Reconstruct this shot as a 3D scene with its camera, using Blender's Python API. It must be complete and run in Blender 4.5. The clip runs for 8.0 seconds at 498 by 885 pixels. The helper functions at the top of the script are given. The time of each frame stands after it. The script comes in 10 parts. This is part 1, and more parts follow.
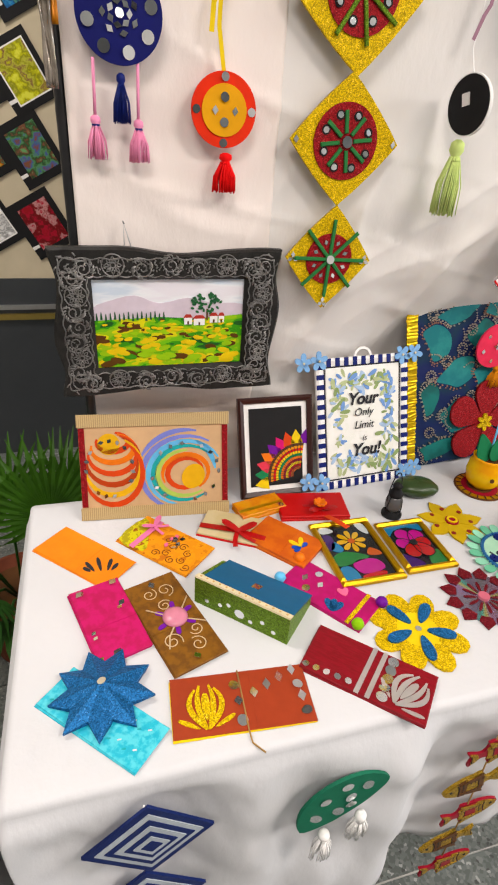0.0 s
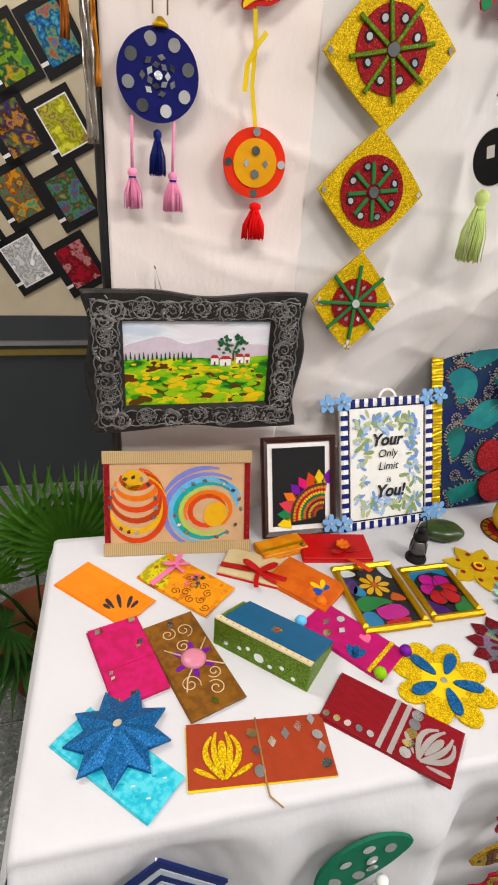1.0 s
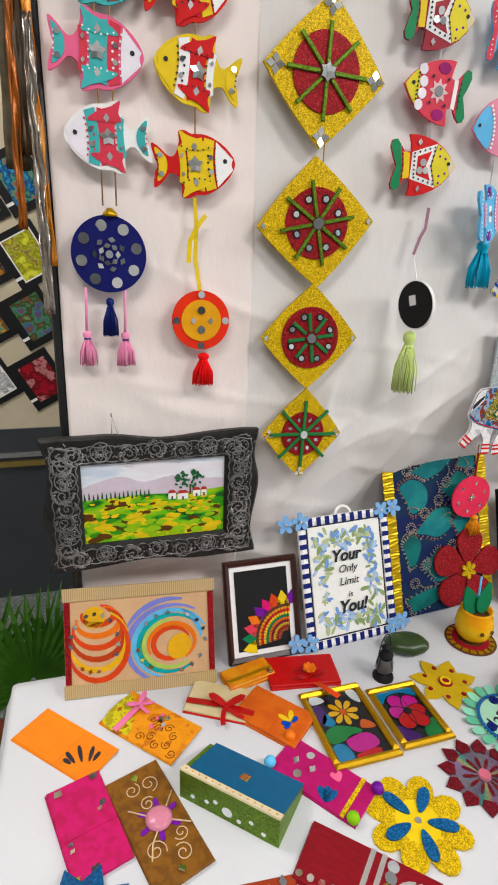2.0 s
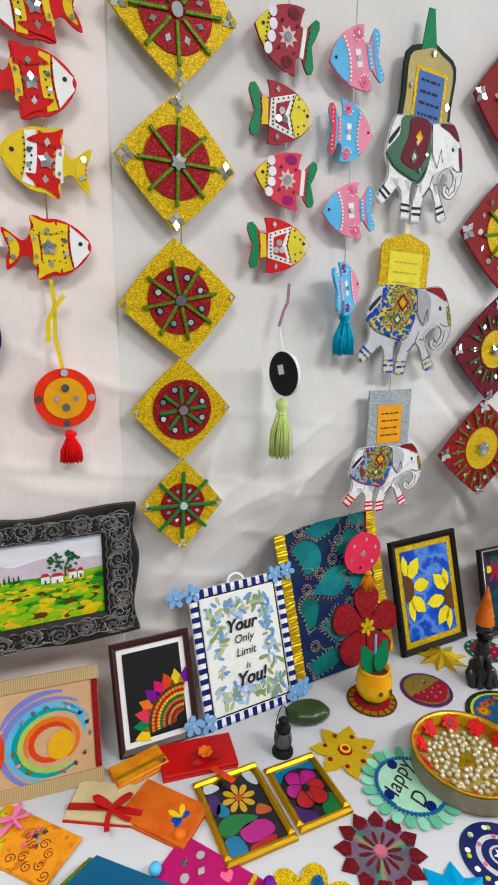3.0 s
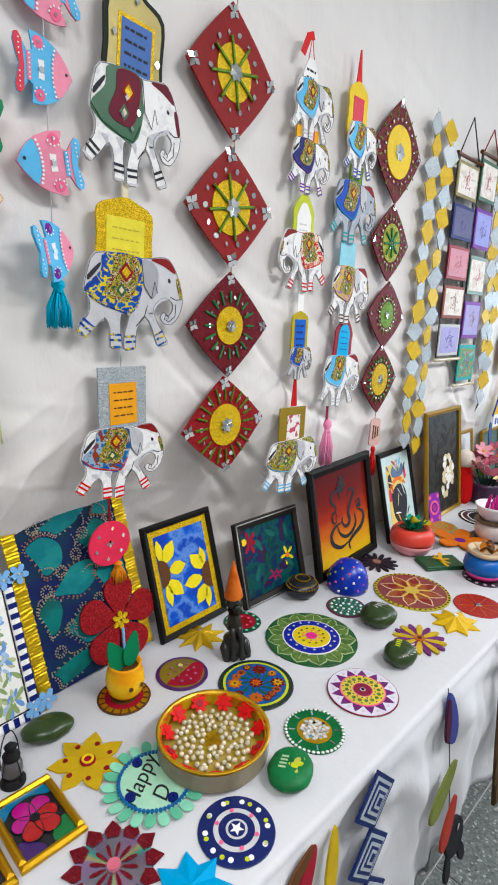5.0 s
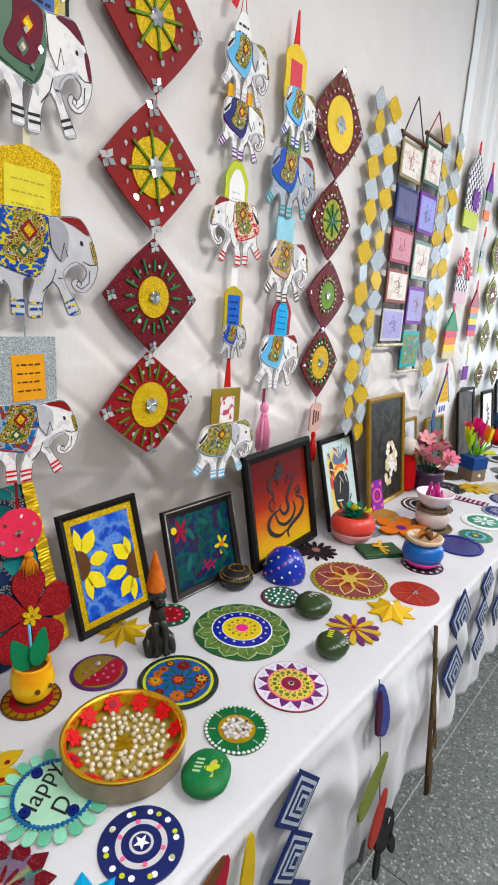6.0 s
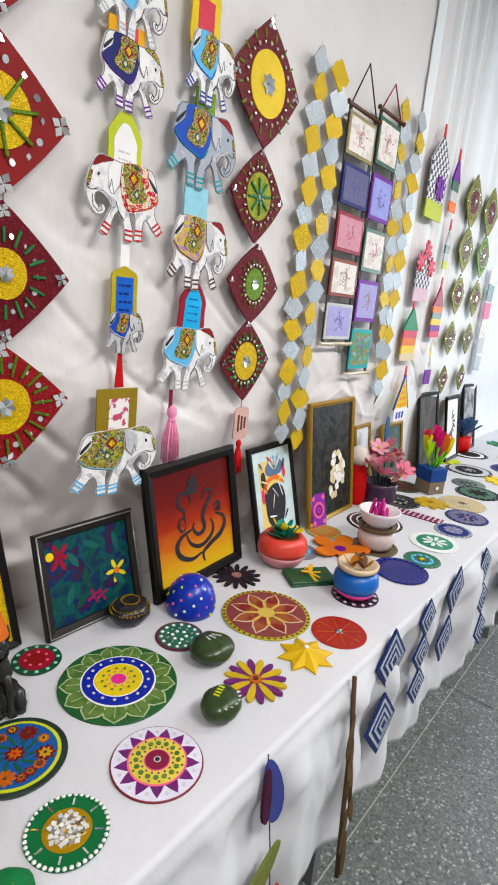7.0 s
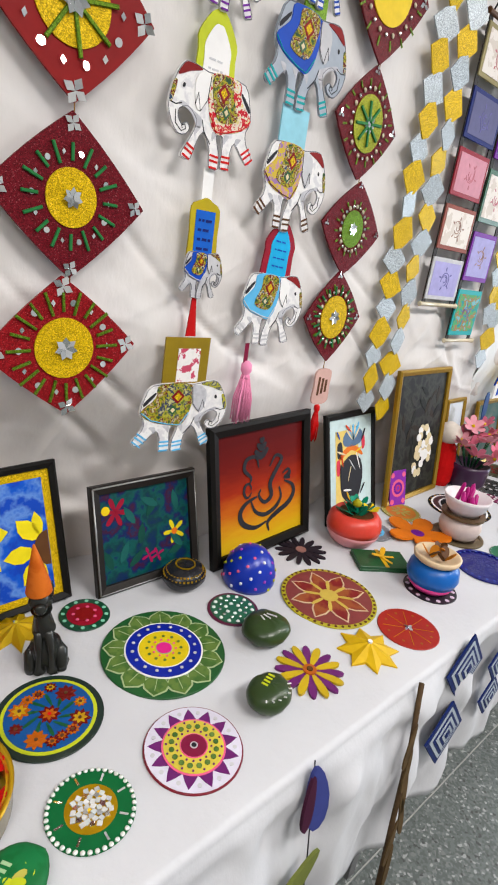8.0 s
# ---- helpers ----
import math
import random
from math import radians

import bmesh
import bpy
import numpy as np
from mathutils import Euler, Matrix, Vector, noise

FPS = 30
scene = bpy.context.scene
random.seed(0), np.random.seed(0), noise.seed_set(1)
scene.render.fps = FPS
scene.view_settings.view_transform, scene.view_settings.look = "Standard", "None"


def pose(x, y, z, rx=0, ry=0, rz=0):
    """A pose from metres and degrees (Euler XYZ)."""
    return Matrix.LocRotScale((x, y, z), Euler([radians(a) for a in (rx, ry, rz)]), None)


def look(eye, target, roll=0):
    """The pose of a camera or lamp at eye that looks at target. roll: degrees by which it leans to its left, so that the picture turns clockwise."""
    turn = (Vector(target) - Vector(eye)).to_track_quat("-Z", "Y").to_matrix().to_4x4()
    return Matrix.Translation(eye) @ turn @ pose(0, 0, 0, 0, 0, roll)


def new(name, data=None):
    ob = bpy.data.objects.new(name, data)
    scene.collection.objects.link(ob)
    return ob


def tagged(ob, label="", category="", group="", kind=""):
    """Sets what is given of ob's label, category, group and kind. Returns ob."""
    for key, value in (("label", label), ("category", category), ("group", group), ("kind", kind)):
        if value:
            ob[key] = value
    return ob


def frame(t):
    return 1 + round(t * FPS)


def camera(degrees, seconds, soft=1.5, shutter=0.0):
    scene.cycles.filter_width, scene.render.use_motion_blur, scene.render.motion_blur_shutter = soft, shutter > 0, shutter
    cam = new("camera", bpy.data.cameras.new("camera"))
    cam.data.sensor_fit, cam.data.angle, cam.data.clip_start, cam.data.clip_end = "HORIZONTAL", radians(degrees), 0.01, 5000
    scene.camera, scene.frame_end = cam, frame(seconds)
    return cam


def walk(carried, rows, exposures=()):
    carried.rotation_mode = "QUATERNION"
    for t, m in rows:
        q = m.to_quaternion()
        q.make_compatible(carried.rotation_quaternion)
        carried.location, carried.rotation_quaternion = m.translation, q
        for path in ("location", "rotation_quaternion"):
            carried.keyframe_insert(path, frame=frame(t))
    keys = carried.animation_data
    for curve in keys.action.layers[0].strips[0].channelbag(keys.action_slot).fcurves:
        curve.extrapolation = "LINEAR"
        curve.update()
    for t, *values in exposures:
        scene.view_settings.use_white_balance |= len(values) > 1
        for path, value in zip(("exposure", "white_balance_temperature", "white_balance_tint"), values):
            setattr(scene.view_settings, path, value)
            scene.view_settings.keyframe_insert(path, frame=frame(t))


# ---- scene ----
cam = camera(49.8, 8.0, soft=2.0)
PATH = [
    (0, (-0.414, -0.929, 1.433), (0.106, 0.714, 0.418), 4.1),
    (0.5, (-0.42, -0.927, 1.432), (0.012, 0.746, 0.426), 4.3),
    (1, (-0.416, -0.927, 1.442), (0.032, 0.798, 0.535), 3.9),
    (1.2, (-0.41, -0.925, 1.459), (0.049, 0.822, 0.6), 3.6),
    (2.3, (-0.376, -0.928, 1.561), (0.26, 0.887, 1.011), 1.5),
    (2.5, (-0.356, -0.933, 1.564), (0.329, 0.877, 1.06), 1.2),
    (3, (-0.291, -0.948, 1.576), (0.521, 0.827, 1.141), 0.8),
    (3.5, (-0.204, -0.954, 1.622), (0.778, 0.742, 1.223), 0.6),
    (4, (-0.15, -0.957, 1.602), (0.994, 0.635, 1.202), 0.9),
    (4.5, (-0.13, -0.955, 1.591), (1.157, 0.515, 1.161), 1.6),
    (4.7, (-0.128, -0.957, 1.573), (1.212, 0.459, 1.124), 2.1),
    (5.8, (-0.067, -0.999, 1.52), (1.404, 0.269, 1.041), 2.4),
    (6, (-0.025, -0.972, 1.513), (1.469, 0.266, 1.027), 3.5),
    (6.5, (0.164, -1.007, 1.507), (1.673, 0.216, 1.032), 3.9),
    (7, (0.277, -0.984, 1.508), (1.803, 0.211, 1.015), 5.3),
    (7.5, (0.327, -0.941, 1.502), (1.808, 0.286, 0.953), 6.7),
    (8, (0.374, -0.907, 1.485), (1.682, 0.451, 0.815), 8.3),
]
walk(cam, [(t, look(eye, target, roll)) for t, eye, target, roll in PATH],
     exposures=[(0, 0.6, 6700, 14), (1.0, 0.56, 6500, 14), (2.5, 0.39, 6100, 10), (4.5, 0.43, 5900, 9), (6.0, 0.48, 6120, 12), (7.5, 0.42, 6200, 12), (8.0, 0.46, 6250, 12)])


# ---- world and lights ----
world = bpy.data.worlds.new("hall_air")
scene.world = world
world.use_nodes = True
world.node_tree.nodes["Background"].inputs[0].default_value = (0.9, 0.95, 1.0, 1)
world.node_tree.nodes["Background"].inputs[1].default_value = 0.08


def area_lamp(name, m, sx, sy, watts, colour):
    data = bpy.data.lights.new(name, "AREA")
    data.shape, data.size, data.size_y, data.energy, data.color = "RECTANGLE", sx, sy, watts, colour
    ob = new(name, data)
    ob.matrix_world = m
    return ob


CEIL = 3.05
# the last entry is an added fill that brightens the display board
LAMPS = [(-0.9, -1.75, 30), (1.2, -1.95, 47), (3.4, -1.95, 49), (-1.5, 0.55, 31)]
for lx, ly, watts in LAMPS:
    area_lamp("ceiling_lamp", pose(lx, ly, CEIL - 0.07, 0, 0, 0), 1.1, 0.5, watts, (1.0, 0.95, 0.88))
# daylight through the far end window of the hall
area_lamp("window_daylight", look((6.9, -1.6, 1.8), (2.6, -0.3, 1.5)), 2.4, 1.6, 95, (0.82, 0.92, 1.0))


# ---- materials ----
MATS = {}


def nodes_of(name):
    m = bpy.data.materials.new(name)
    m.use_nodes = True
    t = m.node_tree
    return m, t, t.nodes["Principled BSDF"]


def coords(t, scale=(1, 1, 1)):
    tc = t.nodes.new("ShaderNodeTexCoord")
    oi = t.nodes.new("ShaderNodeObjectInfo")
    mp = t.nodes.new("ShaderNodeMapping")
    mp.inputs["Scale"].default_value = scale
    add = t.nodes.new("ShaderNodeVectorMath")
    add.operation = "ADD"
    t.links.new(tc.outputs["Object"], mp.inputs["Vector"])
    t.links.new(mp.outputs[0], add.inputs[0])
    t.links.new(oi.outputs["Random"], add.inputs[1])
    return add.outputs[0]


def noise_node(t, vec, scale, detail=3, rough=0.55):
    n = t.nodes.new("ShaderNodeTexNoise")
    n.inputs["Scale"].default_value, n.inputs["Detail"].default_value, n.inputs["Roughness"].default_value = scale, detail, rough
    t.links.new(vec, n.inputs["Vector"])
    return n


def bump(t, bs, height, strength, dist=0.002):
    b = t.nodes.new("ShaderNodeBump")
    b.inputs["Strength"].default_value, b.inputs["Distance"].default_value = strength, dist
    t.links.new(height, b.inputs["Height"])
    t.links.new(b.outputs[0], bs.inputs["Normal"])


def ramp(t, fac, stops, constant=False):
    r = t.nodes.new("ShaderNodeValToRGB")
    r.color_ramp.interpolation = "CONSTANT" if constant else "LINEAR"
    e = r.color_ramp.elements
    while len(e) < len(stops):
        e.new(0.5)
    for el, (p, c) in zip(e, stops):
        el.position, el.color = p, (*c, 1)
    t.links.new(fac, r.inputs[0])
    return r.outputs[0]


def rich(c):
    """Deepens a pigment; greys and whites stay as they are."""
    hi, lo = max(c), min(c)
    if hi - lo < 0.12 * hi + 0.02:
        return c
    g = sum(c) / 3
    return tuple(max(0.003, min(0.8, (g + (v - g) * 1.22) * 0.86)) for v in c)


def tint(c, k):
    return tuple(min(1.0, v * k) for v in c)


def plain(name, col, rough=0.6, metal=0.0, var=0.12, scale=50, relief=0.15, coat=0.0):
    """Paint, card, felt, wood: two scales of tone and a fine relief."""
    if name in MATS:
        return MATS[name]
    m, t, bs = nodes_of(name)
    col = rich(col)
    v = coords(t)
    a, b = noise_node(t, v, scale, 4), noise_node(t, v, scale * 0.15, 2)
    mix = t.nodes.new("ShaderNodeMath")
    mix.operation = "MULTIPLY_ADD"
    t.links.new(a.outputs["Fac"], mix.inputs[0])
    mix.inputs[1].default_value = 0.5
    half = t.nodes.new("ShaderNodeMath")
    half.operation = "MULTIPLY"
    half.inputs[1].default_value = 0.5
    t.links.new(b.outputs["Fac"], half.inputs[0])
    t.links.new(half.outputs[0], mix.inputs[2])
    t.links.new(ramp(t, mix.outputs[0], [(0.32, tint(col, 1 - var)), (0.68, tint(col, 1 + var))]), bs.inputs["Base Color"])
    bs.inputs["Roughness"].default_value, bs.inputs["Metallic"].default_value = rough, metal
    bs.inputs["Coat Weight"].default_value = coat
    bs.inputs["Specular IOR Level"].default_value = 0.18 if rough > 0.4 else 0.4
    fine = noise_node(t, v, scale * 12, 2)
    bump(t, bs, fine.outputs["Fac"], relief, 0.001)
    MATS[name] = m
    return m


def glitter(name, col, cell=650, metal=0.45):
    """Glitter foam sheet: tiny bumped facets, their glints and dull sides put into the colour."""
    if name in MATS:
        return MATS[name]
    m, t, bs = nodes_of(name)
    v = coords(t)
    w = t.nodes.new("ShaderNodeTexVoronoi")
    w.inputs["Scale"].default_value = cell
    t.links.new(v, w.inputs["Vector"])
    sep = t.nodes.new("ShaderNodeSeparateColor")
    t.links.new(w.outputs["Color"], sep.inputs[0])
    t.links.new(ramp(t, sep.outputs[0], [(0.0, tint(col, 0.45)), (0.6, col), (0.93, tint(col, 1.3)), (1.0, tuple(min(1, c * 1.5 + 0.05) for c in col))]), bs.inputs["Base Color"])
    bs.inputs["Roughness"].default_value, bs.inputs["Metallic"].default_value = 0.45, metal
    bs.inputs["Specular IOR Level"].default_value = 0.12
    bump(t, bs, sep.outputs[1], 0.55, 0.0012)
    MATS[name] = m
    return m


def mottled(name, cols, scale=30, rough=0.6, detail=4, relief=0.2, hard=True, stretch=(1, 1, 1), metal=0.0):
    """Brushwork or print in several colours."""
    if name in MATS:
        return MATS[name]
    m, t, bs = nodes_of(name)
    cols = [rich(c) for c in cols]
    n = noise_node(t, coords(t, stretch), scale, detail)
    k = len(cols)
    stops = [(0.3 + 0.4 * i / k if i else 0.0, c) for i, c in enumerate(cols)]
    t.links.new(ramp(t, n.outputs["Fac"], stops, hard), bs.inputs["Base Color"])
    bs.inputs["Roughness"].default_value, bs.inputs["Metallic"].default_value = rough, metal
    bs.inputs["Specular IOR Level"].default_value = 0.2
    bump(t, bs, n.outputs["Fac"], relief, 0.002)
    MATS[name] = m
    return m


def weave(name, col, fold=0.45):
    """White sheeting: soft creases over a fine weave."""
    if name in MATS:
        return MATS[name]
    m, t, bs = nodes_of(name)
    v = coords(t)
    big = noise_node(t, coords(t, (1.0, 1.0, 0.35)), 3.0, 5, 0.6)
    t.links.new(ramp(t, big.outputs["Fac"], [(0.3, tint(col, 0.95)), (0.7, tint(col, 1.03))]), bs.inputs["Base Color"])
    bs.inputs["Roughness"].default_value = 0.85
    bs.inputs["Sheen Weight"].default_value = 0.1
    fine = noise_node(t, coords(t, (1.5, 1.5, 0.8)), 11.0, 6, 0.62)
    both = t.nodes.new("ShaderNodeMath")
    both.operation, both.inputs[1].default_value = "MULTIPLY_ADD", 0.45
    t.links.new(fine.outputs["Fac"], both.inputs[0])
    t.links.new(big.outputs["Fac"], both.inputs[2])
    bump(t, bs, both.outputs[0], fold, 0.012)
    MATS[name] = m
    return m


def terrazzo(name):
    m, t, bs = nodes_of(name)
    v = coords(t)
    w = t.nodes.new("ShaderNodeTexVoronoi")
    w.inputs["Scale"].default_value = 150
    t.links.new(v, w.inputs["Vector"])
    sep = t.nodes.new("ShaderNodeSeparateColor")
    t.links.new(w.outputs["Color"], sep.inputs[0])
    col = ramp(t, sep.outputs[0], [(0.0, (0.1, 0.115, 0.108)), (0.35, (0.14, 0.158, 0.15)), (0.72, (0.19, 0.205, 0.198)), (0.9, (0.36, 0.37, 0.36)), (0.96, (0.06, 0.065, 0.06))], True)
    stain = noise_node(t, v, 2.5, 4)
    mul = t.nodes.new("ShaderNodeMix")
    mul.data_type, mul.blend_type = "RGBA", "MULTIPLY"
    mul.inputs[0].default_value = 1.0
    t.links.new(col, mul.inputs[6])
    t.links.new(ramp(t, stain.outputs["Fac"], [(0.3, (0.8, 0.8, 0.8)), (0.7, (1, 1, 1))]), mul.inputs[7])
    t.links.new(mul.outputs[2], bs.inputs["Base Color"])
    bs.inputs["Roughness"].default_value = 0.4
    return m


def graded(name, stops, y0, y1, rough=0.6):
    """Lacquer brushed from one colour into the next up the sheet."""
    m, t, bs = nodes_of(name)
    tc = t.nodes.new("ShaderNodeTexCoord")
    sep = t.nodes.new("ShaderNodeSeparateXYZ")
    t.links.new(tc.outputs["Object"], sep.inputs[0])
    mr = t.nodes.new("ShaderNodeMapRange")
    mr.inputs[1].default_value, mr.inputs[2].default_value = y0, y1
    n = noise_node(t, coords(t, (1, 4, 1)), 14, 4)
    ma = t.nodes.new("ShaderNodeMath")
    ma.operation, ma.inputs[1].default_value = "MULTIPLY_ADD", 0.05
    t.links.new(n.outputs["Fac"], ma.inputs[0])
    t.links.new(sep.outputs[1], ma.inputs[2])
    t.links.new(ma.outputs[0], mr.inputs[0])
    t.links.new(ramp(t, mr.outputs[0], stops), bs.inputs["Base Color"])
    bs.inputs["Roughness"].default_value, bs.inputs["Specular IOR Level"].default_value = rough, 0.12
    bump(t, bs, n.outputs["Fac"], 0.1, 0.001)
    return m


def stripes(name, c1, c2, freq, axis=0, width=0.5, rough=0.6, metal=0.0):
    """Even bands along one axis of the object."""
    if name in MATS:
        return MATS[name]
    m, t, bs = nodes_of(name)
    tc = t.nodes.new("ShaderNodeTexCoord")
    sep = t.nodes.new("ShaderNodeSeparateXYZ")
    t.links.new(tc.outputs["Object"], sep.inputs[0])
    mul = t.nodes.new("ShaderNodeMath")
    mul.operation = "MULTIPLY"
    mul.inputs[1].default_value = freq
    t.links.new(sep.outputs[axis], mul.inputs[0])
    fr = t.nodes.new("ShaderNodeMath")
    fr.operation = "FRACT"
    t.links.new(mul.outputs[0], fr.inputs[0])
    t.links.new(ramp(t, fr.outputs[0], [(0.0, c1), (width, c2)], True), bs.inputs["Base Color"])
    bs.inputs["Roughness"].default_value, bs.inputs["Metallic"].default_value = rough, metal
    bump(t, bs, fr.outputs[0], 0.2, 0.001)
    MATS[name] = m
    return m


WHITE = plain("white_card", (0.78, 0.77, 0.76), 0.6, var=0.05)
BLACK = plain("black_paint", (0.01, 0.01, 0.011), 0.7)
INK = plain("ink", (0.02, 0.02, 0.025), 0.6)
MIRROR = plain("craft_mirror", (0.82, 0.84, 0.86), 0.08, 1.0, var=0.03, relief=0.02)
# darker copy of the craft mirror, mixed in among the bright ones
DARKMIRROR = plain("dark_craft_mirror", (0.25, 0.27, 0.29), 0.06, 1.0, var=0.1, relief=0.02)
Y_GLIT = glitter("yellow_glitter_foam", (0.62, 0.41, 0.001), metal=0.15)
R_GLIT = glitter("red_glitter_foam", (0.28, 0.008, 0.012), metal=0.2)
G_GLIT = glitter("green_glitter_foam", (0.13, 0.24, 0.015))
B_GLIT = glitter("blue_glitter_foam", (0.01, 0.12, 0.32))
S_GLIT = glitter("silver_glitter_foam", (0.42, 0.46, 0.48))
W_GLIT = glitter("maroon_glitter_foam", (0.13, 0.004, 0.01), metal=0.0)
RED = plain("red_paint", (0.55, 0.02, 0.03), 0.5)
CRIMSON = plain("crimson_card", (0.21, 0.005, 0.013), 0.55)
YELLOW = plain("yellow_paint", (0.75, 0.55, 0.02), 0.5)
ORANGE = plain("orange_card", (0.72, 0.2, 0.01), 0.5)
GREEN = plain("green_paint", (0.02, 0.2, 0.08), 0.5)
DGREEN = plain("dark_green_paint", (0.012, 0.08, 0.03), 0.4)
BLUE = plain("blue_paint", (0.02, 0.08, 0.4), 0.5)
NAVY = plain("navy_paint", (0.012, 0.02, 0.13), 0.5)
SKY = plain("sky_blue_paint", (0.18, 0.48, 0.75), 0.5)
TEAL = plain("teal_paint", (0.03, 0.35, 0.36), 0.5)
PINK = plain("pink_paint", (0.75, 0.18, 0.3), 0.5)
HOTPINK = plain("magenta_paint", (0.6, 0.01, 0.18), 0.5)
PURPLE = plain("purple_paint", (0.16, 0.03, 0.28), 0.5)
MINT = plain("mint_card", (0.3, 0.62, 0.46), 0.55)
GOLD = plain("gold_paint", (0.6, 0.38, 0.06), 0.32, 0.75)
GREY = plain("pale_grey_paint", (0.5, 0.5, 0.52), 0.6)
CREAM = plain("cream_card", (0.72, 0.62, 0.42), 0.65)
KRAFT = plain("kraft_card", (0.55, 0.36, 0.17), 0.75)
BROWN = plain("brown_paint", (0.1, 0.045, 0.02), 0.5)
DWOOD = plain("dark_stained_wood", (0.035, 0.012, 0.01), 0.35, var=0.3, scale=25)
BLKWOOD = plain("black_frame_lacquer", (0.005, 0.0045, 0.004), 0.5)
PEARL = plain("pearl_bead", (0.75, 0.68, 0.52), 0.25, 0.2)
CORD = plain("cord", (0.35, 0.22, 0.1), 0.8)


# ---- mesh helpers ----
MESHES = {}


def mesh_of(key, build):
    if key not in MESHES:
        me = bpy.data.meshes.new(str(key[0]))
        v, f = build()
        me.from_pydata(v, [], f)
        me.update()
        MESHES[key] = me
    return MESHES[key]


def put(name, me, mat, parent, m=None, label="", kind=""):
    """Links one mesh as a part under parent; meshes with one material are shared."""
    me2 = MESHES.get((me.name, mat.name))
    if me2 is None:
        me2 = me if not me.materials else me.copy()
        me2.materials.clear()
        me2.materials.append(mat)
        MESHES[(me.name, mat.name)] = me2
        MESHES[(me2.name, mat.name)] = me2
    ob = new(name, me2)
    if parent:
        ob.parent = parent
    ob.matrix_basis = m if m is not None else Matrix()
    if label or kind:
        tagged(ob, label, kind=kind)
    return ob


def thing(name, m, label, category, group="", kind=""):
    ob = new(name)
    ob.matrix_basis = m
    ob.empty_display_size = 0.02
    return tagged(ob, label, category, group, kind)


def extrude(pts, h):
    n = len(pts)
    v = [(x, y, 0) for x, y in pts] + [(x, y, h) for x, y in pts]
    f = [tuple(reversed(range(n))), tuple(range(n, 2 * n))] + [(i, (i + 1) % n, n + (i + 1) % n, n + i) for i in range(n)]
    return v, f


def slab(pts, h, key=None):
    key = key or ("cutout", tuple((round(x, 4), round(y, 4)) for x, y in pts), round(h, 4))
    return mesh_of(key, lambda: extrude(pts, h))


def rounded(pts, steps=5):
    """Closed smooth outline through the given corners."""
    n, out = len(pts), []
    for i in range(n):
        p0, p1, p2, p3 = (Vector(pts[(i + k) % n]) for k in (-1, 0, 1, 2))
        for s in range(steps):
            t = s / steps
            q = 0.5 * (2 * p1 + (p2 - p0) * t + (2 * p0 - 5 * p1 + 4 * p2 - p3) * t * t + (3 * p1 - p0 - 3 * p2 + p3) * t ** 3)
            out.append((q.x, q.y))
    return out


def circle(r, n=32, ry=None):
    ry = r if ry is None else ry
    return [(r * math.cos(2 * math.pi * i / n), ry * math.sin(2 * math.pi * i / n)) for i in range(n)]


def disc(r, h, n=32, ry=None):
    return slab(circle(r, n, ry), h)


def star_pts(k, r1, r2, n=0):
    return [((r1 if i % 2 == 0 else r2) * math.sin(math.pi * i / k), (r1 if i % 2 == 0 else r2) * math.cos(math.pi * i / k)) for i in range(2 * k)]


def petal_pts(length, width, start=0.0):
    """A petal along +y."""
    out = []
    for i in range(14):
        a = math.pi * 2 * i / 14
        y = 0.5 - 0.5 * math.cos(a)
        out.append((0.5 * width * math.sin(a) * (0.55 + 0.45 * y), start + length * y))
    return out


def ring(r1, r2, h, n=36, a0=0.0, a1=2 * math.pi):
    full = abs(a1 - a0) > 6.28
    k = n if full else n + 1
    key = ("ring", round(r1, 4), round(r2, 4), round(h, 4), n, round(a0, 3), round(a1, 3))

    def build():
        v, f = [], []
        for i in range(k):
            a = a0 + (a1 - a0) * i / n
            c, s = math.cos(a), math.sin(a)
            v += [(r1 * c, r1 * s, 0), (r2 * c, r2 * s, 0), (r2 * c, r2 * s, h), (r1 * c, r1 * s, h)]
        for i in range(n):
            a, b = 4 * i, 4 * ((i + 1) % k)
            f += [(a + j, a + (j + 1) % 4, b + (j + 1) % 4, b + j) for j in range(4)]
        return v, f
    return mesh_of(key, build)


def block(sx, sy, sz, bev=0.0):
    """Box from its base centre, upper edges eased."""
    key = ("block", round(sx, 4), round(sy, 4), round(sz, 4), round(bev, 4))

    def build():
        b = min(bev, sx / 3, sy / 3, sz / 2)
        x, y = sx / 2, sy / 2
        if b <= 0:
            return extrude([(-x, -y), (x, -y), (x, y), (-x, y)], sz)
        v = []
        for z, k in ((0, b * 0.5), (b * 0.5, 0), (sz - b, 0), (sz, b)):
            v += [(-x + k, -y + k, z), (x - k, -y + k, z), (x - k, y - k, z), (-x + k, y - k, z)]
        f = [(3, 2, 1, 0), (12, 13, 14, 15)]
        for r in range(3):
            f += [(4 * r + i, 4 * r + (i + 1) % 4, 4 * r + 4 + (i + 1) % 4, 4 * r + 4 + i) for i in range(4)]
        return v, f
    return mesh_of(key, build)


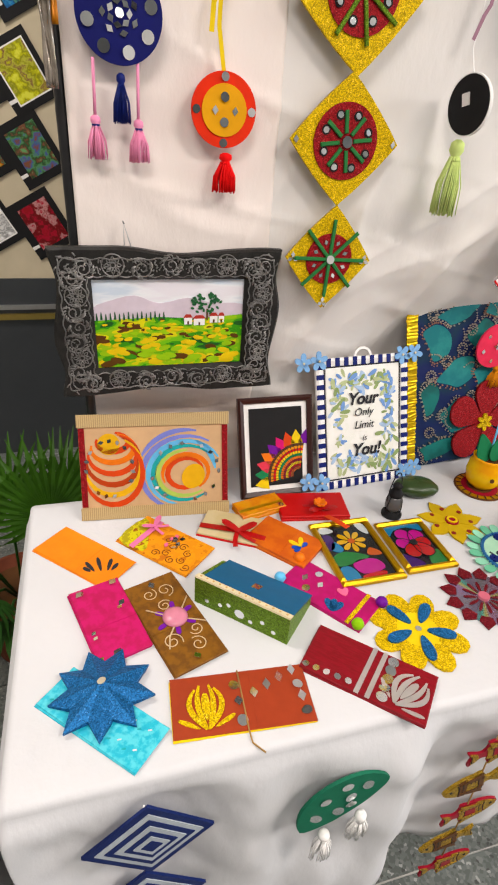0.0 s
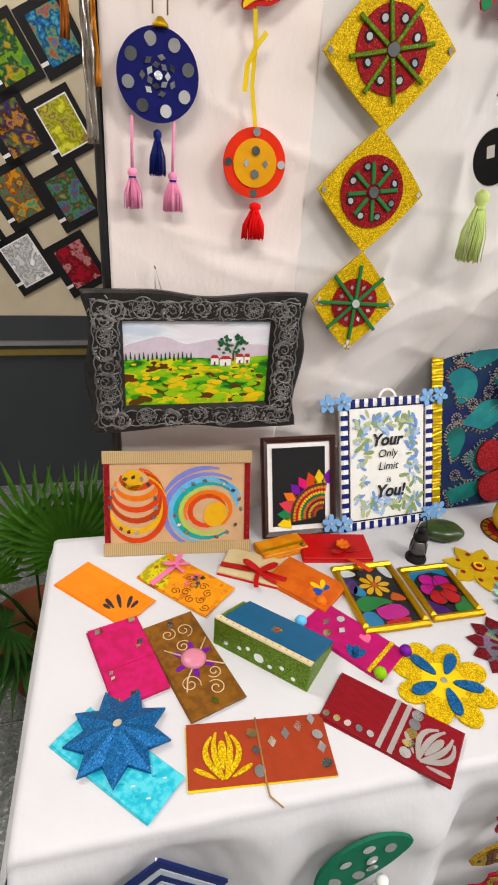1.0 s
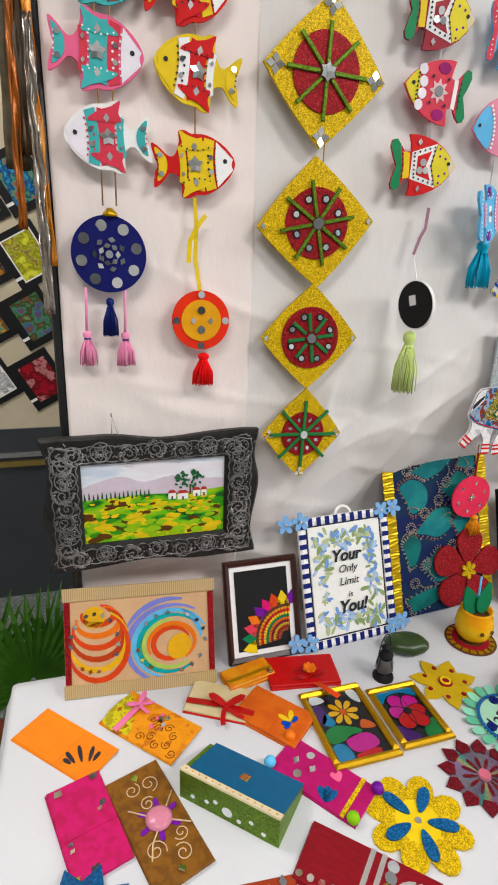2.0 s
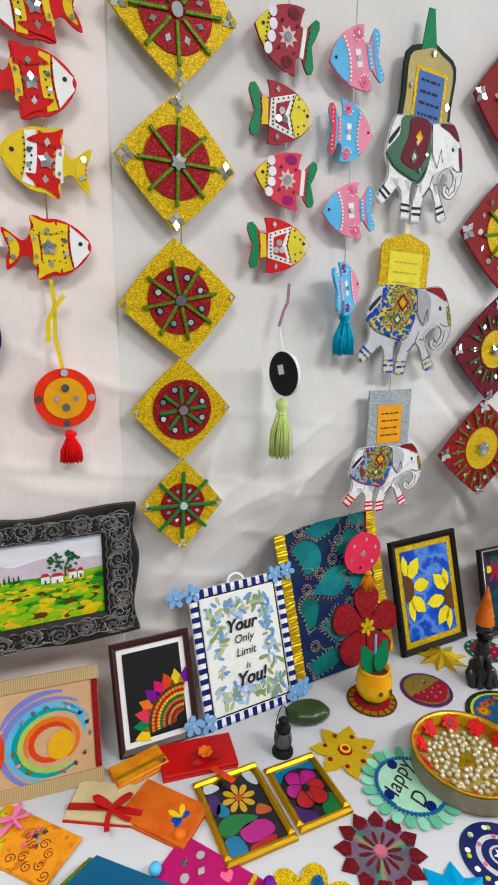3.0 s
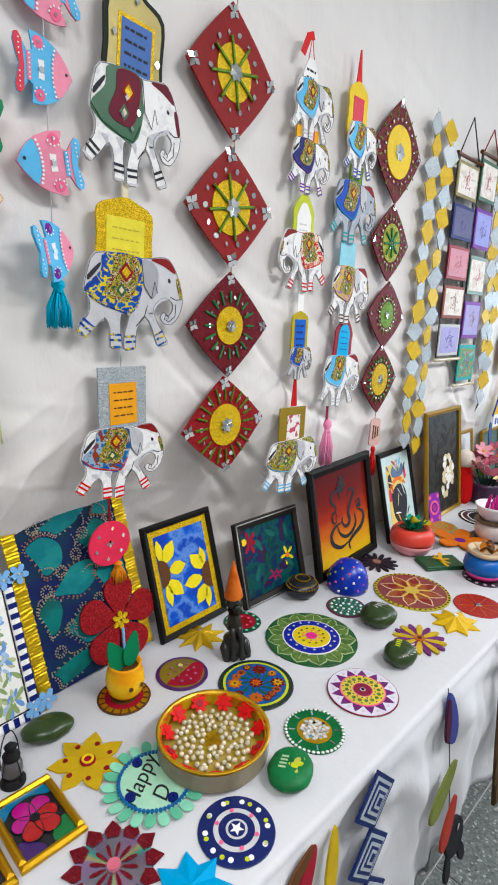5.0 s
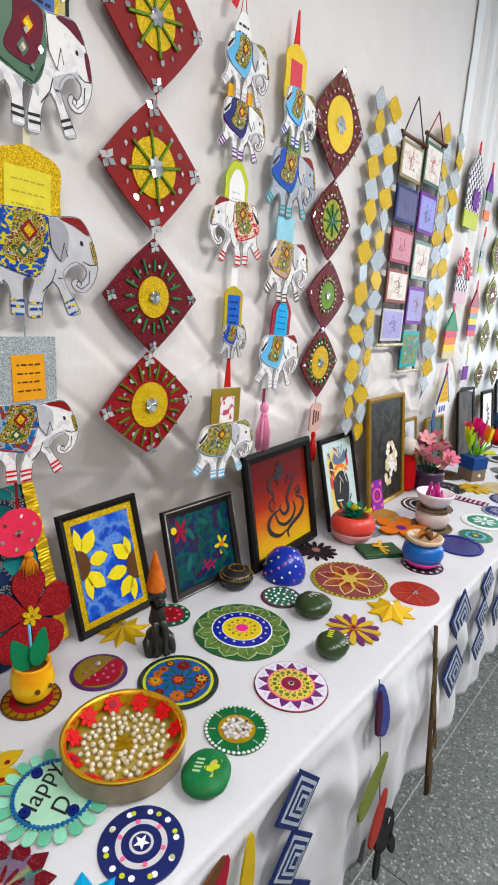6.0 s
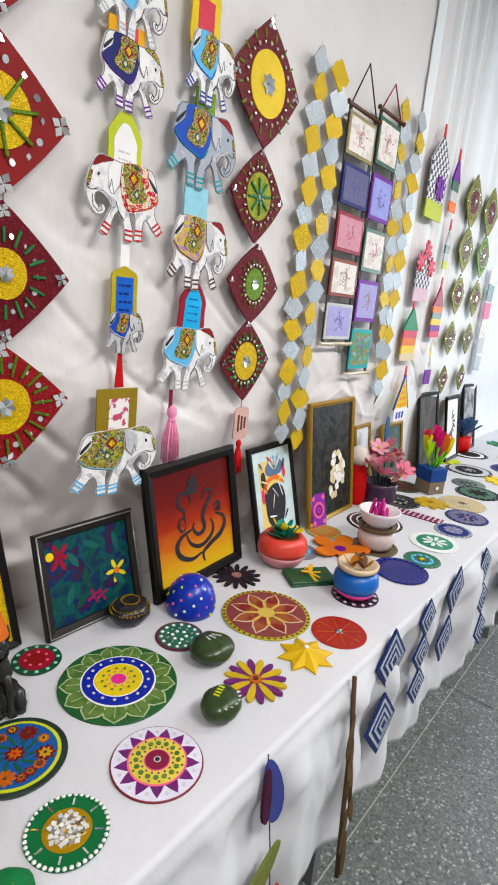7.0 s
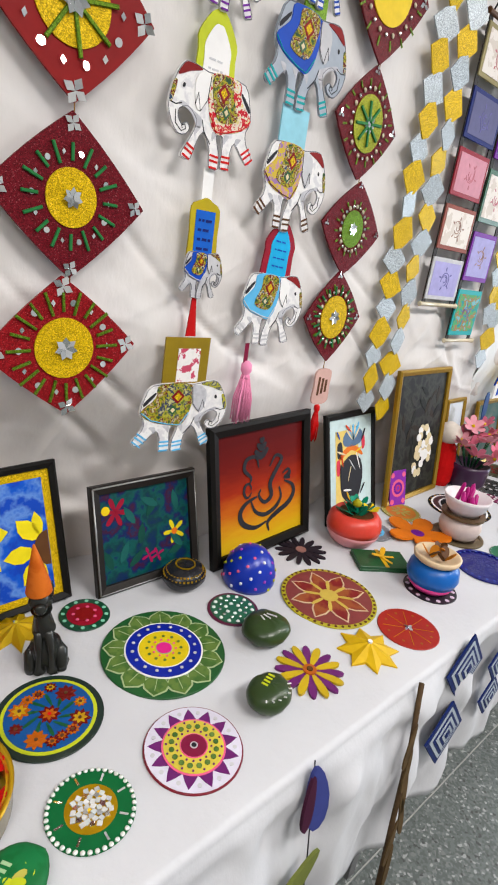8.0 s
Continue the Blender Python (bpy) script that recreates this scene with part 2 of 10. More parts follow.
def lathe(profile, n=28, key=None, squash=1.0):
    """Turned form about z from (radius, height) pairs."""
    key = ("turned", tuple((round(a, 4), round(b, 4)) for a, b in profile), n, squash)

    def build():
        v = [(r * math.cos(2 * math.pi * i / n), squash * r * math.sin(2 * math.pi * i / n), z) for r, z in profile for i in range(n)]
        f = [(j * n + i, j * n + (i + 1) % n, (j + 1) * n + (i + 1) % n, (j + 1) * n + i) for j in range(len(profile) - 1) for i in range(n)]
        f += [tuple(reversed(range(n))), tuple(range((len(profile) - 1) * n, len(profile) * n))]
        return v, f
    me = mesh_of(key, build)
    for p in me.polygons:
        p.use_smooth = len(p.vertices) == 4
    return me


def tube_data(pts, r, n=6):
    pts = [Vector(p) for p in pts]
    v, f = [], []
    for i, p in enumerate(pts):
        d = (pts[min(i + 1, len(pts) - 1)] - pts[max(i - 1, 0)]).normalized()
        a = d.orthogonal().normalized() if abs(d.z) > 0.99 else d.cross(Vector((0, 0, 1))).normalized()
        b = d.cross(a)
        rr = r[i] if isinstance(r, (list, tuple)) else r
        v += [tuple(p + a * (rr * math.cos(2 * math.pi * k / n)) + b * (rr * math.sin(2 * math.pi * k / n))) for k in range(n)]
    for i in range(len(pts) - 1):
        f += [(i * n + k, i * n + (k + 1) % n, (i + 1) * n + (k + 1) % n, (i + 1) * n + k) for k in range(n)]
    f += [tuple(reversed(range(n))), tuple(range((len(pts) - 1) * n, len(pts) * n))]
    return v, f


def tubes(name, lists, r, n=6):
    """One mesh of several thin round strands."""
    V, F = [], []
    for pts in lists:
        v, f = tube_data(pts, r, n)
        o = len(V)
        V += v
        F += [tuple(i + o for i in q) for q in f]
    me = bpy.data.meshes.new(name)
    me.from_pydata(V, [], F)
    for p in me.polygons:
        p.use_smooth = True
    return me


def joined(name, chunks):
    """One mesh out of (verts, faces, matrix) chunks of one part."""
    V, F = [], []
    for v, f, m in chunks:
        o = len(V)
        V += [tuple(m @ Vector(p)) for p in v]
        F += [tuple(i + o for i in q) for q in f]
    me = bpy.data.meshes.new(name)
    me.from_pydata(V, [], F)
    return me


def turn(deg, x=0.0, y=0.0, z=0.0):
    return pose(x, y, z, 0, 0, deg)


def lettering(text, size, mat, parent, m, align="CENTER", name="lettering", heavy=0.0):
    cu = bpy.data.curves.new("lettering", "FONT")
    cu.body, cu.size, cu.align_x, cu.extrude = text, size, align, 0.0003
    cu.shear, cu.offset = 0.25, heavy
    cu.materials.append(mat)
    ob = new(name, cu)
    ob.parent, ob.matrix_basis = parent, m
    return ob


def bars(parent, mat, w, rows, pitch, z, h=0.003, cx=0.0, top=0.0, seed=1):
    """Unreadable writing: short bars in rows."""
    rnd = random.Random(seed)
    for i in range(rows):
        x = -w / 2
        while x < w / 2 - 0.004:
            k = round(min(rnd.choice((0.005, 0.008, 0.011, 0.014)), w / 2 - x), 4)
            put("writing_bar", block(k, h, 0.0006), mat, parent, turn(rnd.uniform(-4, 4), cx + x + k / 2, top - i * pitch, z))
            x += k + 0.0035


def wall_pose(x, z, y=-0.012, roll=0.0, swing=0.0):
    """Local x along the wall, y up, z off the wall."""
    return pose(x, y, z, 90, 0, swing) @ turn(roll)


def tassel(parent, mat, x, top, bottom, width, z=0.004, thick=None):
    """Cord, bound head and a skirt of loose strands, hanging in the local -y."""
    rnd = random.Random(int(abs(x * 7919 + top * 104729) * 1000))
    L = top - bottom
    head = put("tassel_head", lathe([(width * 0.08, 0), (width * 0.22, L * 0.05), (width * 0.24, L * 0.15), (width * 0.14, L * 0.22), (width * 0.2, L * 0.28)], 14), mat, parent, pose(x, top, z, 90, 0, 0))
    lists = []
    for i in range(90):
        a, k = rnd.uniform(0, 6.28), math.sqrt(rnd.random())
        s, e = Vector((x + 0.16 * width * k * math.cos(a), top - L * 0.22, z + 0.16 * width * k * math.sin(a))), Vector((x + 0.5 * width * k * math.cos(a), bottom + L * rnd.uniform(-0.03, 0.07), z + 0.3 * width * k * math.sin(a)))
        mid = (s + e) / 2 + Vector((0.12 * width * math.cos(a), 0, 0.1 * width * math.sin(a)))
        lists.append([s, mid, e])
    put("tassel_skirt", tubes("tassel_skirt", lists, width * 0.022, 4), mat, parent)
    return head


def ribbon(parent, mat, pts, w, name="ribbon", z=0.002):
    """A flat band through local points."""
    P = [Vector((p[0], p[1], p[2] if len(p) > 2 else z)) for p in pts]
    v, f = [], []
    for i, p in enumerate(P):
        d = (P[min(i + 1, len(P) - 1)] - P[max(i - 1, 0)]).normalized()
        s = Vector((-d.y, d.x, 0)).normalized() * (w / 2) if (abs(d.x) + abs(d.y)) > 1e-4 else Vector((w / 2, 0, 0))
        v += [tuple(p + s), tuple(p - s), tuple(p - s + Vector((0, 0, 0.0008))), tuple(p + s + Vector((0, 0, 0.0008)))]
    for i in range(len(P) - 1):
        f += [(4 * i + k, 4 * i + (k + 1) % 4, 4 * i + 4 + (k + 1) % 4, 4 * i + 4 + k) for k in range(4)]
    f += [(3, 2, 1, 0), tuple(4 * len(P) - 4 + k for k in range(4))]
    me = bpy.data.meshes.new(name)
    me.from_pydata(v, [], f)
    return put(name, me, mat, parent)


# ---- setting ----
def grid_mesh(name, us, vs, fn):
    me = bpy.data.meshes.new(name)
    nu, nv = len(us), len(vs)
    me.from_pydata([fn(u, v) for v in vs for u in us], [], [(j * nu + i, j * nu + i + 1, (j + 1) * nu + i + 1, (j + 1) * nu + i) for j in range(nv - 1) for i in range(nu - 1)])
    for p in me.polygons:
        p.use_smooth = True
    return me


def sm(a, b, x):
    t = max(0.0, min(1.0, (x - a) / (b - a)))
    return t * t * (3 - 2 * t)


def span(a, b, n):
    return [a + (b - a) * i / (n - 1) for i in range(n)]


def solid(ob, th):
    md = ob.modifiers.new("thickness", "SOLIDIFY")
    md.thickness, md.offset = th, 0
    return ob


def structure(name, me, mat, label, m=None):
    return tagged(put(name, me, mat, None, m, label), kind="structure")


def room_box(name, x0, x1, y0, y1, z0, z1, mat, label):
    return structure(name, block(x1 - x0, y1 - y0, z1 - z0), mat, label, pose((x0 + x1) / 2, (y0 + y1) / 2, z0))


HALL = plain("hall_wall_paint", (0.5, 0.49, 0.47), 0.8, scale=8)
room_box("wall_south", -3.2, 7.2, -4.2, -4.0, 0, CEIL, HALL, "pale painted hall wall")
room_box("wall_north", -3.2, 7.2, 2.2, 2.4, 0, CEIL, HALL, "pale painted hall wall behind the backdrop")
room_box("wall_west", -3.2, -3.0, -4.0, 2.2, 0, CEIL, HALL, "pale painted hall end wall")
room_box("wall_east", 7.0, 7.2, -4.0, 2.2, 0, CEIL, HALL, "pale painted hall end wall")
room_box("ceiling", -3.2, 7.2, -4.2, 2.4, CEIL, CEIL + 0.15, plain("ceiling_paint", (0.75, 0.75, 0.74), 0.85, scale=6), "white painted hall ceiling")
# unseen panels above the lamps, the added board fill included
for lx, ly, watts in LAMPS:
    lamp = thing("assumed_ceiling_light", pose(lx, ly, CEIL - 0.06), "assumed white panel light on the hall ceiling, out of view", "ceiling light", "ceiling lights")
    put("frame", block(1.24, 0.64, 0.06, 0.01), plain("white_enamel", (0.8, 0.8, 0.8), 0.4), lamp)

floor = room_box("floor", -3.2, 7.2, -4.2, 2.4, -0.1, -0.006, plain("floor_joint", (0.42, 0.42, 0.4), 0.7), "grey terrazzo floor of large slabs with pale joints")
TERR = terrazzo("grey_terrazzo")
tile = block(1.256, 0.693, 0.005, 0.0)
for ix in range(-3, 5):
    for iy in range(-5, 3):
        put("tile", tile, TERR, floor, pose(1.18 + 1.262 * (ix + 0.5) - 2.0, -0.52 + 0.698 * (iy + 0.5) + 0.9, 0.094))


def cloth_y(x, z):
    """How far the hanging sheet stands back from its hanging plane."""
    y = 0.006 + 0.055 * (1 - sm(0.9, 1.24, z)) + 0.075 * sm(0.0, 0.25, x) * (1 - sm(0.8, 1.1, x)) * (1 - sm(1.0, 1.35, z))
    y += 0.004 * noise.noise((x * 2.2, z * 0.7, 3.1)) + 0.004
    fold = noise.noise((x * 3.0 + z * 2.4, (z - x * 0.35) * 9.0, 7.7))
    y += 0.016 * max(0.0, fold) * (1 - sm(1.15, 1.55, z)) * sm(-0.4, 0.1, x)
    drape = abs(noise.noise((x * 1.1 - 0.9 * z, x * 5.0 + z * 6.5, 1.2)))
    y += 0.015 * (1 - min(1, drape * 7)) * (1 - sm(1.2, 1.75, z)) * sm(0.3, 1.0, x)
    y += 0.004 * noise.noise((x * 9.0 + z * 2.0, z * 7.0 - x * 2.0, 4.4)) + 0.003 * abs(noise.noise((x * 6.0 - z * 3.0, z * 14.0 + x * 4.0, 9.4))) + 0.0045
    low = 1 - 0.8 * sm(1.2, 1.7, z)
    for k, (ax, az, bx, bz) in enumerate(((1.3, 4.0, 5.0, 17.0), (4.0, -2.2, 9.0, 15.0), (1.0, 1.6, 13.0, -4.0), (-4.5, 8.0, 7.0, 9.0), (2.2, 10.0, 8.0, 6.0))):
        ridge = 1 - min(1.0, abs(noise.noise((x * ax + z * az + 0.25 * noise.noise((x * 5, z * 5, k)), k * 3.7 + 0.6 * x, 0.5)) * 4.2))
        gate = max(0.0, noise.noise((x * 2.3 + k, z * 2.9 - k, 6.1 + k)) + 0.25)
        y -= (0.013 if k < 3 else 0.008) * ridge ** 3 * gate * low * (1 + 0.4 * noise.noise((x * bx, z * bz, 2.2)))
    return y


SHEET_W = weave("warm_white_sheet", (0.78, 0.7, 0.665))
SHEET_G = weave("cool_white_sheet", (0.68, 0.655, 0.64))
left_sheet = structure("backdrop", grid_mesh("backdrop", span(-0.425, -0.105, 64), span(0.4, 2.85, 320), lambda u, v: (u + 0.004 * noise.noise((v * 2, 5, 0)), cloth_y(u, v) - 0.0025, v)), SHEET_W, "warm white cotton sheet hung as a backdrop behind the table")
right_sheet = structure("backdrop", grid_mesh("backdrop", span(-0.16, 3.0, 560), span(0.4, 2.85, 320), lambda u, v: (u, cloth_y(u, v), v)), SHEET_G, "greyish white cotton sheet hung as a backdrop behind the table")
far_sheet = structure("backdrop", grid_mesh("backdrop", span(2.42, 6.2, 420), span(0.4, 2.95, 40), lambda u, v: (u, (1 - sm(2.42, 2.6, u)) * (cloth_y(u, v) - 0.004 - 0.02) - 0.004 + 0.018 * sm(2.42, 2.6, u) * math.sin(u * 38 + 1.5 * math.sin(u * 9)) * sm(1.1, 2.2, v) * (1 - 0.6 * sm(2.8, 3.2, u)) + 0.03 * (1 - sm(0.98, 1.22, v)) + 0.02, v)), weave("blue_white_sheet", (0.76, 0.79, 0.8)), "bluish white pleated curtain hung as a backdrop")
for ob in (left_sheet, right_sheet, far_sheet):
    solid(ob, 0.002)

# display board behind on the left side of the stall
board = room_box("partition", -3.0, -0.25, 1.5, 1.58, 0.83, 2.9, plain("beige_board", (0.62, 0.55, 0.42), 0.8, scale=10), "beige pin-up display board on a dark panel")
room_box("partition_base", -3.0, -0.25, 1.49, 1.6, 0.0, 0.83, plain("dark_grey_laminate", (0.045, 0.05, 0.056), 0.3, scale=6), "dark grey laminate panel under the display board")
room_box("trim", -3.0, -0.25, 1.474, 1.49, 0.705, 0.722, plain("brushed_steel_trim", (0.5, 0.5, 0.5), 0.3, 0.8), "thin steel trim strip on the dark panel")
room_box("trim", -3.0, -0.25, 1.478, 1.49, 0.66, 0.685, plain("brass_trim", (0.35, 0.27, 0.1), 0.4, 0.6), "thin brassy trim strip on the dark panel")

# table and its white cloth
STEEL = plain("grey_steel", (0.25, 0.25, 0.26), 0.4, 0.8)
PLY = plain("plywood", (0.4, 0.28, 0.16), 0.6, scale=20)
for tx in (-0.55, 1.26, 3.07):
    tb = thing("table", pose(tx, 0, 0), "folding plywood table under a white cloth", "table", "tables in a row")
    put("tabletop", block(1.79, 0.55, 0.025, 0.004), PLY, tb, pose(0.895, -0.285, 0.72))
    for lx in (0.08, 1.71):
        for ly in (-0.5, -0.02):
            put("leg", block(0.03, 0.03, 0.72, 0.003), STEEL, tb, pose(lx, ly, 0))


def hem(x):
    return 0.33 + 0.035 * noise.noise((x * 1.7, 0.3, 0)) + 0.02 * noise.noise((x * 6, 2.3, 0))


def skirt(x, s):
    """Front drape: s runs from 0 at the table edge to 1 at the hem."""
    z = 0.740 - (s ** 1.3) * (0.740 - hem(x))
    f = 0.014 * math.sin(x * 9 + 2.2 * math.sin(x * 2.3)) + 0.012 * math.sin(x * 24 + 1.8 * math.sin(x * 5)) + 0.006 * math.sin(x * 47 + 2.0 * math.sin(x * 7)) + 0.018 * noise.noise((x * 6.0 - 3.0 * s, s * 2.5, 2.0)) + 0.009 * noise.noise((x * 15.0 + 5.0 * s, s * 3.0, 8.0)) + 0.005 * abs(noise.noise((x * 26.0 - 4.0 * s, s * 2.0, 5.0)))
    return (x + 0.014 * s * math.sin(x * 9), -0.573 - 0.008 * sm(0, 0.12, s) - 0.006 * s + f * sm(0.0, 0.3, s), z)


ROUND = 0.012


def ease(d):
    """Drop of a rounded edge, d past its start."""
    d = max(0.0, min(ROUND, d))
    return ROUND - math.sqrt(ROUND * ROUND - d * d)


def drape(u, v):
    """v below 0: along the top from back to front edge; above 0: down the front."""
    dx = ease(-0.555 - u)
    if v <= 0:
        y = -0.573 + (0.575 + 0.138 * sm(-0.46, -0.38, u)) * -v
        return (u, y, 0.752 - dx - ease(-0.561 - y) + (0.0018 * noise.noise((u * 6, y * 7, 0)) + 0.0022 * max(0.0, 1 - 6 * abs(noise.noise((u * 2.6 + y, y * 3.1 - u, 4))))) * sm(0, 0.05, -v))
    x, y, z = skirt(u, v)
    return (x, y, z - dx * (1 - v))


def drape_mesh():
    chunks = []
    us = span(-0.567, -0.555, 7)[:-1] + span(-0.555, 4.9, 520)
    vs = span(-1, -0.02, 40) + span(-0.0168, 0.0, 9) + span(0.004, 1.0, 32)
    nu = len(us)
    chunks.append(([drape(u, v) for v in vs for u in us], [(b * nu + i, b * nu + i + 1, (b + 1) * nu + i + 1, (b + 1) * nu + i) for b in range(len(vs) - 1) for i in range(nu - 1)], Matrix()))

    def side(u, s):
        f = 0.016 * math.sin(u * 11 + 1) * sm(0.05, 0.9, s)
        return (-0.567 - 0.01 * sm(0, 0.12, s) - 0.045 * s + f, u - 0.03 * s * (1 - sm(-0.573, -0.3, u)), 0.740 - ease(-0.561 - u) * (1 - s) - s * (0.40 + 0.03 * math.sin(u * 6)))
    us, vs = span(-0.573, 0.002, 50), span(0, 1, 24)
    nu = len(us)
    chunks.append(([side(u, v) for v in vs for u in us], [(j * nu + i, j * nu + i + 1, (j + 1) * nu + i + 1, (j + 1) * nu + i) for j in range(len(vs) - 1) for i in range(nu - 1)], Matrix()))
    me = joined("tablecloth", chunks)
    for p in me.polygons:
        p.use_smooth = True
    return me


cloth = put("tablecloth", drape_mesh(), weave("table_sheet", (0.535, 0.54, 0.565), 0.4), None)
tagged(cloth, "long white cotton tablecloth draped over the row of tables", "tablecloth")
solid(cloth, 0.0015)

# ---- wall hangings ----
JIT = random.Random(2)


def tilted():
    """Craft mirrors are glued on by hand, none quite flat."""
    return pose(0, 0, 0.0006, JIT.uniform(-13, 13), JIT.uniform(-13, 13), 0)


def gem(parent, x, y, z, s, mat=None, deg=0.0):
    return put("mirror", slab([(0, -s), (s * 0.72, 0), (0, s), (-s * 0.72, 0)], 0.0012), mat or MIRROR, parent, turn(deg, x, y, z) @ tilted())


def round_mirror(parent, x, y, z, r, mat=None):
    return put("mirror", disc(r, 0.0012, 14), mat or MIRROR, parent, turn(0, x, y, z) @ tilted())


def gem_cluster(parent, x, y, z, s, k=4, deg=0.0):
    for i in range(k):
        a = math.radians(deg + 360 * i / k)
        gem(parent, x + s * math.sin(a), y + s * math.cos(a), z, s, None, -math.degrees(a))


def rhomb(hw, hh, bow=0.05, lift=0.0):
    """Slightly bowed rhombus outline."""
    c = [(0, hh), (hw, lift), (0, -hh), (-hw, lift * -0.5)]
    out = []
    for i in range(4):
        a, b = Vector(c[i]), Vector(c[(i + 1) % 4])
        n = Vector((a + b)).normalized()
        for k in range(6):
            t = k / 6
            q = a.lerp(b, t) + n * (bow * hw * 4 * t * (1 - t))
            out.append((q.x, q.y))
    return out


def rhomb_part(chain, dx, dy, hw, hh, base, face, r, ry, stick_mat, sticks, s0, s1, style, deg=0.0, face_label="", off=0.0):
    """One rhombus of a chain: glitter board, round inlay, radial sticks, craft mirrors."""
    b = put("rhombus_board", slab(rhomb(hw, hh, 0.035 if style < 5 else 0.06), 0.005), base, chain, turn(deg, dx, dy, 0.001 + off))
    put("round_inlay", disc(r, 0.0025, 40, ry), face, b, turn(0, 0, 0, 0.005), face_label)
    for i in range(sticks):
        a = 360 * i / sticks + (7 if style % 2 else 0)
        L = s1 - s0
        put("stick", block(0.0062 if sticks < 12 else 0.005, L * (1 if i % 2 or style != 4 else 0.8), 0.004, 0.001), stick_mat, b, turn(a) @ turn(0, 0, s0 + L / 2, 0.0075 if s0 + L / 2 < r else 0.0055))
    if style == 0:
        gem_cluster(b, 0, 0, 0.012, r * 0.13, 6)
        for cx, cy, d in ((0, hh * 0.84, 0), (hw * 0.82, 0, 90), (0, -hh * 0.84, 0), (-hw * 0.82, 0, 90)):
            gem_cluster(b, cx, cy, 0.0055, r * 0.14, 4, d)
    elif style == 1:
        round_mirror(b, 0, 0, 0.012, r * 0.16, DARKMIRROR)
        for i in range(8):
            a = math.radians(22 + 45 * i)
            put("mirror_rim", ring(r * 0.09, r * 0.13, 0.0015, 14), BLACK, b, turn(0, r * 0.72 * math.cos(a), r * 0.72 * math.sin(a), 0.0075))
            round_mirror(b, r * 0.72 * math.cos(a), r * 0.72 * math.sin(a), 0.0075, r * 0.085)
        for cx, cy in ((hw * 0.9, 0), (-hw * 0.9, 0)):
            gem(b, cx, cy, 0.0055, r * 0.11)
    elif style == 2:
        round_mirror(b, 0, 0, 0.012, r * 0.17)
        for i in range(8):
            a = math.radians(22 + 45 * i)
            gem(b, r * 0.7 * math.cos(a), r * 0.7 * math.sin(a), 0.0075, r * 0.12, None, math.degrees(a) - 90)
        for cx, cy in ((hw * 0.85, 0), (-hw * 0.85, 0), (0, -hh * 0.88)):
            gem_cluster(b, cx, cy, 0.0055, r * 0.12, 3)
    elif style in (3, 4):
        gem_cluster(b, 0, 0, 0.011, r * 0.2, 7)
        for i in range(14):
            a = 2 * math.pi * (i + 0.5) / 14
            k = 1.35 if style == 3 else 1.5
            (gem if i % 2 else round_mirror)(b, k * r * math.sin(a), k * ry * math.cos(a), 0.0055, r * 0.11)
        for cx, cy in ((hw * 0.86, 0), (-hw * 0.86, 0), (0, -hh * 0.88), (0, hh * 0.86)):
            gem_cluster(b, cx, cy, 0.0055, r * 0.18, 4, 30)
    elif style == 5:
        gem_cluster(b, 0, 0, 0.0078, r * 0.2, 7)
        for i in range(22):
            a = 2 * math.pi * i / 22
            put("bead", lathe([(0.001, 0), (0.0055, 0.0025), (0.001, 0.005)], 8), MIRROR if i % 2 else PEARL, b, turn(0, 1.2 * r * math.sin(a), 1.2 * ry * math.cos(a), 0.0055))
        for i in range(16):
            a = 2 * math.pi * (i + 0.5) / 16
            put("glitter_dash", block(0.004, r * 0.26, 0.0015), OLIVE_STICK, b, turn(-math.degrees(a)) @ turn(0, 0, 1.48 * (r + ry) / 2, 0.0055))
        for cx, cy in ((hw * 0.86, 0), (-hw * 0.86, 0), (0, hh * 0.9)):
            gem_cluster(b, cx, cy, 0.0055, r * 0.11, 3)
    return b


def chain_cord(parent, x, top, bottom, mat=None, r=0.0012, z=0.002):
    put("cord", tubes("cord", [[(x, top, z), (x + 0.001, (top + bottom) / 2, z + 0.002), (x, bottom, z)]], r), mat or CORD, parent)


OLIVE_STICK = glitter("olive_glitter_stick", (0.11, 0.2, 0.012))
GREEN_STICK = plain("green_craft_stick", (0.03, 0.16, 0.05), 0.5)

ZY = 1.42
c = thing("wall_hanging", wall_pose(0, ZY), "chain of yellow glitter rhombus boards with red discs and green sticks", "wall hanging", "rhombus wall hangings")
chain_cord(c, 0.002, 0.93, -0.27)
rhomb_part(c, -0.002, 0.63, 0.106, 0.105, Y_GLIT, R_GLIT, 0.06, 0.06, OLIVE_STICK, 8, 0.014, 0.076, 2, 3)
rhomb_part(c, -0.003, 0.412, 0.104, 0.107, Y_GLIT, R_GLIT, 0.057, 0.057, OLIVE_STICK, 8, 0.012, 0.068, 0, -2)
rhomb_part(c, -0.002, 0.192, 0.107, 0.104, Y_GLIT, R_GLIT, 0.057, 0.057, OLIVE_STICK, 8, 0.01, 0.068, 1, 5)
rhomb_part(c, 0, 0, 0.094, 0.094, Y_GLIT, R_GLIT, 0.055, 0.055, GREEN_STICK, 8, 0.012, 0.044, 1, 0)
rhomb_part(c, -0.002, -0.182, 0.081, 0.088, Y_GLIT, R_GLIT, 0.043, 0.043, GREEN_STICK, 8, 0.006, 0.066, 2, -2)

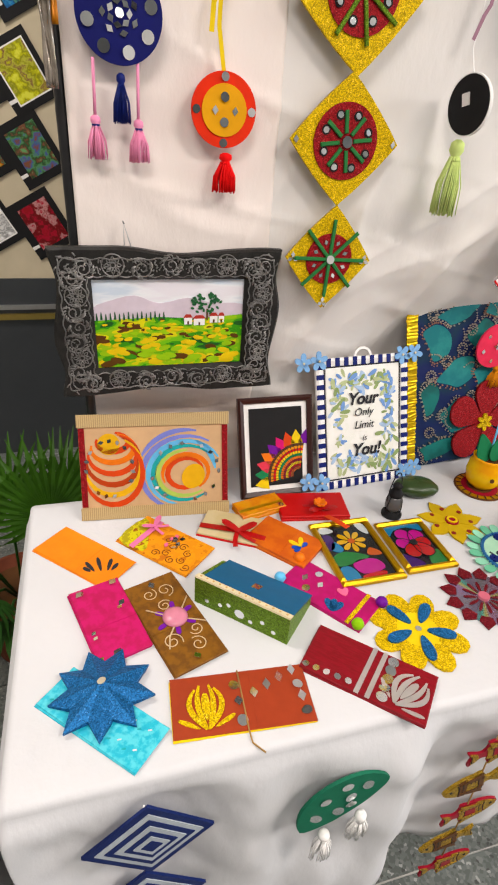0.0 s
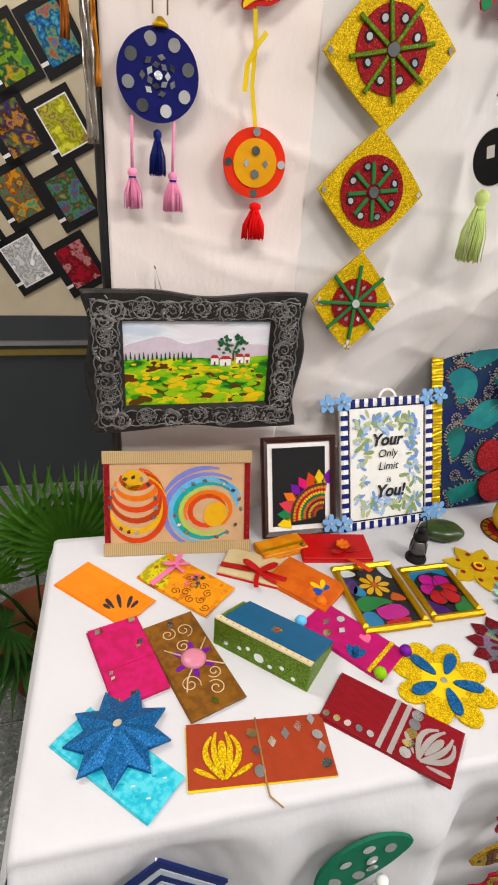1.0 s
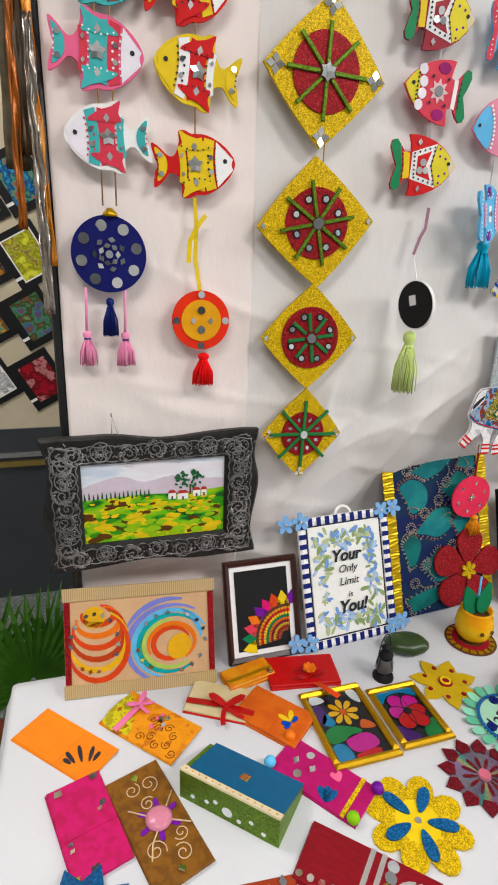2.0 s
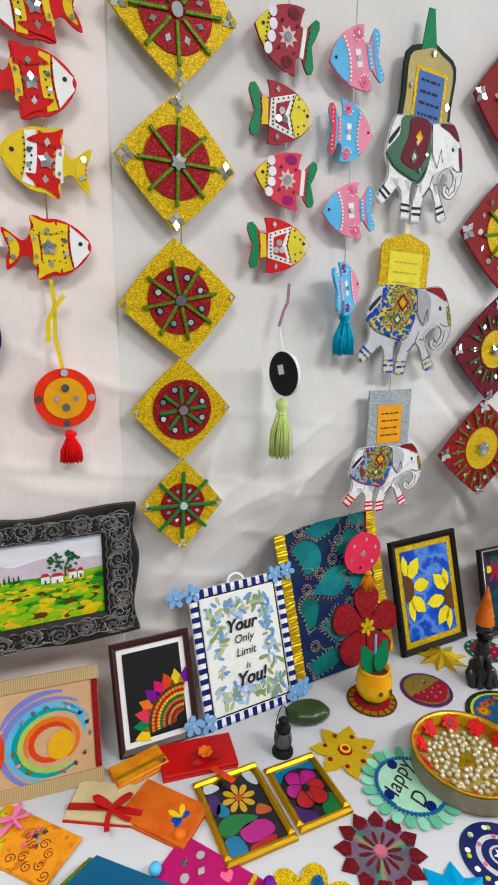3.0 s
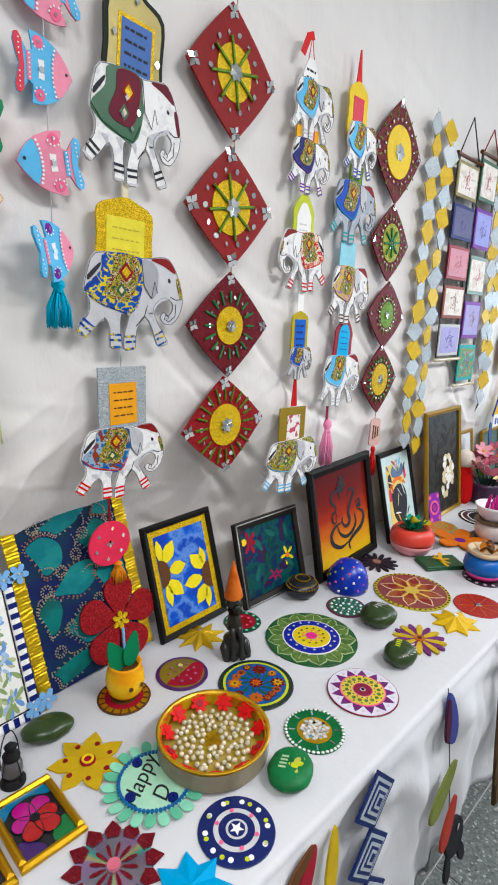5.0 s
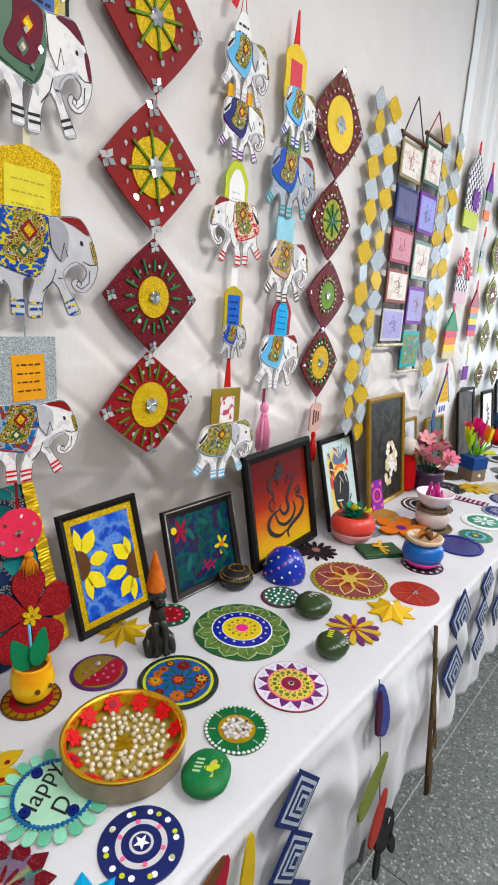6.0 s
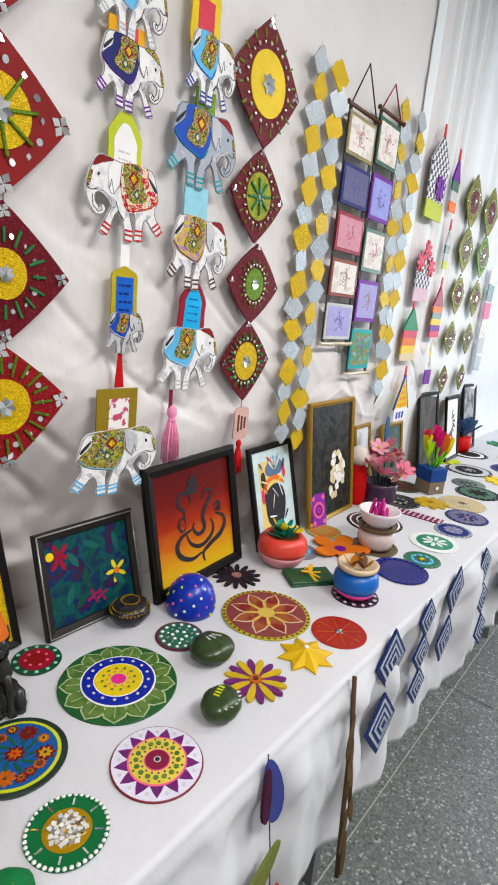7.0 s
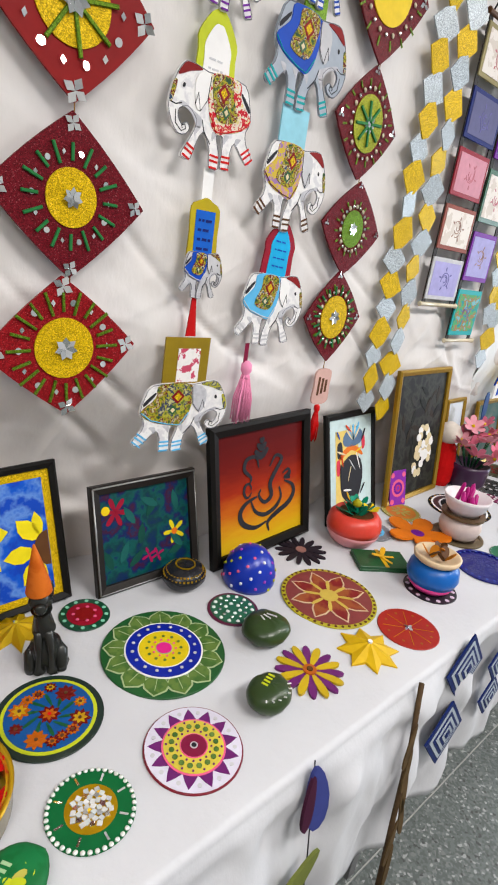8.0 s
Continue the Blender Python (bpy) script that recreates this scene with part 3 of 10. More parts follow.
c = thing("wall_hanging", wall_pose(0.765, 1.78), "chain of maroon rhombus boards with yellow glitter discs", "wall hanging", "rhombus wall hangings")
chain_cord(c, 0.004, 0.41, -0.5)
rhomb_part(c, -0.004, 0.27, 0.13, 0.131, CRIMSON, Y_GLIT, 0.05, 0.055, OLIVE_STICK, 8, 0.014, 0.068, 3, 3)
rhomb_part(c, -0.002, 0.002, 0.133, 0.127, CRIMSON, Y_GLIT, 0.058, 0.058, OLIVE_STICK, 8, 0.012, 0.07, 3, 3)
rhomb_part(c, 0.002, -0.257, 0.13, 0.122, W_GLIT, Y_GLIT, 0.042, 0.044, GREEN_STICK, 16, 0.05, 0.082, 4, 0)
rhomb_part(c, -0.004, -0.496, 0.135, 0.12, R_GLIT, Y_GLIT, 0.052, 0.052, OLIVE_STICK, 20, 0.058, 0.098, 4, 3)

c = thing("wall_hanging", wall_pose(1.458, 1.78), "dark maroon rhombus boards with beaded yellow discs, red tassel", "wall hanging", "rhombus wall hangings")
chain_cord(c, 0.004, 0.42, -0.66)
rhomb_part(c, -0.004, 0.265, 0.137, 0.144, W_GLIT, YELLOW, 0.07, 0.074, OLIVE_STICK, 0, 0, 0, 5, 2)
rhomb_part(c, -0.004, 0.005, 0.11, 0.115, W_GLIT, glitter("lime_glitter_foam", (0.28, 0.3, 0.02)), 0.05, 0.058, GREEN_STICK, 8, 0.006, 0.045, 5, 0)
rhomb_part(c, 0.01, -0.215, 0.11, 0.106, W_GLIT, G_GLIT, 0.038, 0.042, GREEN_STICK, 0, 0, 0, 5, -2)
rhomb_part(c, 0.002, -0.425, 0.106, 0.113, W_GLIT, Y_GLIT, 0.048, 0.053, GREEN_STICK, 18, 0.055, 0.076, 5, 2)
tag = put("name_tag", slab(rounded([(-0.028, -0.045), (0.028, -0.045), (0.03, 0), (0.026, 0.042), (-0.026, 0.042), (-0.03, 0)]), 0.005), plain("blush_card", (0.62, 0.42, 0.38)), c, turn(0, 0.008, -0.605, 0.001), "blush card tag with dark marks")
for k in range(3):
    put("writing_bar", block(0.008, 0.05 - 0.008 * k, 0.0006), BROWN, tag, turn(0, -0.014 + 0.014 * k, 0, 0.005))
tassel(c, RED, 0.006, -0.655, -0.76, 0.035)


# fish ornaments: cut board body with tail, fins, bands, gill line, eye and mirrors
def fish_outline(L, H):
    body = [(-0.5, 0.02), (-0.37, 0.32), (-0.16, 0.5), (0.02, 0.52), (0.09, 0.57), (0.17, 0.56), (0.17, 0.4), (0.22, 0.2), (0.3, 0.14), (0.42, 0.3), (0.5, 0.36), (0.47, 0.12), (0.44, 0.0),
            (0.48, -0.14), (0.5, -0.38), (0.4, -0.3), (0.3, -0.14), (0.2, -0.2), (0.17, -0.4), (0.17, -0.56), (0.08, -0.57), (0.0, -0.52), (-0.16, -0.5), (-0.37, -0.3)]
    return rounded([(x * L, y * H) for x, y in body], 3)


def band_pts(L, H, a, b, curve=0.0):
    """A band across the body between two fractions of its length, inside the outline."""
    def half(x):
        x = x + 0.5
        return H * 0.46 * math.sin(math.pi * min(1, max(0.02, x * 1.05)) ** 0.8) if x < 0.9 else 0.05 * H
    hi, lo = [], []
    for k in range(7):
        t = k / 6
        x = a + (b - a) * t
        hi.append((x * L, half(x)))
    n = 6
    left = [((a + curve * (1 - (2 * i / n - 1) ** 2)) * L, half(a) * (1 - 2 * i / n)) for i in range(n + 1)]
    right = [((b + curve * (1 - (2 * i / n - 1) ** 2)) * L, half(b) * (1 - 2 * i / n)) for i in range(n + 1)]
    return left + list(reversed(right))


def fish(chain, x, y, L, H0, flip, body, head, band1, band2, tail, dot=None, deg=0.0, z=0.001, swing=0.0, eye=True, gems=5):
    m = pose(x, y, z, 0, 0, deg) @ pose(0, 0, 0, 0, swing, 0) @ Matrix.Diagonal((-1 if flip else 1, 1, 1, 1))
    dot, H = dot or INK, H0 * 0.87
    f = put("fish_board", slab(fish_outline(L, H), 0.004), body, chain, m)
    put("face_patch", slab(band_pts(L, H, -0.47, -0.27, 0.02), 0.0012), head, f, turn(0, 0, 0, 0.004))
    put("band", slab(band_pts(L, H, -0.25, -0.13, 0.03), 0.0013), band1, f, turn(0, 0, 0, 0.004))
    put("band", slab(band_pts(L, H, -0.1, 0.1, -0.02), 0.0012), band2, f, turn(0, 0, 0, 0.004))
    put("band", slab(band_pts(L, H, 0.12, 0.2, -0.02), 0.0013), band1, f, turn(0, 0, 0, 0.004))
    put("tail_patch", slab(rounded([(0.36 * L, 0.16 * H), (0.47 * L, 0.29 * H), (0.43 * L, 0), (0.46 * L, -0.28 * H), (0.36 * L, -0.16 * H), (0.33 * L, 0)], 3), 0.0012), tail, f, turn(0, 0, 0, 0.004))
    for s in (1, -1):
        cres = rounded([(-0.22 * L, s * 0.26 * H), (-0.1 * L, s * 0.4 * H), (0.06 * L, s * 0.48 * H), (0.17 * L, s * 0.57 * H), (0.14 * L, s * 0.38 * H), (0.16 * L, s * 0.24 * H), (0.0, s * 0.25 * H)], 3)
        put("fin_patch", slab(cres if s < 0 else list(reversed(cres)), 0.0012), band2 if gems else band1, f, turn(0, 0, 0, 0.0051))
        for q in range(6):
            k = q / 5
            put("dot", disc(L * 0.011, 0.0006, 8), dot, f, turn(0, (-0.17 + 0.32 * k) * L, s * (0.285 - 0.06 * math.sin(math.pi * k) + 0.02 * k) * H, 0.0062))
    if eye:
        put("eye", disc(L * 0.026, 0.0008, 12), INK, f, turn(0, -0.37 * L, 0.06 * H, 0.0052))
    for i in range(7):
        t = -0.3 + 0.1 * i
        put("dot", disc(L * 0.0125, 0.0006, 8), dot, f, turn(0, (-0.262 + 0.03 * (1 - (t / 0.35) ** 2)) * L, t * H * 0.95, 0.0052))
        if abs(t) < 0.25:
            put("dot", disc(L * 0.014, 0.0006, 8), dot, f, turn(0, (-0.19 + 0.03 * (1 - (t / 0.35) ** 2)) * L, t * H * 1.15 + 0.003, 0.0053))
            put("dot", disc(L * 0.01, 0.0006, 8), dot, f, turn(0, 0.445 * L, t * H * 0.8, 0.0053))
        put("dot", disc(L * 0.0125, 0.0006, 8), dot, f, turn(0, (0.11 - 0.02 * (1 - (t / 0.35) ** 2)) * L, t * H * 1.1, 0.0052))
    if gems:
        gem_cluster(f, -0.0 * L, 0, 0.0054, L * 0.05, gems)
        for s in (1, -1):
            gem(f, 0, s * 0.3 * H, 0.0054, L * 0.05)
            round_mirror(f, -0.19 * L, s * 0.12 * H, 0.0055, L * 0.028, DARKMIRROR if s > 0 else MIRROR)
            gem(f, 0.15 * L, s * 0.16 * H, 0.0055, L * 0.03)
            round_mirror(f, 0.41 * L, s * 0.16 * H, 0.0054, L * 0.03)
    return f


c = thing("wall_hanging", wall_pose(-0.345, 1.7), "teal and coral painted fish boards above a navy mirror disc", "wall hanging", "fish wall hangings")
PALETEAL = plain("pale_teal_paint", (0.1, 0.42, 0.42), 0.5)
CORAL = plain("coral_paint", (0.6, 0.08, 0.11), 0.5)
LACEW = plain("lilac_white_paint", (0.74, 0.7, 0.76), 0.5)
fish(c, 0.0, 0.222, 0.125, 0.105, True, PALETEAL, LACEW, CORAL, WHITE, CORAL, WHITE, -8)
fish(c, -0.006, 0.118, 0.13, 0.1, True, PINK, LACEW, CORAL, PALETEAL, PALETEAL, WHITE, -3)
fish(c, 0.004, 0.012, 0.124, 0.095, False, WHITE, LACEW, PALETEAL, CORAL, PALETEAL, CORAL, 3)
for dx in (-0.008, 0.012):
    chain_cord(c, dx, 0.3, -0.08)
d = put("round_board", disc(0.057, 0.005, 48), plain("navy_velvet", (0.008, 0.012, 0.1), 0.75), c, turn(0, -0.002, -0.15, 0.001), "navy velvet disc set with round craft mirrors")
for i in range(8):
    a = 2 * math.pi * (i + 0.3) / 8
    round_mirror(d, 0.043 * math.cos(a), 0.043 * math.sin(a), 0.005, 0.0085, DARKMIRROR if i in (3, 5, 0) else MIRROR)
for i in range(14):
    a = 2 * math.pi * i / 14
    k = 0.022 if i % 2 else 0.013
    gem(d, k * math.cos(a), k * math.sin(a), 0.005, 0.006, DARKMIRROR if i % 3 else MIRROR, math.degrees(a))
round_mirror(d, 0, 0, 0.0055, 0.006)
put("cap", lathe([(0.011, 0), (0.011, 0.004), (0.004, 0.012)], 12), GOLD, c, pose(0.002, -0.095, 0.004, -90, 0, 0))
tassel(c, NAVY, -0.004, -0.215, -0.275, 0.026)
BLUSH = plain("rose_pink_thread", (0.85, 0.36, 0.53), 0.8)
for dx, b in ((-0.042, -0.322), (0.018, -0.324)):
    put("cord", tubes("cord", [[(dx + 0.002, -0.2, 0.003), (dx, b + 0.055, 0.004)]], 0.0022), BLUSH, c)
    tassel(c, BLUSH, dx, b + 0.055, b, 0.03)
    put("tie", ring(0.003, 0.0055, 0.003, 14), NAVY, c, pose(dx, b + 0.044, 0.004, 90, 0, 0))

c = thing("wall_hanging", wall_pose(-0.212, 1.7), "red and yellow painted fish boards above an orange felt disc", "wall hanging", "fish wall hangings")
chain_cord(c, 0.0, 0.33, -0.06)
fish(c, 0.0, 0.312, 0.125, 0.09, False, RED, WHITE, YELLOW, RED, YELLOW, None, 10)
fish(c, -0.01, 0.215, 0.13, 0.1, True, RED, WHITE, YELLOW, RED, YELLOW, None, 6)
fish(c, 0.004, 0.11, 0.13, 0.1, False, YELLOW, YELLOW, WHITE, RED, YELLOW, None, -6)
fish(c, 0.0, -0.014, 0.13, 0.094, True, RED, WHITE, YELLOW, YELLOW, YELLOW, None, 4)
ribbon(c, YELLOW, [(0.0, -0.06), (0.003, -0.1), (0.001, -0.15), (0.01, -0.205)], 0.006)
ribbon(c, YELLOW, [(0.018, -0.085, 0.004), (0.004, -0.102, 0.007), (-0.008, -0.125, 0.005), (-0.01, -0.158, 0.003)], 0.007)
d = put("round_board", disc(0.049, 0.005, 44), plain("vermilion_felt", (0.7, 0.07, 0.008), 0.8), c, turn(0, 0.011, -0.25, 0.001), "vermilion felt disc with a yellow centre")
put("round_inlay", disc(0.034, 0.002, 36), plain("amber_felt", (0.72, 0.36, 0.012), 0.8), d, turn(0, 0, 0, 0.005))
for a, k in ((90, 0.017), (0, 0.016), (180, 0.014), (270, 0.015)):
    (round_mirror if a % 180 else gem)(d, k * math.cos(radians(a)), k * math.sin(radians(a)), 0.007, 0.0065, DARKMIRROR if a % 180 else MIRROR)
for a in (0, 90, 180, 270):
    round_mirror(d, 0.042 * math.cos(radians(a)), 0.042 * math.sin(radians(a)), 0.005, 0.006, DARKMIRROR if a > 100 else MIRROR)
tassel(c, plain("scarlet_thread", (0.8, 0.05, 0.015), 0.8), 0.016, -0.305, -0.36, 0.042)

def cut_fish(chain, x, y, L, H, flip, style, body, face, fin, tail, deg=0.0, z=0.001, swing=0.0):
    """Sharp-finned fish board: "star" with scalloped gills, "frame" with dotted frame, "arc" with dotted arcs."""
    m = pose(x, y, z, 0, 0, deg) @ pose(0, 0, 0, 0, swing, 0) @ Matrix.Diagonal((-1 if flip else 1, 1, 1, 1))
    P = lambda pts: [(a * L, b * H) for a, b in pts]
    top = [(-0.5, 0.0), (-0.41, 0.16), (-0.3, 0.3), (-0.17, 0.4), (-0.02, 0.47), (0.12, 0.5), (0.23, 0.5), (0.2, 0.37), (0.19, 0.24)]
    low = [(0.19, -0.24), (0.2, -0.37), (0.22, -0.5), (0.1, -0.5), (-0.02, -0.47), (-0.17, -0.4), (-0.3, -0.3), (-0.41, -0.16)]
    tl = [(0.28, 0.2), (0.36, 0.34), (0.42, 0.42), (0.48, 0.4), (0.5, 0.3), (0.46, 0.14), (0.41, 0.0), (0.45, -0.14), (0.49, -0.3), (0.47, -0.39), (0.41, -0.41), (0.35, -0.34), (0.28, -0.2)]
    f = put("fish_board", slab(P(top + tl + low), 0.004), body, chain, m)
    t1, t2, t3 = turn(0, 0, 0, 0.004), turn(0, 0, 0, 0.0051), turn(0, 0, 0, 0.006)
    put("tail_patch", slab(P(tl[1:-1] + [(0.33, 0.0)]), 0.0011), tail, f, t1)
    dots = lambda pts, mt, r=0.014, zz=0.0063: [put("dot", disc(L * r, 0.0006, 8), mt, f, turn(0, a * L, c * H, zz)) for a, c in pts]
    if style == "star":
        put("face_patch", slab(P([(-0.49, 0.0), (-0.41, 0.15), (-0.31, 0.28), (-0.27, 0.0), (-0.31, -0.28), (-0.41, -0.15)]), 0.0011), face, f, t1)
        for q in range(4):
            put("gill_scallop", disc(L * 0.062, 0.0012, 16, H * 0.085), LACEW, f, turn(0, (-0.215 - 0.03 * abs(q - 1.5)) * L, (0.27 - 0.18 * q) * H, 0.0051))
        put("tail_cuff", slab(P([(0.24, 0.22), (0.3, 0.23), (0.3, -0.23), (0.24, -0.22)]), 0.0012), WHITE, f, t1)
        star = [((0.15 if q % 2 == 0 else 0.085) * math.cos(q * math.pi / 8) * L + 0.02 * L, (0.15 if q % 2 == 0 else 0.085) * math.sin(q * math.pi / 8) * L) for q in range(16)]
        put("star_patch", slab(star, 0.0012), plain("blush_paint", (0.75, 0.55, 0.55), 0.5), f, t1)
        round_mirror(f, 0.02 * L, 0, 0.0054, L * 0.062)
        for s in (1, -1):
            put("fin_patch", disc(L * 0.095, 0.001, 14, H * 0.09), fin, f, turn(0, 0.06 * L, s * 0.36 * H, 0.004))
            dots([(-0.1, s * 0.2), (0.14, s * 0.2)], INK, 0.02)
        dots([(-0.315, 0.2 - 0.066 * q) for q in range(7)], INK)
        dots([(0.345, -0.18 + 0.09 * q) for q in range(5)], INK, 0.012)
    elif style == "frame":
        put("face_patch", slab(P([(-0.4, 0.15), (-0.3, 0.28), (-0.2, 0.35), (-0.12, 0.0), (-0.2, -0.35), (-0.3, -0.28), (-0.4, -0.15)]), 0.0011), face, f, t1)
        put("snout_patch", slab(P([(-0.49, 0.0), (-0.41, 0.145), (-0.37, 0.0), (-0.41, -0.145)]), 0.0012), CREAM, f, t1)
        put("frame_patch", slab(P([(-0.19, 0.36), (0.18, 0.22), (0.2, -0.22), (-0.19, -0.36), (-0.1, 0.0)]), 0.0011), WHITE, f, t1)
        put("frame_inlay", slab(P([(-0.11, 0.24), (0.1, 0.15), (0.11, -0.15), (-0.11, -0.24), (-0.03, 0.0)]), 0.0009), fin, f, t2)
        put("tail_cuff", slab(P([(0.22, 0.2), (0.32, 0.22), (0.3, 0.0), (0.32, -0.22), (0.22, -0.2)]), 0.0012), YELLOW, f, t1)
        for px, py in ((0.04, 0.05), (0.0, -0.08), (0.09, -0.08)):
            round_mirror(f, (px - 0.02) * L, py * H, 0.0062, L * 0.045)
        for s in (1, -1):
            dots([(-0.15 + 0.075 * q, s * (0.3 - 0.026 * q)) for q in range(5)], INK)
            gem(f, 0.08 * L, s * 0.38 * H, 0.0045, L * 0.045)
            dots([(-0.33, s * 0.12), (-0.24, s * 0.16), (-0.24, s * 0.28)], PURPLE, 0.016, 0.0053)
        dots([(0.155, -0.14 + 0.07 * q) for q in range(5)] + [(-0.15 + 0.045 * (1 - abs(q) / 3), 0.08 * q) for q in range(-3, 4)], INK)
        dots([(0.33, -0.18 + 0.09 * q) for q in range(5)], INK, 0.012)
    else:
        put("face_patch", slab(P([(-0.49, 0.0), (-0.41, 0.15), (-0.3, 0.29), (-0.22, 0.35), (-0.15, 0.15), (-0.15, -0.15), (-0.22, -0.35), (-0.3, -0.29), (-0.41, -0.15)]), 0.0011), face, f, t1)
        put("tail_cuff", slab(P([(0.22, 0.19), (0.29, 0.2), (0.29, -0.2), (0.22, -0.19)]), 0.0012), face, f, t1)
        dots([(-0.18 + 0.05 * (1 - (q / 5) ** 2), 0.065 * q) for q in range(-5, 6)], WHITE, 0.019)
        dots([(0.255, -0.16 + 0.065 * q) for q in range(6)] + [(0.42, s * (0.12 + 0.07 * q)) for q in range(4) for s in (1, -1)], WHITE, 0.013)
        for s in (1, -1):
            put("fin_patch", disc(L * 0.085, 0.001, 14, H * 0.09), fin, f, turn(0, 0.09 * L, s * 0.37 * H, 0.004))
            dots([(0.09 + 0.1 * math.cos(a), s * 0.37 + 0.11 * math.sin(a) * -s) for a in (0.3, 0.9, 1.6, 2.2, 2.8)], WHITE, 0.014)
            gem(f, 0.09 * L, s * 0.37 * H, 0.0052, L * 0.036)
            put("fin_mark", slab(P([(0.0, s * 0.05), (0.09, s * 0.02), (0.1, s * 0.13), (0.0, s * 0.14)] if s > 0 else [(0.0, -0.14), (0.1, -0.13), (0.09, -0.02), (0.0, -0.05)]), 0.0008), WHITE, f, t1)
        round_mirror(f, 0.05 * L, 0, 0.005, L * 0.045)
    put("eye", disc(L * 0.024, 0.0008, 12), INK, f, turn(0, -0.38 * L, 0.04 * H, 0.0056))
    return f


c = thing("wall_hanging", wall_pose(0.195, 1.85), "crimson and green painted fish boards above a black disc", "wall hanging", "fish wall hangings")
MAROON = plain("maroon_paint", (0.27, 0.01, 0.035), 0.45)
LEMON = plain("lemon_paint", (0.72, 0.62, 0.1), 0.5)
ROSE = plain("rose_paint", (0.75, 0.3, 0.4), 0.5)
chain_cord(c, 0.004, 0.3, -0.17, GREY)
cut_fish(c, 0.0, 0.206, 0.122, 0.106, False, "star", MAROON, LEMON, W_GLIT, GREEN, -8)
cut_fish(c, -0.004, 0.085, 0.13, 0.1, True, "frame", MAROON, LEMON, MAROON, GREEN, 0)
cut_fish(c, 0.006, -0.02, 0.126, 0.096, False, "star", CORAL, LEMON, plain("plum_paint", (0.28, 0.02, 0.14)), GREEN, -4)
cut_fish(c, -0.003, -0.134, 0.13, 0.096, True, "frame", RED, LEMON, RED, GREEN, 3)
ribbon(c, plain("mauve_ribbon", (0.35, 0.2, 0.26), 0.7), [(0.02, -0.2, 0.003), (0.016, -0.235, 0.006), (0.008, -0.25, 0.006), (0.0, -0.28, 0.003)], 0.006)
ribbon(c, WHITE, [(0.008, -0.22), (0.004, -0.29), (0.0, -0.33, 0.028)], 0.002)
d = put("round_board", disc(0.042, 0.006, 40), BLACK, c, pose(0.0, -0.367, 0.036, 0, -78, 4), "black painted disc with one square mirror, turned on its thread")
put("mirror", block(0.015, 0.018, 0.0012), WHITE, d, turn(12, -0.006, 0.008, 0.006))
put("rim", ring(0.0421, 0.0435, 0.006, 40), WHITE, d)
LIMETH = plain("pale_lime_thread", (0.6, 0.72, 0.3), 0.85)
tassel(c, LIMETH, -0.002, -0.415, -0.53, 0.05, 0.028)

c = thing("wall_hanging", wall_pose(0.336, 1.85), "pink and sky blue painted fish boards with blue tassel", "wall hanging", "fish wall hangings")
chain_cord(c, 0.002, 0.31, -0.27, GREY)
cut_fish(c, 0.004, 0.2, 0.118, 0.106, False, "arc", ROSE, SKY, PINK, SKY, 14)
cut_fish(c, 0.0, 0.077, 0.1, 0.104, True, "arc", SKY, ROSE, PINK, CORAL, 0)
cut_fish(c, 0.004, -0.06, 0.12, 0.1, False, "arc", ROSE, SKY, PINK, SKY, 8)
cut_fish(c, -0.004, -0.205, 0.11, 0.1, True, "arc", SKY, ROSE, PURPLE, SKY, 10, 0.02, 30)
tassel(c, plain("turquoise_paper", (0.05, 0.42, 0.62), 0.5), 0.008, -0.25, -0.335, 0.052)


ESKIN = mottled("brushed_white_paint", [(0.5, 0.49, 0.51), (0.66, 0.65, 0.66), (0.74, 0.73, 0.72), (0.76, 0.75, 0.74), (0.6, 0.59, 0.61)], 45, 0.55, hard=False)
EDGE = plain("grey_outline_paint", (0.16, 0.16, 0.18), 0.6)
SHADE = mottled("grey_brush_shade", [(0.34, 0.34, 0.37), (0.5, 0.5, 0.53), (0.42, 0.42, 0.45)], 60, 0.6, hard=False)


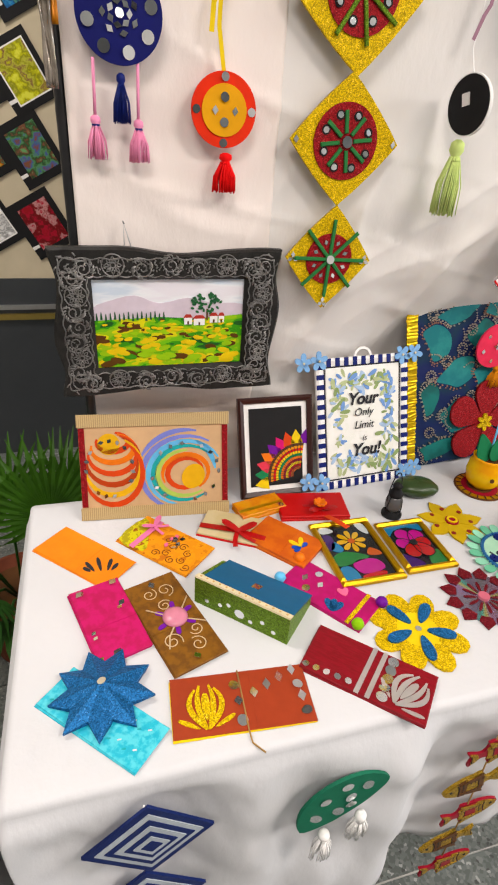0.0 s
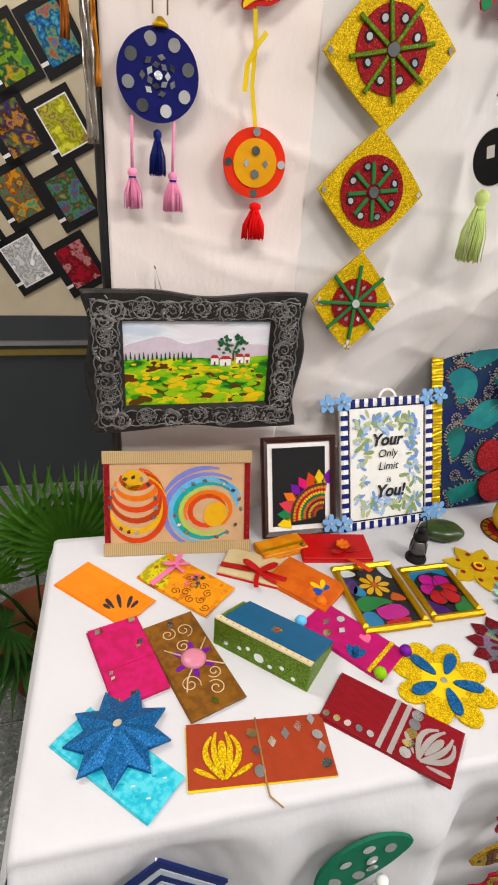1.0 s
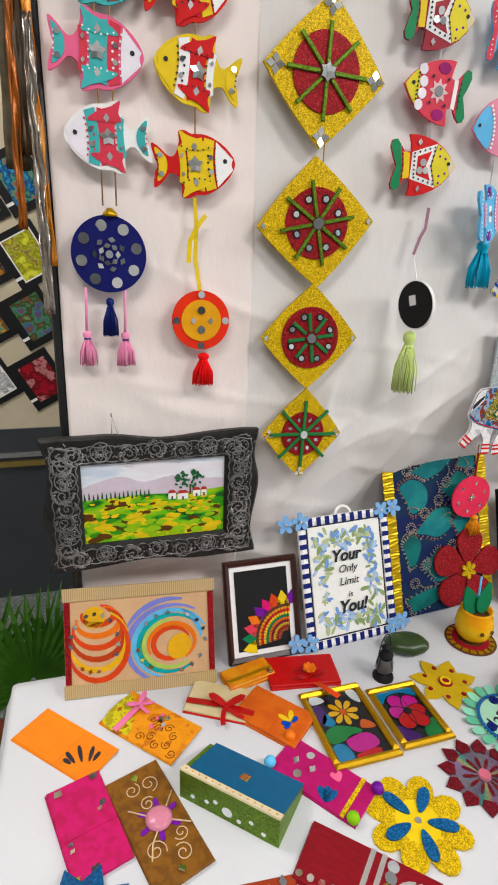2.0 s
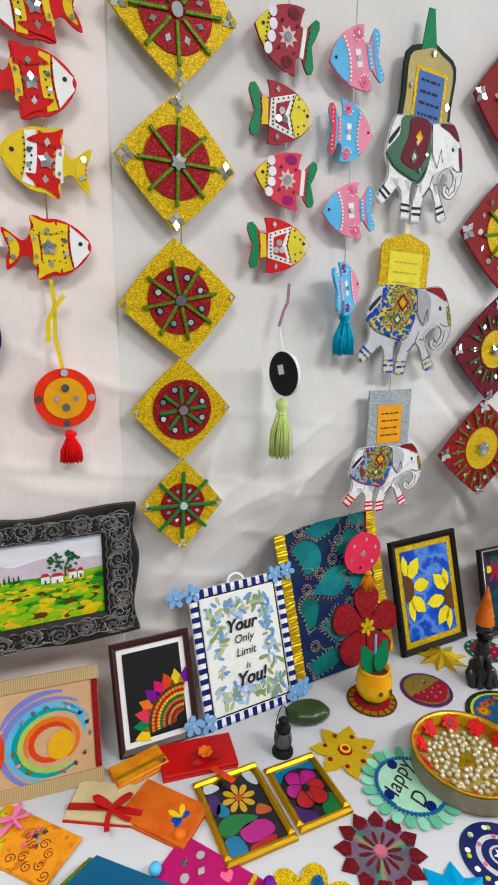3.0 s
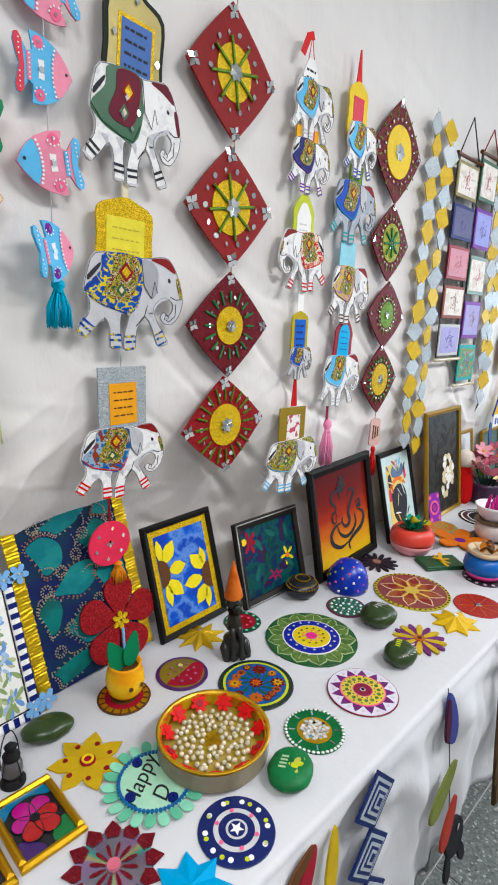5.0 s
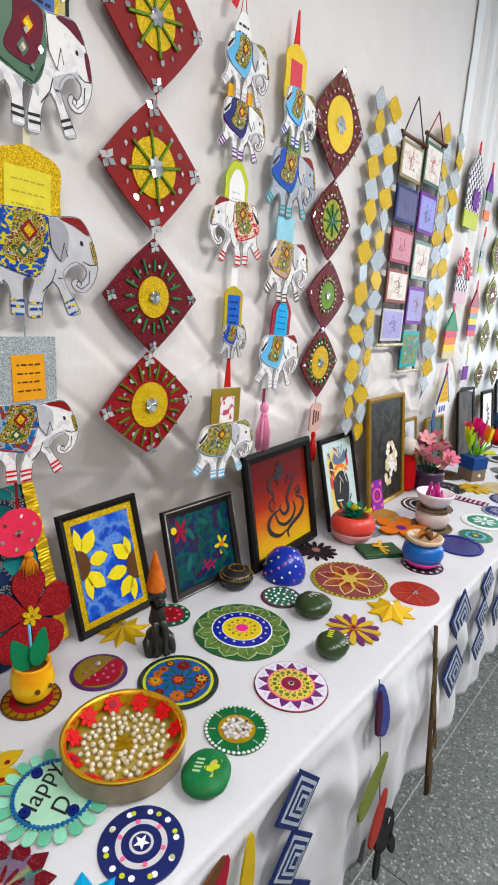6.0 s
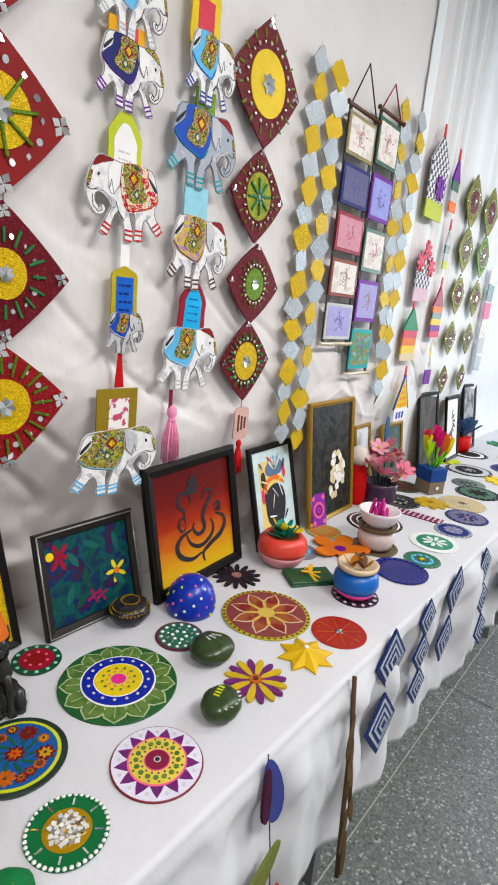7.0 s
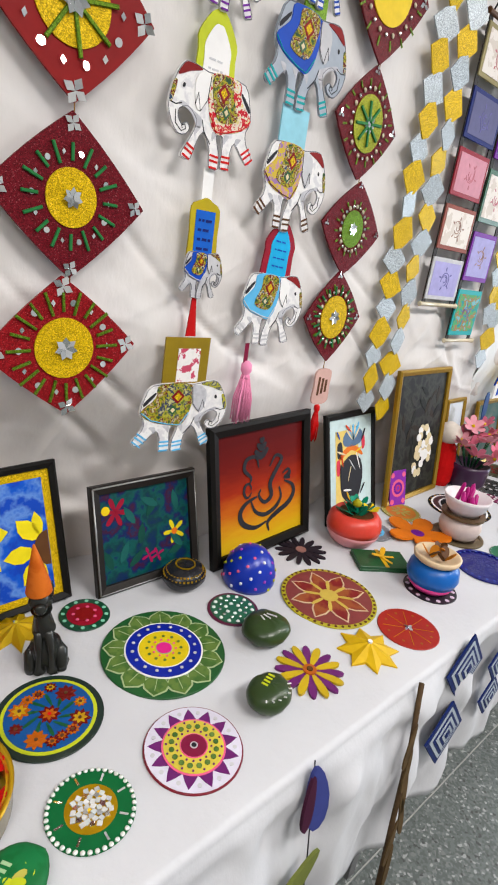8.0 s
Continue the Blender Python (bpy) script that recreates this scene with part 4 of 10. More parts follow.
# elephant ornaments: cut board silhouette with saddle cloth, ear, trunk and anklets
def elephant(chain, x, y, W, H, flip, cloth_mat, inner, skin, toe, deg=0.0, z=0.001, ear=None):
    m = turn(deg, x, y, z) @ Matrix.Diagonal((-1 if flip else 1, 1, 1, 1))
    P = lambda pts: [(a * W, b * H) for a, b in pts]
    ear = ear or skin
    body = rounded(P([(-0.33, 0.47), (-0.1, 0.485), (0.1, 0.46), (0.25, 0.49), (0.35, 0.48), (0.425, 0.36), (0.475, 0.2), (0.5, 0.03), (0.46, -0.12), (0.385, -0.22), (0.3, -0.21), (0.262, -0.14), (0.3, -0.09), (0.35, -0.125), (0.39, -0.06), (0.385, 0.02), (0.3, 0.07), (0.215, 0.0), (0.19, -0.08),
                      (0.25, -0.24), (0.335, -0.41), (0.31, -0.45), (0.23, -0.45), (0.18, -0.28), (0.11, -0.14), (0.025, -0.29), (0.01, -0.47), (-0.03, -0.495), (-0.1, -0.48), (-0.088, -0.3), (-0.045, -0.14), (-0.12, -0.13), (-0.128, -0.3), (-0.118, -0.45), (-0.16, -0.475), (-0.225, -0.455), (-0.225, -0.28),
                      (-0.27, -0.16), (-0.36, -0.27), (-0.44, -0.35), (-0.49, -0.32), (-0.49, -0.25), (-0.41, -0.13), (-0.395, 0.0), (-0.44, 0.11), (-0.4, 0.32)]), 2)
    skin = ESKIN if skin is WHITE else skin
    e = put("elephant_board", slab(body, 0.005), skin, chain, m)
    put("painted_outline", tubes("painted_outline", [[(a * 0.985, b * 0.985, 0.0052) for a, b in body + body[:1]]], 0.0008, 4), EDGE, e)
    put("painted_shade", slab(rounded(P([(0.13, -0.02), (0.2, 0.03), (0.3, 0.08), (0.36, 0.1), (0.4, 0.06), (0.33, 0.05), (0.24, 0.0), (0.19, -0.1), (0.14, -0.1)]), 3), 0.0004), SHADE, e, turn(0, 0, 0, 0.005))
    for lx in (-0.31, -0.17, -0.03, 0.17):
        put("painted_shade", slab(rounded(P([(lx - 0.03, -0.1), (lx + 0.035, -0.11), (lx + 0.03, -0.2), (lx + 0.005, -0.16)]), 3), 0.0004), SHADE, e, turn(0, 0, 0, 0.005))
    put("saddle_cloth", slab(rounded(P([(-0.25, 0.47), (-0.29, 0.3), (-0.43, 0.12), (-0.33, -0.01), (-0.16, -0.085), (-0.03, -0.115), (0.06, 0.06), (0.08, 0.44)]), 4), 0.0015), cloth_mat, e, turn(0, 0, 0, 0.005))
    put("saddle_panel", slab(rounded(P([(-0.165, 0.46), (-0.19, 0.3), (-0.265, 0.08), (-0.07, 0.01), (0.02, 0.155), (0.045, 0.44)]), 4), 0.0012), inner, e, turn(0, 0, 0, 0.0065))
    for k, (px, py, s, mt) in enumerate(((-0.075, 0.3, 0.085, CRIMSON), (-0.075, 0.3, 0.05, Y_GLIT), (-0.12, 0.12, 0.06, DGREEN), (-0.12, 0.12, 0.03, CREAM))):
        put("saddle_motif", slab(P([(-s * 0.8, 0), (0, -s * 1.2), (s * 0.8, 0), (0, s * 1.2)]), 0.0006), mt, e, turn(0, px * W, py * H, 0.0077 + 0.0005 * (k % 2)))
    put("ear", slab(rounded(P([(0.075, 0.42), (0.17, 0.43), (0.235, 0.33), (0.22, 0.12), (0.17, 0.06), (0.095, 0.18)]), 4), 0.0018), ear, e, turn(0, 0, 0, 0.005))
    put("ear_line", tubes("ear_line", [[(a * W, b * H, 0.007) for a, b in ((0.075, 0.42), (0.095, 0.18), (0.165, 0.055), (0.2, 0.23), (0.225, 0.11))],
                                      [(a * W, b * H, 0.0055) for a, b in ((0.36, 0.08), (0.42, 0.05), (0.48, 0.06))],
                                      [(a * W, b * H, 0.0055) for a, b in ((0.42, 0.0), (0.41, -0.13), (0.345, -0.19), (0.3, -0.16), (0.31, -0.115), (0.345, -0.135), (0.335, -0.16))],
                                      [(a * W, b * H, 0.0055) for a, b in ((0.13, -0.02), (0.1, -0.13), (0.02, -0.24))]], 0.0009, 4), INK, e)
    put("eye", disc(W * 0.013, 0.0008, 10, W * 0.02), INK, e, turn(20, 0.35 * W, 0.25 * H, 0.005))
    put("brow_patch", slab(rounded(P([(0.17, 0.45), (0.26, 0.475), (0.35, 0.46), (0.415, 0.33), (0.29, 0.4)]), 4), 0.001), CRIMSON if inner is JEWEL and W > 0.18 else inner, e, turn(0, 0, 0, 0.005))
    put("trunk_patch", slab(rounded(P([(0.42, 0.26), (0.455, 0.26), (0.485, 0.1), (0.46, 0.07)]), 4), 0.001), inner, e, turn(0, 0, 0, 0.005))
    put("tail_stripe", slab(rounded(P([(-0.395, 0.2), (-0.3, 0.33), (-0.3, 0.37), (-0.4, 0.25)]), 3), 0.001), INK, e, turn(0, 0, 0, 0.005))
    for ax, ay, d, w in ((-0.405, -0.215, -38, 0.115), (-0.176, -0.33, -2, 0.1), (-0.04, -0.35, 3, 0.1), (0.235, -0.315, 24, 0.095)):
        ux, uy = -math.sin(radians(d)), math.cos(radians(d))
        for k in (0, 1):
            put("anklet", block(w * W, 0.024 * H, 0.001), toe, e, turn(d, ax * W - ux * 0.055 * k * H, ay * H - uy * 0.055 * k * H, 0.005))
        put("hoof", block(w * 0.9 * W, 0.022 * H, 0.0012), (toe if toe is not INK else GREY), e, turn(d, ax * W - ux * 0.125 * H, ay * H - uy * 0.125 * H, 0.005))
    put("saddle_hem", tubes("saddle_hem", [[(a * W, b * H, 0.0068) for a, b in ((-0.425, 0.115), (-0.33, 0.0), (-0.16, -0.075), (-0.03, -0.105), (0.055, 0.06))]], 0.0013, 4), toe if toe is not INK else DGREEN, e)
    return e


def arch_pts(w, h, shoulder=0.75):
    return rounded([(-w / 2, -h / 2), (0, -h / 2 - 0.0005), (w / 2, -h / 2), (w / 2, 0), (w / 2, h * (shoulder - 0.5)), (w * 0.2, h * 0.46), (0, h / 2), (-w * 0.2, h * 0.46), (-w / 2, h * (shoulder - 0.5)), (-w / 2, 0)], 3)


PAISLEY = mottled("blue_gold_print", [(0.02, 0.05, 0.25), (0.02, 0.08, 0.35), (0.6, 0.5, 0.05), (0.03, 0.1, 0.35)], 70, detail=1)
JEWEL = mottled("jewel_print", [(0.02, 0.06, 0.03), (0.12, 0.14, 0.03), (0.4, 0.36, 0.06), (0.12, 0.02, 0.02), (0.55, 0.5, 0.3), (0.03, 0.06, 0.12)], 100, detail=3)
c = thing("wall_hanging", wall_pose(0.505, 1.75), "string of three large painted elephant boards with message cards", "wall hanging", "elephant wall hangings")
put("strap", slab([(-0.02, 0), (0.022, 0), (0.008, 0.085), (-0.006, 0.085)], 0.003), GREEN, c, turn(0, 0.0, 0.33, 0.004))
k = put("message_card", slab(arch_pts(0.125, 0.21, 0.86), 0.005), plain("black_green_rim", (0.008, 0.014, 0.01), 0.6), c, turn(-4, 0.005, 0.255, 0.001), "black rimmed gold card with blue message")
put("card_face", slab(arch_pts(0.108, 0.19, 0.86), 0.0015), plain("old_gold_paint", (0.3, 0.25, 0.1), 0.4, 0.3), k, turn(0, 0, 0, 0.005))
put("glitter_rim", block(0.078, 0.125, 0.001), Y_GLIT, k, turn(0, 0.002, -0.005, 0.0066))
n = put("note", block(0.064, 0.11, 0.0012), plain("slate_blue_paper", (0.1, 0.17, 0.4), 0.6), k, turn(0, 0.002, -0.005, 0.0072))
bars(n, INK, 0.05, 5, 0.02, 0.0012, 0.0045, 0, 0.04, 3)
put("green_band", block(0.1, 0.03, 0.0015), glitter("leaf_green_glitter", (0.02, 0.16, 0.04)), k, turn(0, 0, -0.085, 0.0066))
for px, py in ((-0.045, 0.02), (0.0, 0.085), (0.048, 0.0), (0.0, -0.085)):
    gem(k, px, py, 0.0085, 0.007)
e = elephant(c, 0.003, 0.128, 0.215, 0.2, False, DGREEN, plain("burgundy_paint", (0.12, 0.015, 0.03)), WHITE, INK, 0, 0.005)
for px, py in ((-0.02, 0.05), (-0.03, 0.02), (-0.01, 0.0), (0.005, 0.03)):
    gem(e, px, py, 0.008, 0.006)
put("tab", block(0.012, 0.03, 0.002), plain("ivory_card", (0.72, 0.66, 0.5)), c, turn(0, -0.018, 0.02, 0.002))
k = put("message_card", slab(arch_pts(0.122, 0.15, 0.84), 0.005), Y_GLIT, c, turn(-2, -0.02, -0.066, 0.001), "gold glitter card with yellow message")
n = put("note", block(0.085, 0.1, 0.0012), plain("lemon_paper", (0.75, 0.66, 0.12), 0.6), k, turn(0, 0, -0.012, 0.005))
bars(n, plain("faint_ink", (0.5, 0.4, 0.08)), 0.06, 4, 0.02, 0.0012, 0.0025, 0, 0.03, 5)
elephant(c, -0.005, -0.185, 0.25, 0.19, False, PAISLEY, JEWEL, GREY, PAISLEY, 0, 0.004, plain("elephant_ear_grey", (0.33, 0.33, 0.36)))
chain_cord(c, -0.035, -0.27, -0.32, S_GLIT)
k = put("message_card", block(0.112, 0.19, 0.005), S_GLIT, c, turn(0, -0.032, -0.407, 0.001), "silver glitter card with orange message")
n = put("note", block(0.064, 0.085, 0.0012), plain("marigold_paper", (0.75, 0.36, 0.02), 0.6), k, turn(1, 0.0, 0.02, 0.005))
bars(n, BROWN, 0.045, 4, 0.016, 0.0012, 0.003, 0, 0.024, 6)
elephant(c, -0.038, -0.51, 0.215, 0.155, False, mottled("blue_rust_print", [(0.02, 0.08, 0.2), (0.03, 0.14, 0.34), (0.3, 0.4, 0.5), (0.22, 0.04, 0.02), (0.02, 0.1, 0.28)], 40, detail=3), JEWEL, WHITE, RED, 0, 0.004, SHADE)

LIMEY = plain("lime_card", (0.5, 0.55, 0.08), 0.5)
c = thing("wall_hanging", wall_pose(1.02, 1.65), "string of five small painted elephant boards joined by cards and ribbons", "wall hanging", "elephant wall hangings")
ribbon(c, RED, [(0.004, 0.56, 0.004), (-0.02, 0.55, 0.008), (-0.035, 0.51, 0.004)], 0.018)
put("cord", tubes("cord", [[(0.0, 0.56, 0.003), (-0.012, 0.5, 0.003)], [(0.0, 0.56, 0.003), (0.012, 0.5, 0.003)]], 0.0012, 4), RED, c)
k = put("message_card", slab(arch_pts(0.055, 0.09, 0.6), 0.004), WHITE, c, turn(0, 0.0, 0.465, 0.001))
bars(k, INK, 0.035, 4, 0.016, 0.004, 0.005, 0, 0.018, 8)
elephant(c, 0.012, 0.395, 0.165, 0.14, False, SKY, JEWEL, WHITE, GREY, 0, 0.005, GREY)
k = put("message_card", block(0.085, 0.055, 0.004), plain("saffron_card", (0.75, 0.42, 0.02)), c, turn(0, 0.0, 0.33, 0.001))
put("note", block(0.05, 0.05, 0.001), CORAL, k, turn(0, 0, 0, 0.004))
elephant(c, 0.01, 0.268, 0.165, 0.13, False, NAVY, JEWEL, WHITE, PURPLE, 0, 0.005)
k = put("message_card", slab(arch_pts(0.08, 0.13, 0.7), 0.004), LIMEY, c, turn(0, 0.003, 0.14, 0.001))
n = put("note", slab(arch_pts(0.055, 0.105, 0.7), 0.001), WHITE, k, turn(0, 0, -0.008, 0.004))
bars(n, GREY, 0.035, 4, 0.014, 0.001, 0.003, 0, 0.0, 9)
elephant(c, 0.005, 0.04, 0.195, 0.155, True, mottled("folk_print", [(0.7, 0.6, 0.3), (0.75, 0.7, 0.6), (0.5, 0.03, 0.05), (0.7, 0.62, 0.4)], 90), JEWEL, WHITE, RED, 0, 0.005)
ribbon(c, WHITE, [(0.012, -0.035), (0.012, -0.1)], 0.024)
k = put("message_card", slab(arch_pts(0.066, 0.13, 0.86), 0.004), plain("mustard_card", (0.45, 0.36, 0.03)), c, turn(0, 0.012, -0.15, 0.001))
n = put("note", block(0.045, 0.085, 0.001), plain("royal_blue_paper", (0.03, 0.13, 0.5)), k, turn(0, 0, 0.0, 0.004))
bars(n, NAVY, 0.032, 4, 0.017, 0.001, 0.005, 0, 0.025, 10)
elephant(c, 0.014, -0.225, 0.1, 0.09, False, BLUE, JEWEL, GREY, GREY, 0, 0.005)
put("strap", slab([(-0.012, -0.04), (0.012, -0.04), (0.004, 0.04), (-0.004, 0.04)], 0.003), plain("red_felt", (0.45, 0.012, 0.02), 0.8), c, turn(0, 0.006, -0.305, 0.001))
k = put("message_card", block(0.11, 0.115, 0.004), plain("bronze_card", (0.3, 0.21, 0.02), 0.4, 0.3), c, turn(-1, 0.002, -0.405, 0.001))
put("note", block(0.055, 0.07, 0.001), mottled("rose_print", [(0.7, 0.68, 0.66), (0.75, 0.72, 0.7), (0.5, 0.1, 0.15)], 60), k, turn(0, 0.004, 0.0, 0.004))
elephant(c, 0.0, -0.515, 0.24, 0.155, False, JEWEL, mottled("gilt_scroll_print", [(0.1, 0.14, 0.04), (0.42, 0.4, 0.08), (0.05, 0.06, 0.1), (0.5, 0.48, 0.25)], 90, detail=3), WHITE, SKY, 0, 0.006, SHADE)

c = thing("wall_hanging", wall_pose(1.24, 1.65), "string of four small painted elephant boards joined by coloured cards", "wall hanging", "elephant wall hangings")
put("strap", slab([(-0.016, -0.05), (0.016, -0.05), (0.002, 0.06), (-0.002, 0.06)], 0.003), RED, c, turn(0, -0.014, 0.535, 0.001))
k = put("message_card", slab(arch_pts(0.085, 0.13, 0.8), 0.004), YELLOW, c, turn(0, -0.012, 0.455, 0.001))
put("note", block(0.048, 0.07, 0.001), CORAL, k, turn(0, 0, -0.008, 0.004))
elephant(c, 0.012, 0.352, 0.155, 0.145, False, SKY, JEWEL, WHITE, BLUE, 0, 0.005)
put("message_card", block(0.06, 0.06, 0.004), G_GLIT, c, turn(0, 0.002, 0.285, 0.001))
elephant(c, 0.0, 0.19, 0.22, 0.17, False, BLUE, JEWEL, plain("blue_grey_paint", (0.42, 0.46, 0.52)), TEAL, 0, 0.005, GREY)
put("message_card", block(0.075, 0.075, 0.004), plain("powder_blue_card", (0.35, 0.62, 0.72)), c, turn(0, -0.01, 0.075, 0.001))
elephant(c, 0.006, -0.035, 0.2, 0.17, False, mottled("lilac_print", [(0.35, 0.22, 0.42), (0.6, 0.45, 0.1), (0.5, 0.3, 0.35)], 80), JEWEL, WHITE, BROWN, 0, 0.005, GREY)
k = put("message_card", slab(arch_pts(0.085, 0.13, 0.7), 0.004), MAROON, c, turn(-4, 0.0, -0.165, 0.001))
n = put("note", slab(arch_pts(0.055, 0.105, 0.7), 0.001), plain("azure_paper", (0.08, 0.42, 0.72)), k, turn(0, 0, 0, 0.004))
bars(n, BLUE, 0.035, 4, 0.017, 0.001, 0.003, 0, 0.025, 12)
elephant(c, -0.006, -0.285, 0.2, 0.16, False, SKY, JEWEL, WHITE, GREY, 0, 0.005)
ribbon(c, plain("wine_ribbon", (0.2, 0.02, 0.05), 0.6), [(-0.055, -0.36), (-0.055, -0.42)], 0.012)
tassel(c, BLUSH, -0.05, -0.4, -0.545, 0.055)


# strings of yellow and silver glitter tiles
def glitter_string(x0, x1, z0, z1, n, first, seed):
    rnd = random.Random(seed)
    c = thing("glitter_garland", wall_pose(x0, z0), "string of alternating yellow and silver glitter card tiles", "garland", "glitter tile garlands")
    for i in range(n):
        t = i / (n - 1)
        w, h = rnd.uniform(0.042, 0.05), rnd.uniform(0.036, 0.042)
        pts = [(-w * rnd.uniform(0.1, 0.3), -h * 1.08), (w * 0.35, -h * 0.85), (w, -h * rnd.uniform(-0.1, 0.2)), (w * rnd.uniform(0.1, 0.3), h * 1.08), (-w * 0.35, h * 0.85), (-w, h * rnd.uniform(-0.1, 0.2))]
        put("tile", slab(pts, 0.003), (Y_GLIT, S_GLIT)[(i + first) % 2], c, pose((x1 - x0) * t + 0.006 * math.sin(i * 1.7), (z1 - z0) * t, 0.002 + 0.003 * (i % 2), rnd.uniform(-6, 6), rnd.uniform(-10, 10), rnd.uniform(-12, 12)))
    put("thread", tubes("thread", [[(0, 0.05, 0.001), (x1 - x0, z1 - z0, 0.001)]], 0.0008, 4), GREY, c)


glitter_string(1.68, 1.675, 2.177, 1.12, 17, 1, 4)
glitter_string(1.785, 1.768, 2.178, 1.09, 17, 0, 5)
glitter_string(2.235, 2.305, 2.218, 1.39, 14, 0, 6)
glitter_string(2.38, 2.348, 2.227, 1.23, 15, 1, 7)


def scroll(x, ztop, zbot, w, hook, ribbon_mat, cols, edge_cols, rods):
    c = thing("card_scroll", wall_pose(x, ztop, -0.014), "hanging scroll of small framed picture cards on two dark bands", "wall hanging", "card scrolls")
    H = ztop - zbot
    put("cord", tubes("cord", [[(-w * 0.46, 0, 0.004), (0, hook, 0.003), (w * 0.46, 0, 0.004)]], 0.0026, 5), ribbon_mat, c)
    for s in (-1, 1):
        put("band", block(0.018, H, 0.003), plain("charcoal_tape", (0.03, 0.025, 0.022), 0.6), c, turn(0, s * w * 0.43, -H / 2, 0))
    for yy, mt in ((0.004, BROWN), (-H - 0.004, rods)):
        put("rod", lathe([(0.006, -w * 0.57), (0.008, -w * 0.56), (0.006, -w * 0.54), (0.006, w * 0.54), (0.009, w * 0.55), (0.005, w * 0.57)], 12), mt, c, pose(0, yy, 0.006, 0, 90, 0))
    n = len(cols)
    pitch = H / n
    for i, (mt, ed) in enumerate(zip(cols, edge_cols)):
        yy = -pitch * (i + 0.5)
        k = put("picture_card", block(w * 0.92, pitch * 0.84, 0.004, 0.001), ed, c, turn(0, 0, yy, 0.003))
        f = put("card_face", block(w * 0.8, pitch * 0.68, 0.001), mt, k, turn(0, 0, 0, 0.004))
        line = (plain("faded_rose_ink", (0.5, 0.2, 0.22)), plain("faded_violet_ink", (0.16, 0.15, 0.34)), plain("faded_rose_edge", (0.5, 0.2, 0.24)), plain("faded_sepia_ink", (0.36, 0.24, 0.2)), plain("faded_violet_ink", (0.16, 0.15, 0.34)))[i % 5]
        for q, r_ in enumerate((0.007, 0.014, 0.021)):
            put("motif", ring(r_, r_ + 0.0025, 0.0006, 14, 0.7 * q + i, 0.7 * q + i + 4.2), line, f, turn(0, 0.004 * math.sin(i + q), 0.004 * math.cos(2 * i + q), 0.001))
        for q in range(5):
            put("motif", slab(petal_pts(0.012, 0.006, 0.024), 0.0006), line, f, turn(72 * q + 20 * i, 0, 0, 0.001))


ROSEP = mottled("rose_sketch_paper", [(0.7, 0.64, 0.58), (0.74, 0.69, 0.64), (0.72, 0.66, 0.6)], 20)
LAV = plain("lavender_paper", (0.42, 0.4, 0.66))
scroll(1.945, 2.125, 1.41, 0.19, 0.14, BLACK, [ROSEP, plain("indigo_paper", (0.13, 0.13, 0.24)), plain("rose_paper", (0.62, 0.32, 0.38)), ROSEP, LAV], [plain("khaki_card", (0.3, 0.26, 0.14)), NAVY, MAROON, plain("russet_card", (0.28, 0.1, 0.08)), GREY], PEARL)
scroll(2.13, 2.17, 1.3, 0.17, 0.1, MAROON, [ROSEP, plain("periwinkle_paper", (0.35, 0.37, 0.7)), ROSEP, LAV, mottled("meadow_picture", [(0.05, 0.25, 0.3), (0.1, 0.35, 0.15), (0.3, 0.2, 0.1), (0.2, 0.45, 0.5)], 40)], [DGREEN, PURPLE, DGREEN, PURPLE, TEAL], PEARL)


# paper huts and kites on threads
def paper_hut(x, ztop, zbot, w, roof, bands, label, eave=1.0, swing=0.0):
    c = thing("paper_hut", wall_pose(x, ztop, -0.014, 0, swing), label, "wall hanging", "paper hut hangings")
    H = ztop - zbot
    rh = H * roof
    put("loop", slab([(-0.012, 0), (0.012, 0), (0.006, 0.05), (-0.006, 0.05)], 0.003), RED, c, turn(0, 0, -0.005, 0.002))
    put("roof", slab([(-w / 2 * eave, -rh), (w / 2 * eave, -rh), (0.004, 0), (-0.004, 0)], 0.008), bands[0], c)
    n = len(bands) - 1
    hh = (H - rh) / n
    for i in range(n):
        put("band", block(w * 0.88, hh, 0.006), bands[i + 1], c, turn(0, 0, -rh - hh * (i + 0.5), 0.001))
    return c


def checks(name, c1, c2, f):
    if name in MATS:
        return MATS[name]
    m, t, bs = nodes_of(name)
    ck = t.nodes.new("ShaderNodeTexChecker")
    ck.inputs["Scale"].default_value, ck.inputs["Color1"].default_value, ck.inputs["Color2"].default_value = f, (*c1, 1), (*c2, 1)
    t.links.new(coords(t), ck.inputs["Vector"])
    t.links.new(ck.outputs[0], bs.inputs["Base Color"])
    bs.inputs["Roughness"].default_value = 0.7
    MATS[name] = m
    return m


NET = checks("black_white_checks", (0.7, 0.68, 0.7), (0.06, 0.05, 0.08), 55)
c = paper_hut(2.61, 2.24, 1.925, 0.2, 0.34, [NET, NET, NET, LIMEY], "checked paper hut with lime base and purple flower", 1.0)
for i in range(9):
    put("petal", slab(petal_pts(0.05, 0.026), 0.004), PURPLE, c, turn(40 * i, 0.02, -0.19, 0.008 + 0.001 * (i % 3)))
c = paper_hut(2.615, 1.8, 1.59, 0.17, 0.18, [NET, NET, NET, plain("shell_pink_paper", (0.68, 0.5, 0.56))], "checked paper hut with red flowers and pink base")
for px, py in ((0.0, 0.0), (-0.06, -0.05), (0.06, -0.06)):
    for i in range(7):
        put("petal", slab(petal_pts(0.042, 0.02), 0.004), CORAL, c, turn(51 * i, px, py, 0.008 + 0.001 * (i % 3)))
